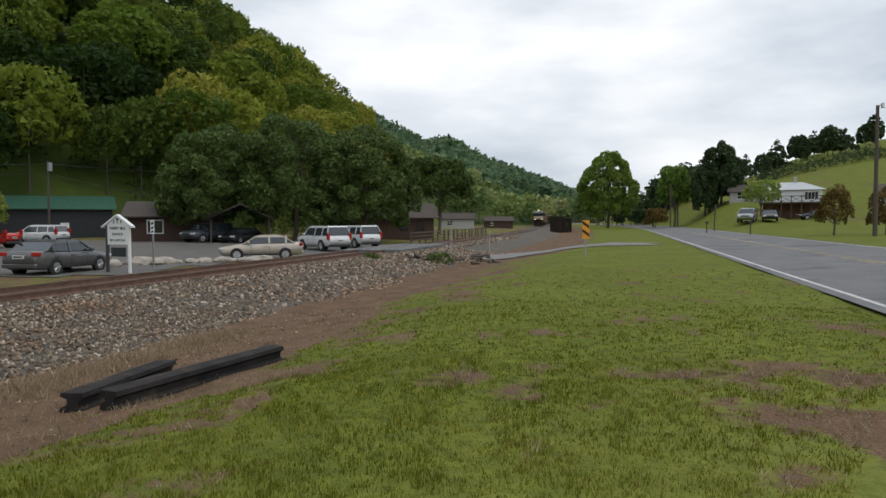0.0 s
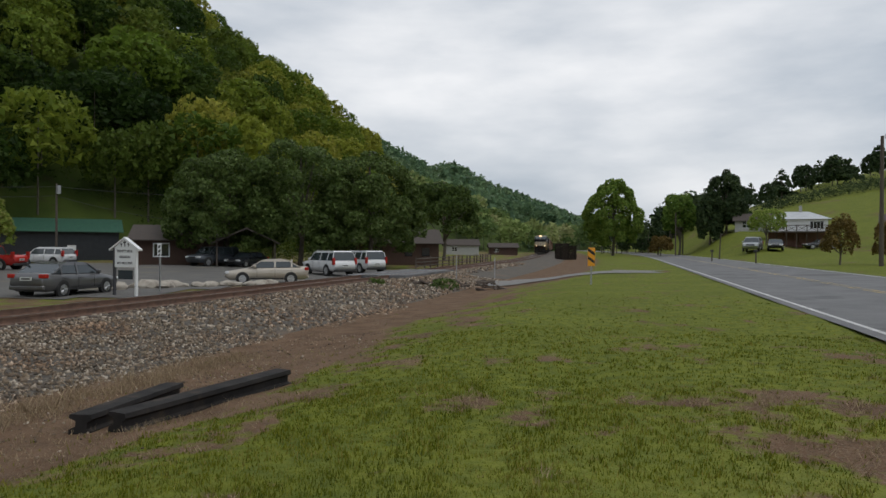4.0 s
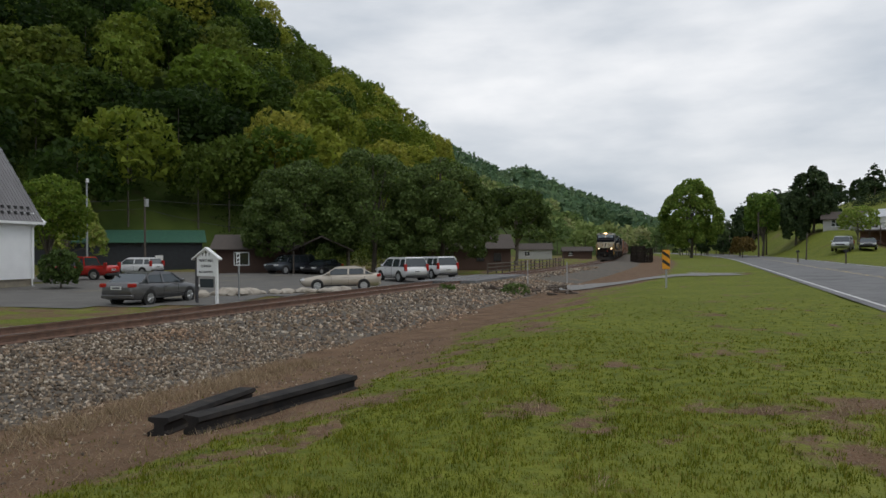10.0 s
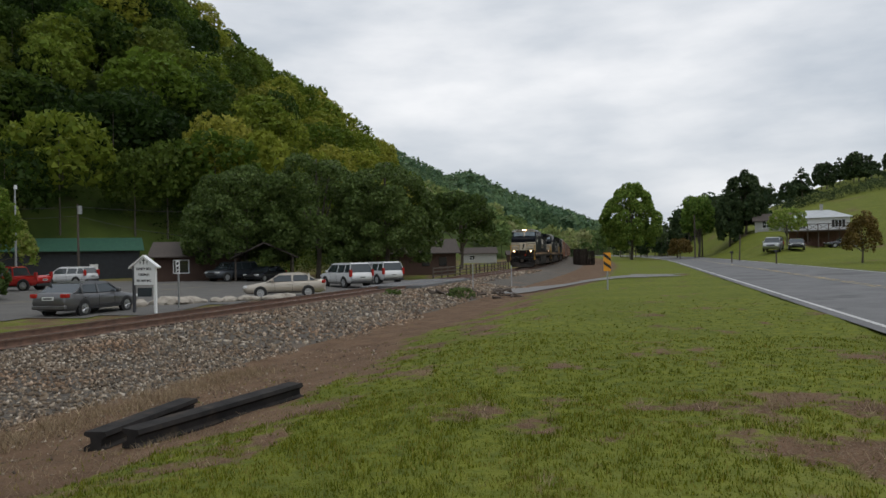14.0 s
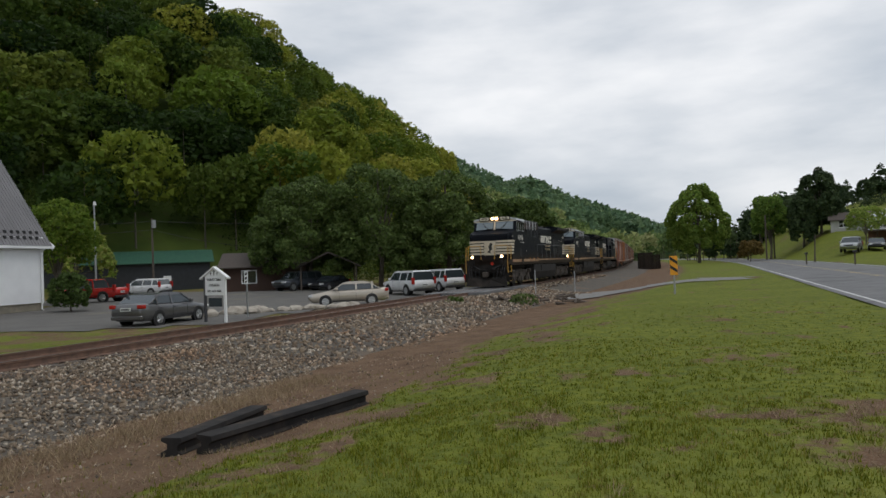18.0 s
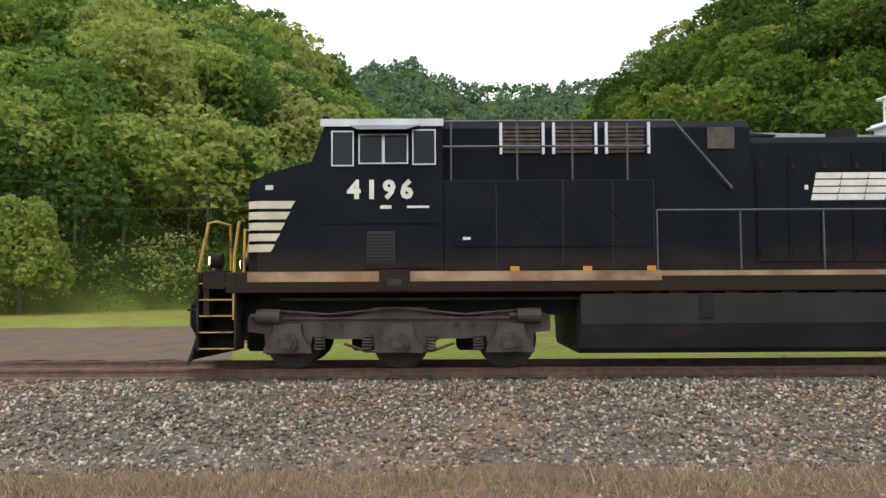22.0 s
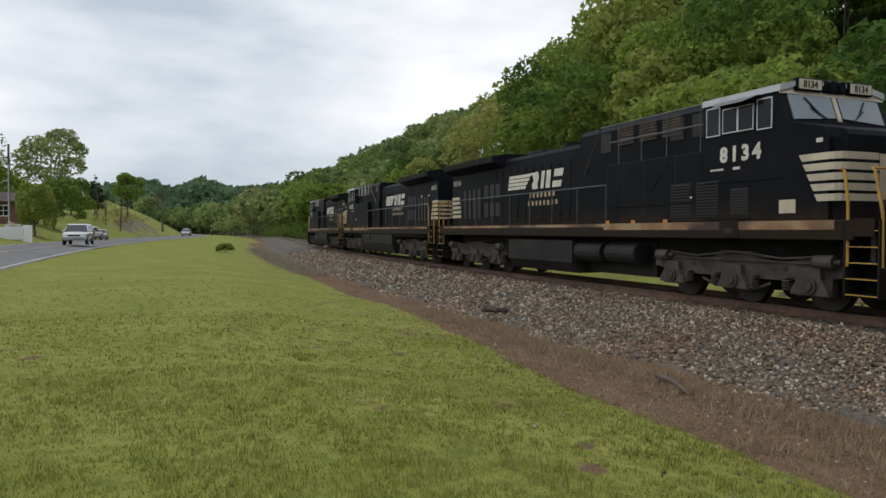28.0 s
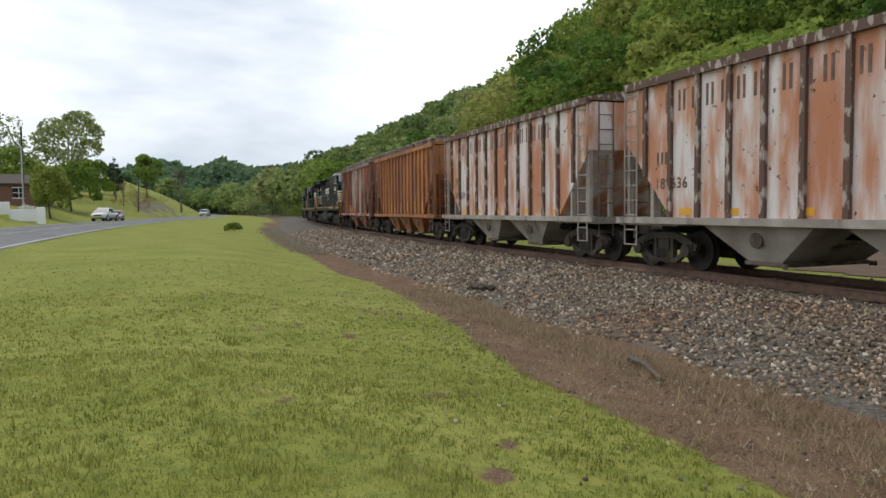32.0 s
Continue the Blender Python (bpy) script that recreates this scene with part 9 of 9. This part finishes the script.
plain_house("house", 56.0, 128.0, -24, 7.4, 6, 2.3, 1.3, GREYSIDE, BROWNROOF, "grey single-storey house on the grassy slope", [(-1.8, 1.0, 1.2, 1.1), (1.6, 1.0, 1.2, 1.1)], -0.6)
plain_house("house", 60.5, 93.0, -32, 6, 6, 2.6, 1.2, BRICKW, BROWNROOF, "low brick house with a dark roof beside the road", [(-2, 1.0, 1.2, 1.1)], 0.2)
plain_house("house", -7.3, -104.7, 178, 9.5, 7, 2.8, 1.2, BRICKW, BROWNROOF, "red brick house above a white wall", [(-3, 1.0, 1.3, 1.2), (2.5, 1.0, 1.3, 1.2)], zabs=2.4)
plain_house("house", -30.4, -187.5, 158, 5.2, 6, 4.4, 1.7, TRIMW, BROWNROOF, "white two-storey house on the bank", [(-1.5, 0.7, 0.8, 1.2), (1.3, 0.7, 0.8, 1.2), (-1.5, 2.9, 0.8, 1.2), (1.3, 2.9, 0.8, 1.2)], zabs=6.7)
plain_house("house", 3.5, 190.0, 5, 9, 6, 2.6, 1.6, GREYSIDE, BROWNROOF, "small grey house far up the valley", [(-2, 0.9, 1.2, 1.1)])
plain_house("house", 16.0, 205.0, 0, 8, 6, 2.2, 1.2, BROWNW, BROWNROOF, "low farm building far up the valley", [(-2, 0.9, 1.2, 1.1)])

pole("utility_pole", 31.2, 51.0, 9.4, "dark wooden utility pole beside the road", r=0.16, lamp=(0.5, 0.2))
pole("street_lamp", -9.3, -90.6, 7.4, "pale steel street lamp beside the road", steel=True, lamp=(1.3, 0.2), r=0.11)
pole("utility_pole", -9.5, -92.4, 9.6, "tall dark wooden utility pole behind a street lamp", r=0.15)
pole("utility_pole", -32.6, -166.8, 7.5, "pale utility pole on the bank", r=0.13)
pole("utility_pole", -32.6, -145.5, 7.2, "dark leaning utility pole on the bank", lean=-3)
pole("utility_pole", 42.5, 132.0, 8.0, "dark wooden utility pole among the trees", r=0.15)
pole("utility_pole", 46.5, 140.0, 9.0, "weathered utility pole with a crossarm", r=0.15, arm=0.9)
vehicle("sport_utility_vehicle", "suv", P_SILVER, 39.2, 91.0, 240, "silver sport utility vehicle parked on the slope", "cars by the white house")
vehicle("sedan", "sedan", P_DARK, 41.4, 89.5, 246, "dark blue sedan parked on the slope", "cars by the white house")
vehicle("sedan", "sedan", P_DARK, 54.0, 102.5, 170, "dark car parked under the deck", "cars by the white house")
vehicle("pickup_truck", "pickup", P_WHITE, -19.9, -105.1, 60, "white pickup truck parked beside the road", "cars by the south road", category="pickup truck")
vehicle("sedan", "sedan", P_SILVER, -22.0, -109.0, 75, "silver car parked behind a white pickup", "cars by the south road")
vehicle("box_truck", "suv", P_WHITE, -56.6, -184.0, 65, "white vehicle far down the road", "cars by the south road")
MOVER = vehicle("sport_utility_vehicle", "suv", P_WHITE, 12, -60, 75, "white sport utility vehicle driving along the road", category="car")


def white_wall():
    e = thing("garden_wall", pose(0, 0, 0), "white stone garden wall with a pillar and blossom behind", "wall")
    pts = [(1.5, -78.0), (-1.5, -79.3), (-4.5, -80.7), (-7.4, -82.1), (-10.2, -83.4)]
    for (x0, y0), (x1, y1) in zip(pts, pts[1:]):
        a = math.degrees(math.atan2(y1 - y0, x1 - x0))
        n = math.hypot(x1 - x0, y1 - y0)
        part("wall_panel", bx(0, n, -0.15, 0.15, -0.3, 0.95, 0.03), TRIMW, e, m=pose(x0, y0, ground_z(x0, y0), 0, 0, a))
    part("pillar", bx(-0.4, 0.4, -0.4, 0.4, -0.2, 1.7, 0.05), TRIMW, e, m=pose(-10.2, -83.4, ground_z(-10.2, -83.4)))


white_wall()


def chevron():
    x, y = 6.35, 31.4
    e = thing("chevron_sign", pose(x, y, ground_z(x, y), 0, 0, -12), "orange warning sign with black slanting bars on a post", "sign")
    part("post", bx(-0.035, 0.035, 0.0, 0.05, -0.1, 1.5), STEELP, e)
    p = part("panel", bx(-0.16, 0.16, -0.03, -0.005, 0.83, 1.65, 0.01), SIGNY, e)
    for z in (0.92, 1.28):
        bm = bmesh.new()
        prism(bm, [(-0.15, z + 0.22), (-0.15, z + 0.36), (0.15, z + 0.14), (0.15, z)], -0.036, -0.031, "y")
        part("bar", bm, INK, p, "black slanting bar")


chevron()


def tie_stack():
    x, y = 22.0, 132.0
    e = thing("tie_stack", pose(x, y, ground_z(x, y), 0, 0, -9), "stack of black creosoted railway ties", "tie stack")
    rng = random.Random(12)
    bm = bx(-1.25, 1.25, -0.11, 0.11, 0, 0.18, 0.01)
    me = bpy.data.meshes.new("tie")
    bm.to_mesh(me)
    bm.free()
    me.materials.append(TIEPILE)
    for lay in range(16):
        for k in range(6):
            if lay > 13 and rng.random() < 0.4:
                continue
            share("tie", me, e, pose(rng.uniform(-0.1, 0.1) - 0.65, (k - 3) * 0.4 + rng.uniform(-0.06, 0.06), 0.19 * lay, 0, 0, rng.uniform(-3, 3)))
        for k in range(5):
            if lay < 14:
                share("tie", me, e, pose(0.78 + k * 0.27, -0.1 + rng.uniform(-0.1, 0.1), 0.19 * lay, 0, 0, 90 + rng.uniform(-2, 2)))


tie_stack()


def rubber_panels():
    """Two lengths of black crossing rubber lying on the bare earth."""
    def beam(a, b, label):
        a, b = Vector(a), Vector(b)
        d = b - a
        rz = math.degrees(math.atan2(d.y, d.x))
        za, zb = ground_z(a.x, a.y), ground_z(b.x, b.y)
        ry = -math.degrees(math.atan2(zb - za, math.hypot(d.x, d.y)))
        n = d.length
        bm = bmesh.new()
        prism(bm, [(-0.14, 0.0), (0.13, 0.0), (0.13, 0.05), (0.05, 0.09), (0.05, 0.15), (0.13, 0.18), (0.12, 0.22), (-0.13, 0.22), (-0.14, 0.17), (-0.08, 0.13), (-0.08, 0.06), (-0.14, 0.04)], 0, n, "x")
        ob = part("rubber_beam", bm, RUBBER, None, m=pose(a.x, a.y, za - 0.01, 0, ry, rz))
        tagged(ob, label, "rubber beam", "rubber beams")
    beam((-3.55, 7.4, 0), (-2.35, 9.85, 0), "black rubber crossing beam lying on the earth")
    beam((-4.05, 7.6, 0), (-3.85, 9.75, 0), "black rubber crossing beam lying askew")


rubber_panels()


def debris():
    rng = random.Random(23)
    e = thing("driftwood_stick", pose(-9.35, -6.4, ground_z(-9.35, -6.4) + 0.03, 0, 2, 60), "dark weathered stick at the foot of the ballast", "stick")
    bm = bmesh.new()
    tube(bm, [(-0.55, 0, 0.03), (-0.1, 0.04, 0.06), (0.5, 0, 0.02)], 0.05, 7, 0.03)
    part("stem", bm, TIE_WOOD, e)
    for (x, y, n, lab) in ((-13.2, -14.4, 16, "heap of dark rotten wood on the ballast edge"), (-5.2, 6.2, 0, ""), (-1.4, 37.0, 26, "heap of broken ties and brush beside the crossing"), (1.5, 36.2, 20, "heap of brush and broken ties by the side road")):
        if not n:
            continue
        h = thing("debris_heap", pose(x, y, ground_z(x, y)), lab, "debris")
        for k in range(n):
            a = rng.uniform(0, 6.28)
            rr = rng.uniform(0, 0.5 if n < 18 else 1.3)
            l = rng.uniform(0.15, 0.4 if n < 18 else 0.9)
            bm = bmesh.new()
            tube(bm, [(0, 0, 0), (l * 0.5, 0.02, 0.03), (l, 0, 0)], rng.uniform(0.03, 0.08), 5)
            part("branch", bm, TIE_WOOD, h, m=pose(rr * math.cos(a), rr * math.sin(a), rng.uniform(0.03, 0.22 if n < 18 else 0.5), 0, rng.uniform(-20, 20), rng.uniform(0, 360)))
    for (x, y) in ((-0.2, 36.0), (-3.5, 33.8)):
        tree("weed_clump", x, y, 0.8, "low", LEAF_DARK, 500, 0.06, "low green weeds among the brush", int(abs(x * 10)) + 300, 1.4, (0.2, 0.9), "weeds")


debris()


def crossing_plates():
    ys = [39.5, 50.5]
    bm = bmesh.new()
    for a, c in ((-0.68, 0.68), (0.83, 1.7), (-1.7, -0.83)):
        p = [(track_x(ys[0]) + a * TN, ys[0]), (track_x(ys[0]) + c * TN, ys[0]), (track_x(ys[1]) + c * TN, ys[1]), (track_x(ys[1]) + a * TN, ys[1])]
        prism(bm, p, -0.16, -0.012, "z")
    tagged(part("crossing_panels", bm, ASPHALT), "dark asphalt panels of the level crossing", "crossing", kind="structure")


crossing_plates()


def mailbox(x, y, rz, label):
    e = thing("mailbox", pose(x, y, ground_z(x, y), 0, 0, rz), label, "mailbox", "mailboxes along the road")
    part("post", bx(-0.05, 0.05, -0.05, 0.05, -0.1, 1.05), POLEW, e)
    bm = bmesh.new()
    prism(bm, [(-0.09, 1.05), (0.09, 1.05), (0.09, 1.18), (0.05, 1.25), (-0.05, 1.25), (-0.09, 1.18)], -0.25, 0.25, "y")
    part("box", bm, PLASTIC, e)


mailbox(28.0, 75.0, 0, "black mailbox on a wooden post")
mailbox(27.2, 62.5, 0, "dark mailbox beside the road")
mailbox(-20.6, -112.0, 0, "dark mailbox beside the road")
pole("marker_post", 33.0, 86.0, 3.2, "pale leaning wooden post by the road", r=0.09, lean=3)


def small_sign():
    x, y = -4.7, 82.0
    e = thing("post_sign", pose(x, y, ground_z(x, y), 0, 0, 0), "narrow white sign on a post beside the track", "sign")
    part("post", bx(-0.05, 0.05, -0.05, 0.05, 0, 2.6), STEELP, e)
    part("panel", bx(-0.18, 0.18, -0.07, -0.05, 1.5, 2.2), TRIMW, e)
    for k, (x, y, h) in enumerate(((0.5, 43.0, 1.7), (3.2, 48.5, 1.5))):
        m = thing("marker_post", pose(x, y, ground_z(x, y)), "thin steel marker post beside the crossing", "marker post", "marker posts")
        part("post", bx(-0.03, 0.03, -0.03, 0.03, 0, h), STEELP, m)


small_sign()


def motions():
    train_motions()
    wheel_motions()
    rows = []
    for t in range(0, 33):
        y = -72.0 + 17.3 * (t - 28)
        yy = max(-260.0, y)
        x = road_near_x(yy) + 1.03 * 2.4
        x2 = road_near_x(yy + 3) + 1.03 * 2.4
        if y < -260:
            x += (y + 260) * (x2 - x) / 3
        rows.append((float(t), pose(x, y, 0.09 + 0.26 * smooth(0, 1, 0.75) + 0.02, 0, 0, math.degrees(math.atan2(3, x2 - x)))))
    walk(MOVER, rows)


motions()
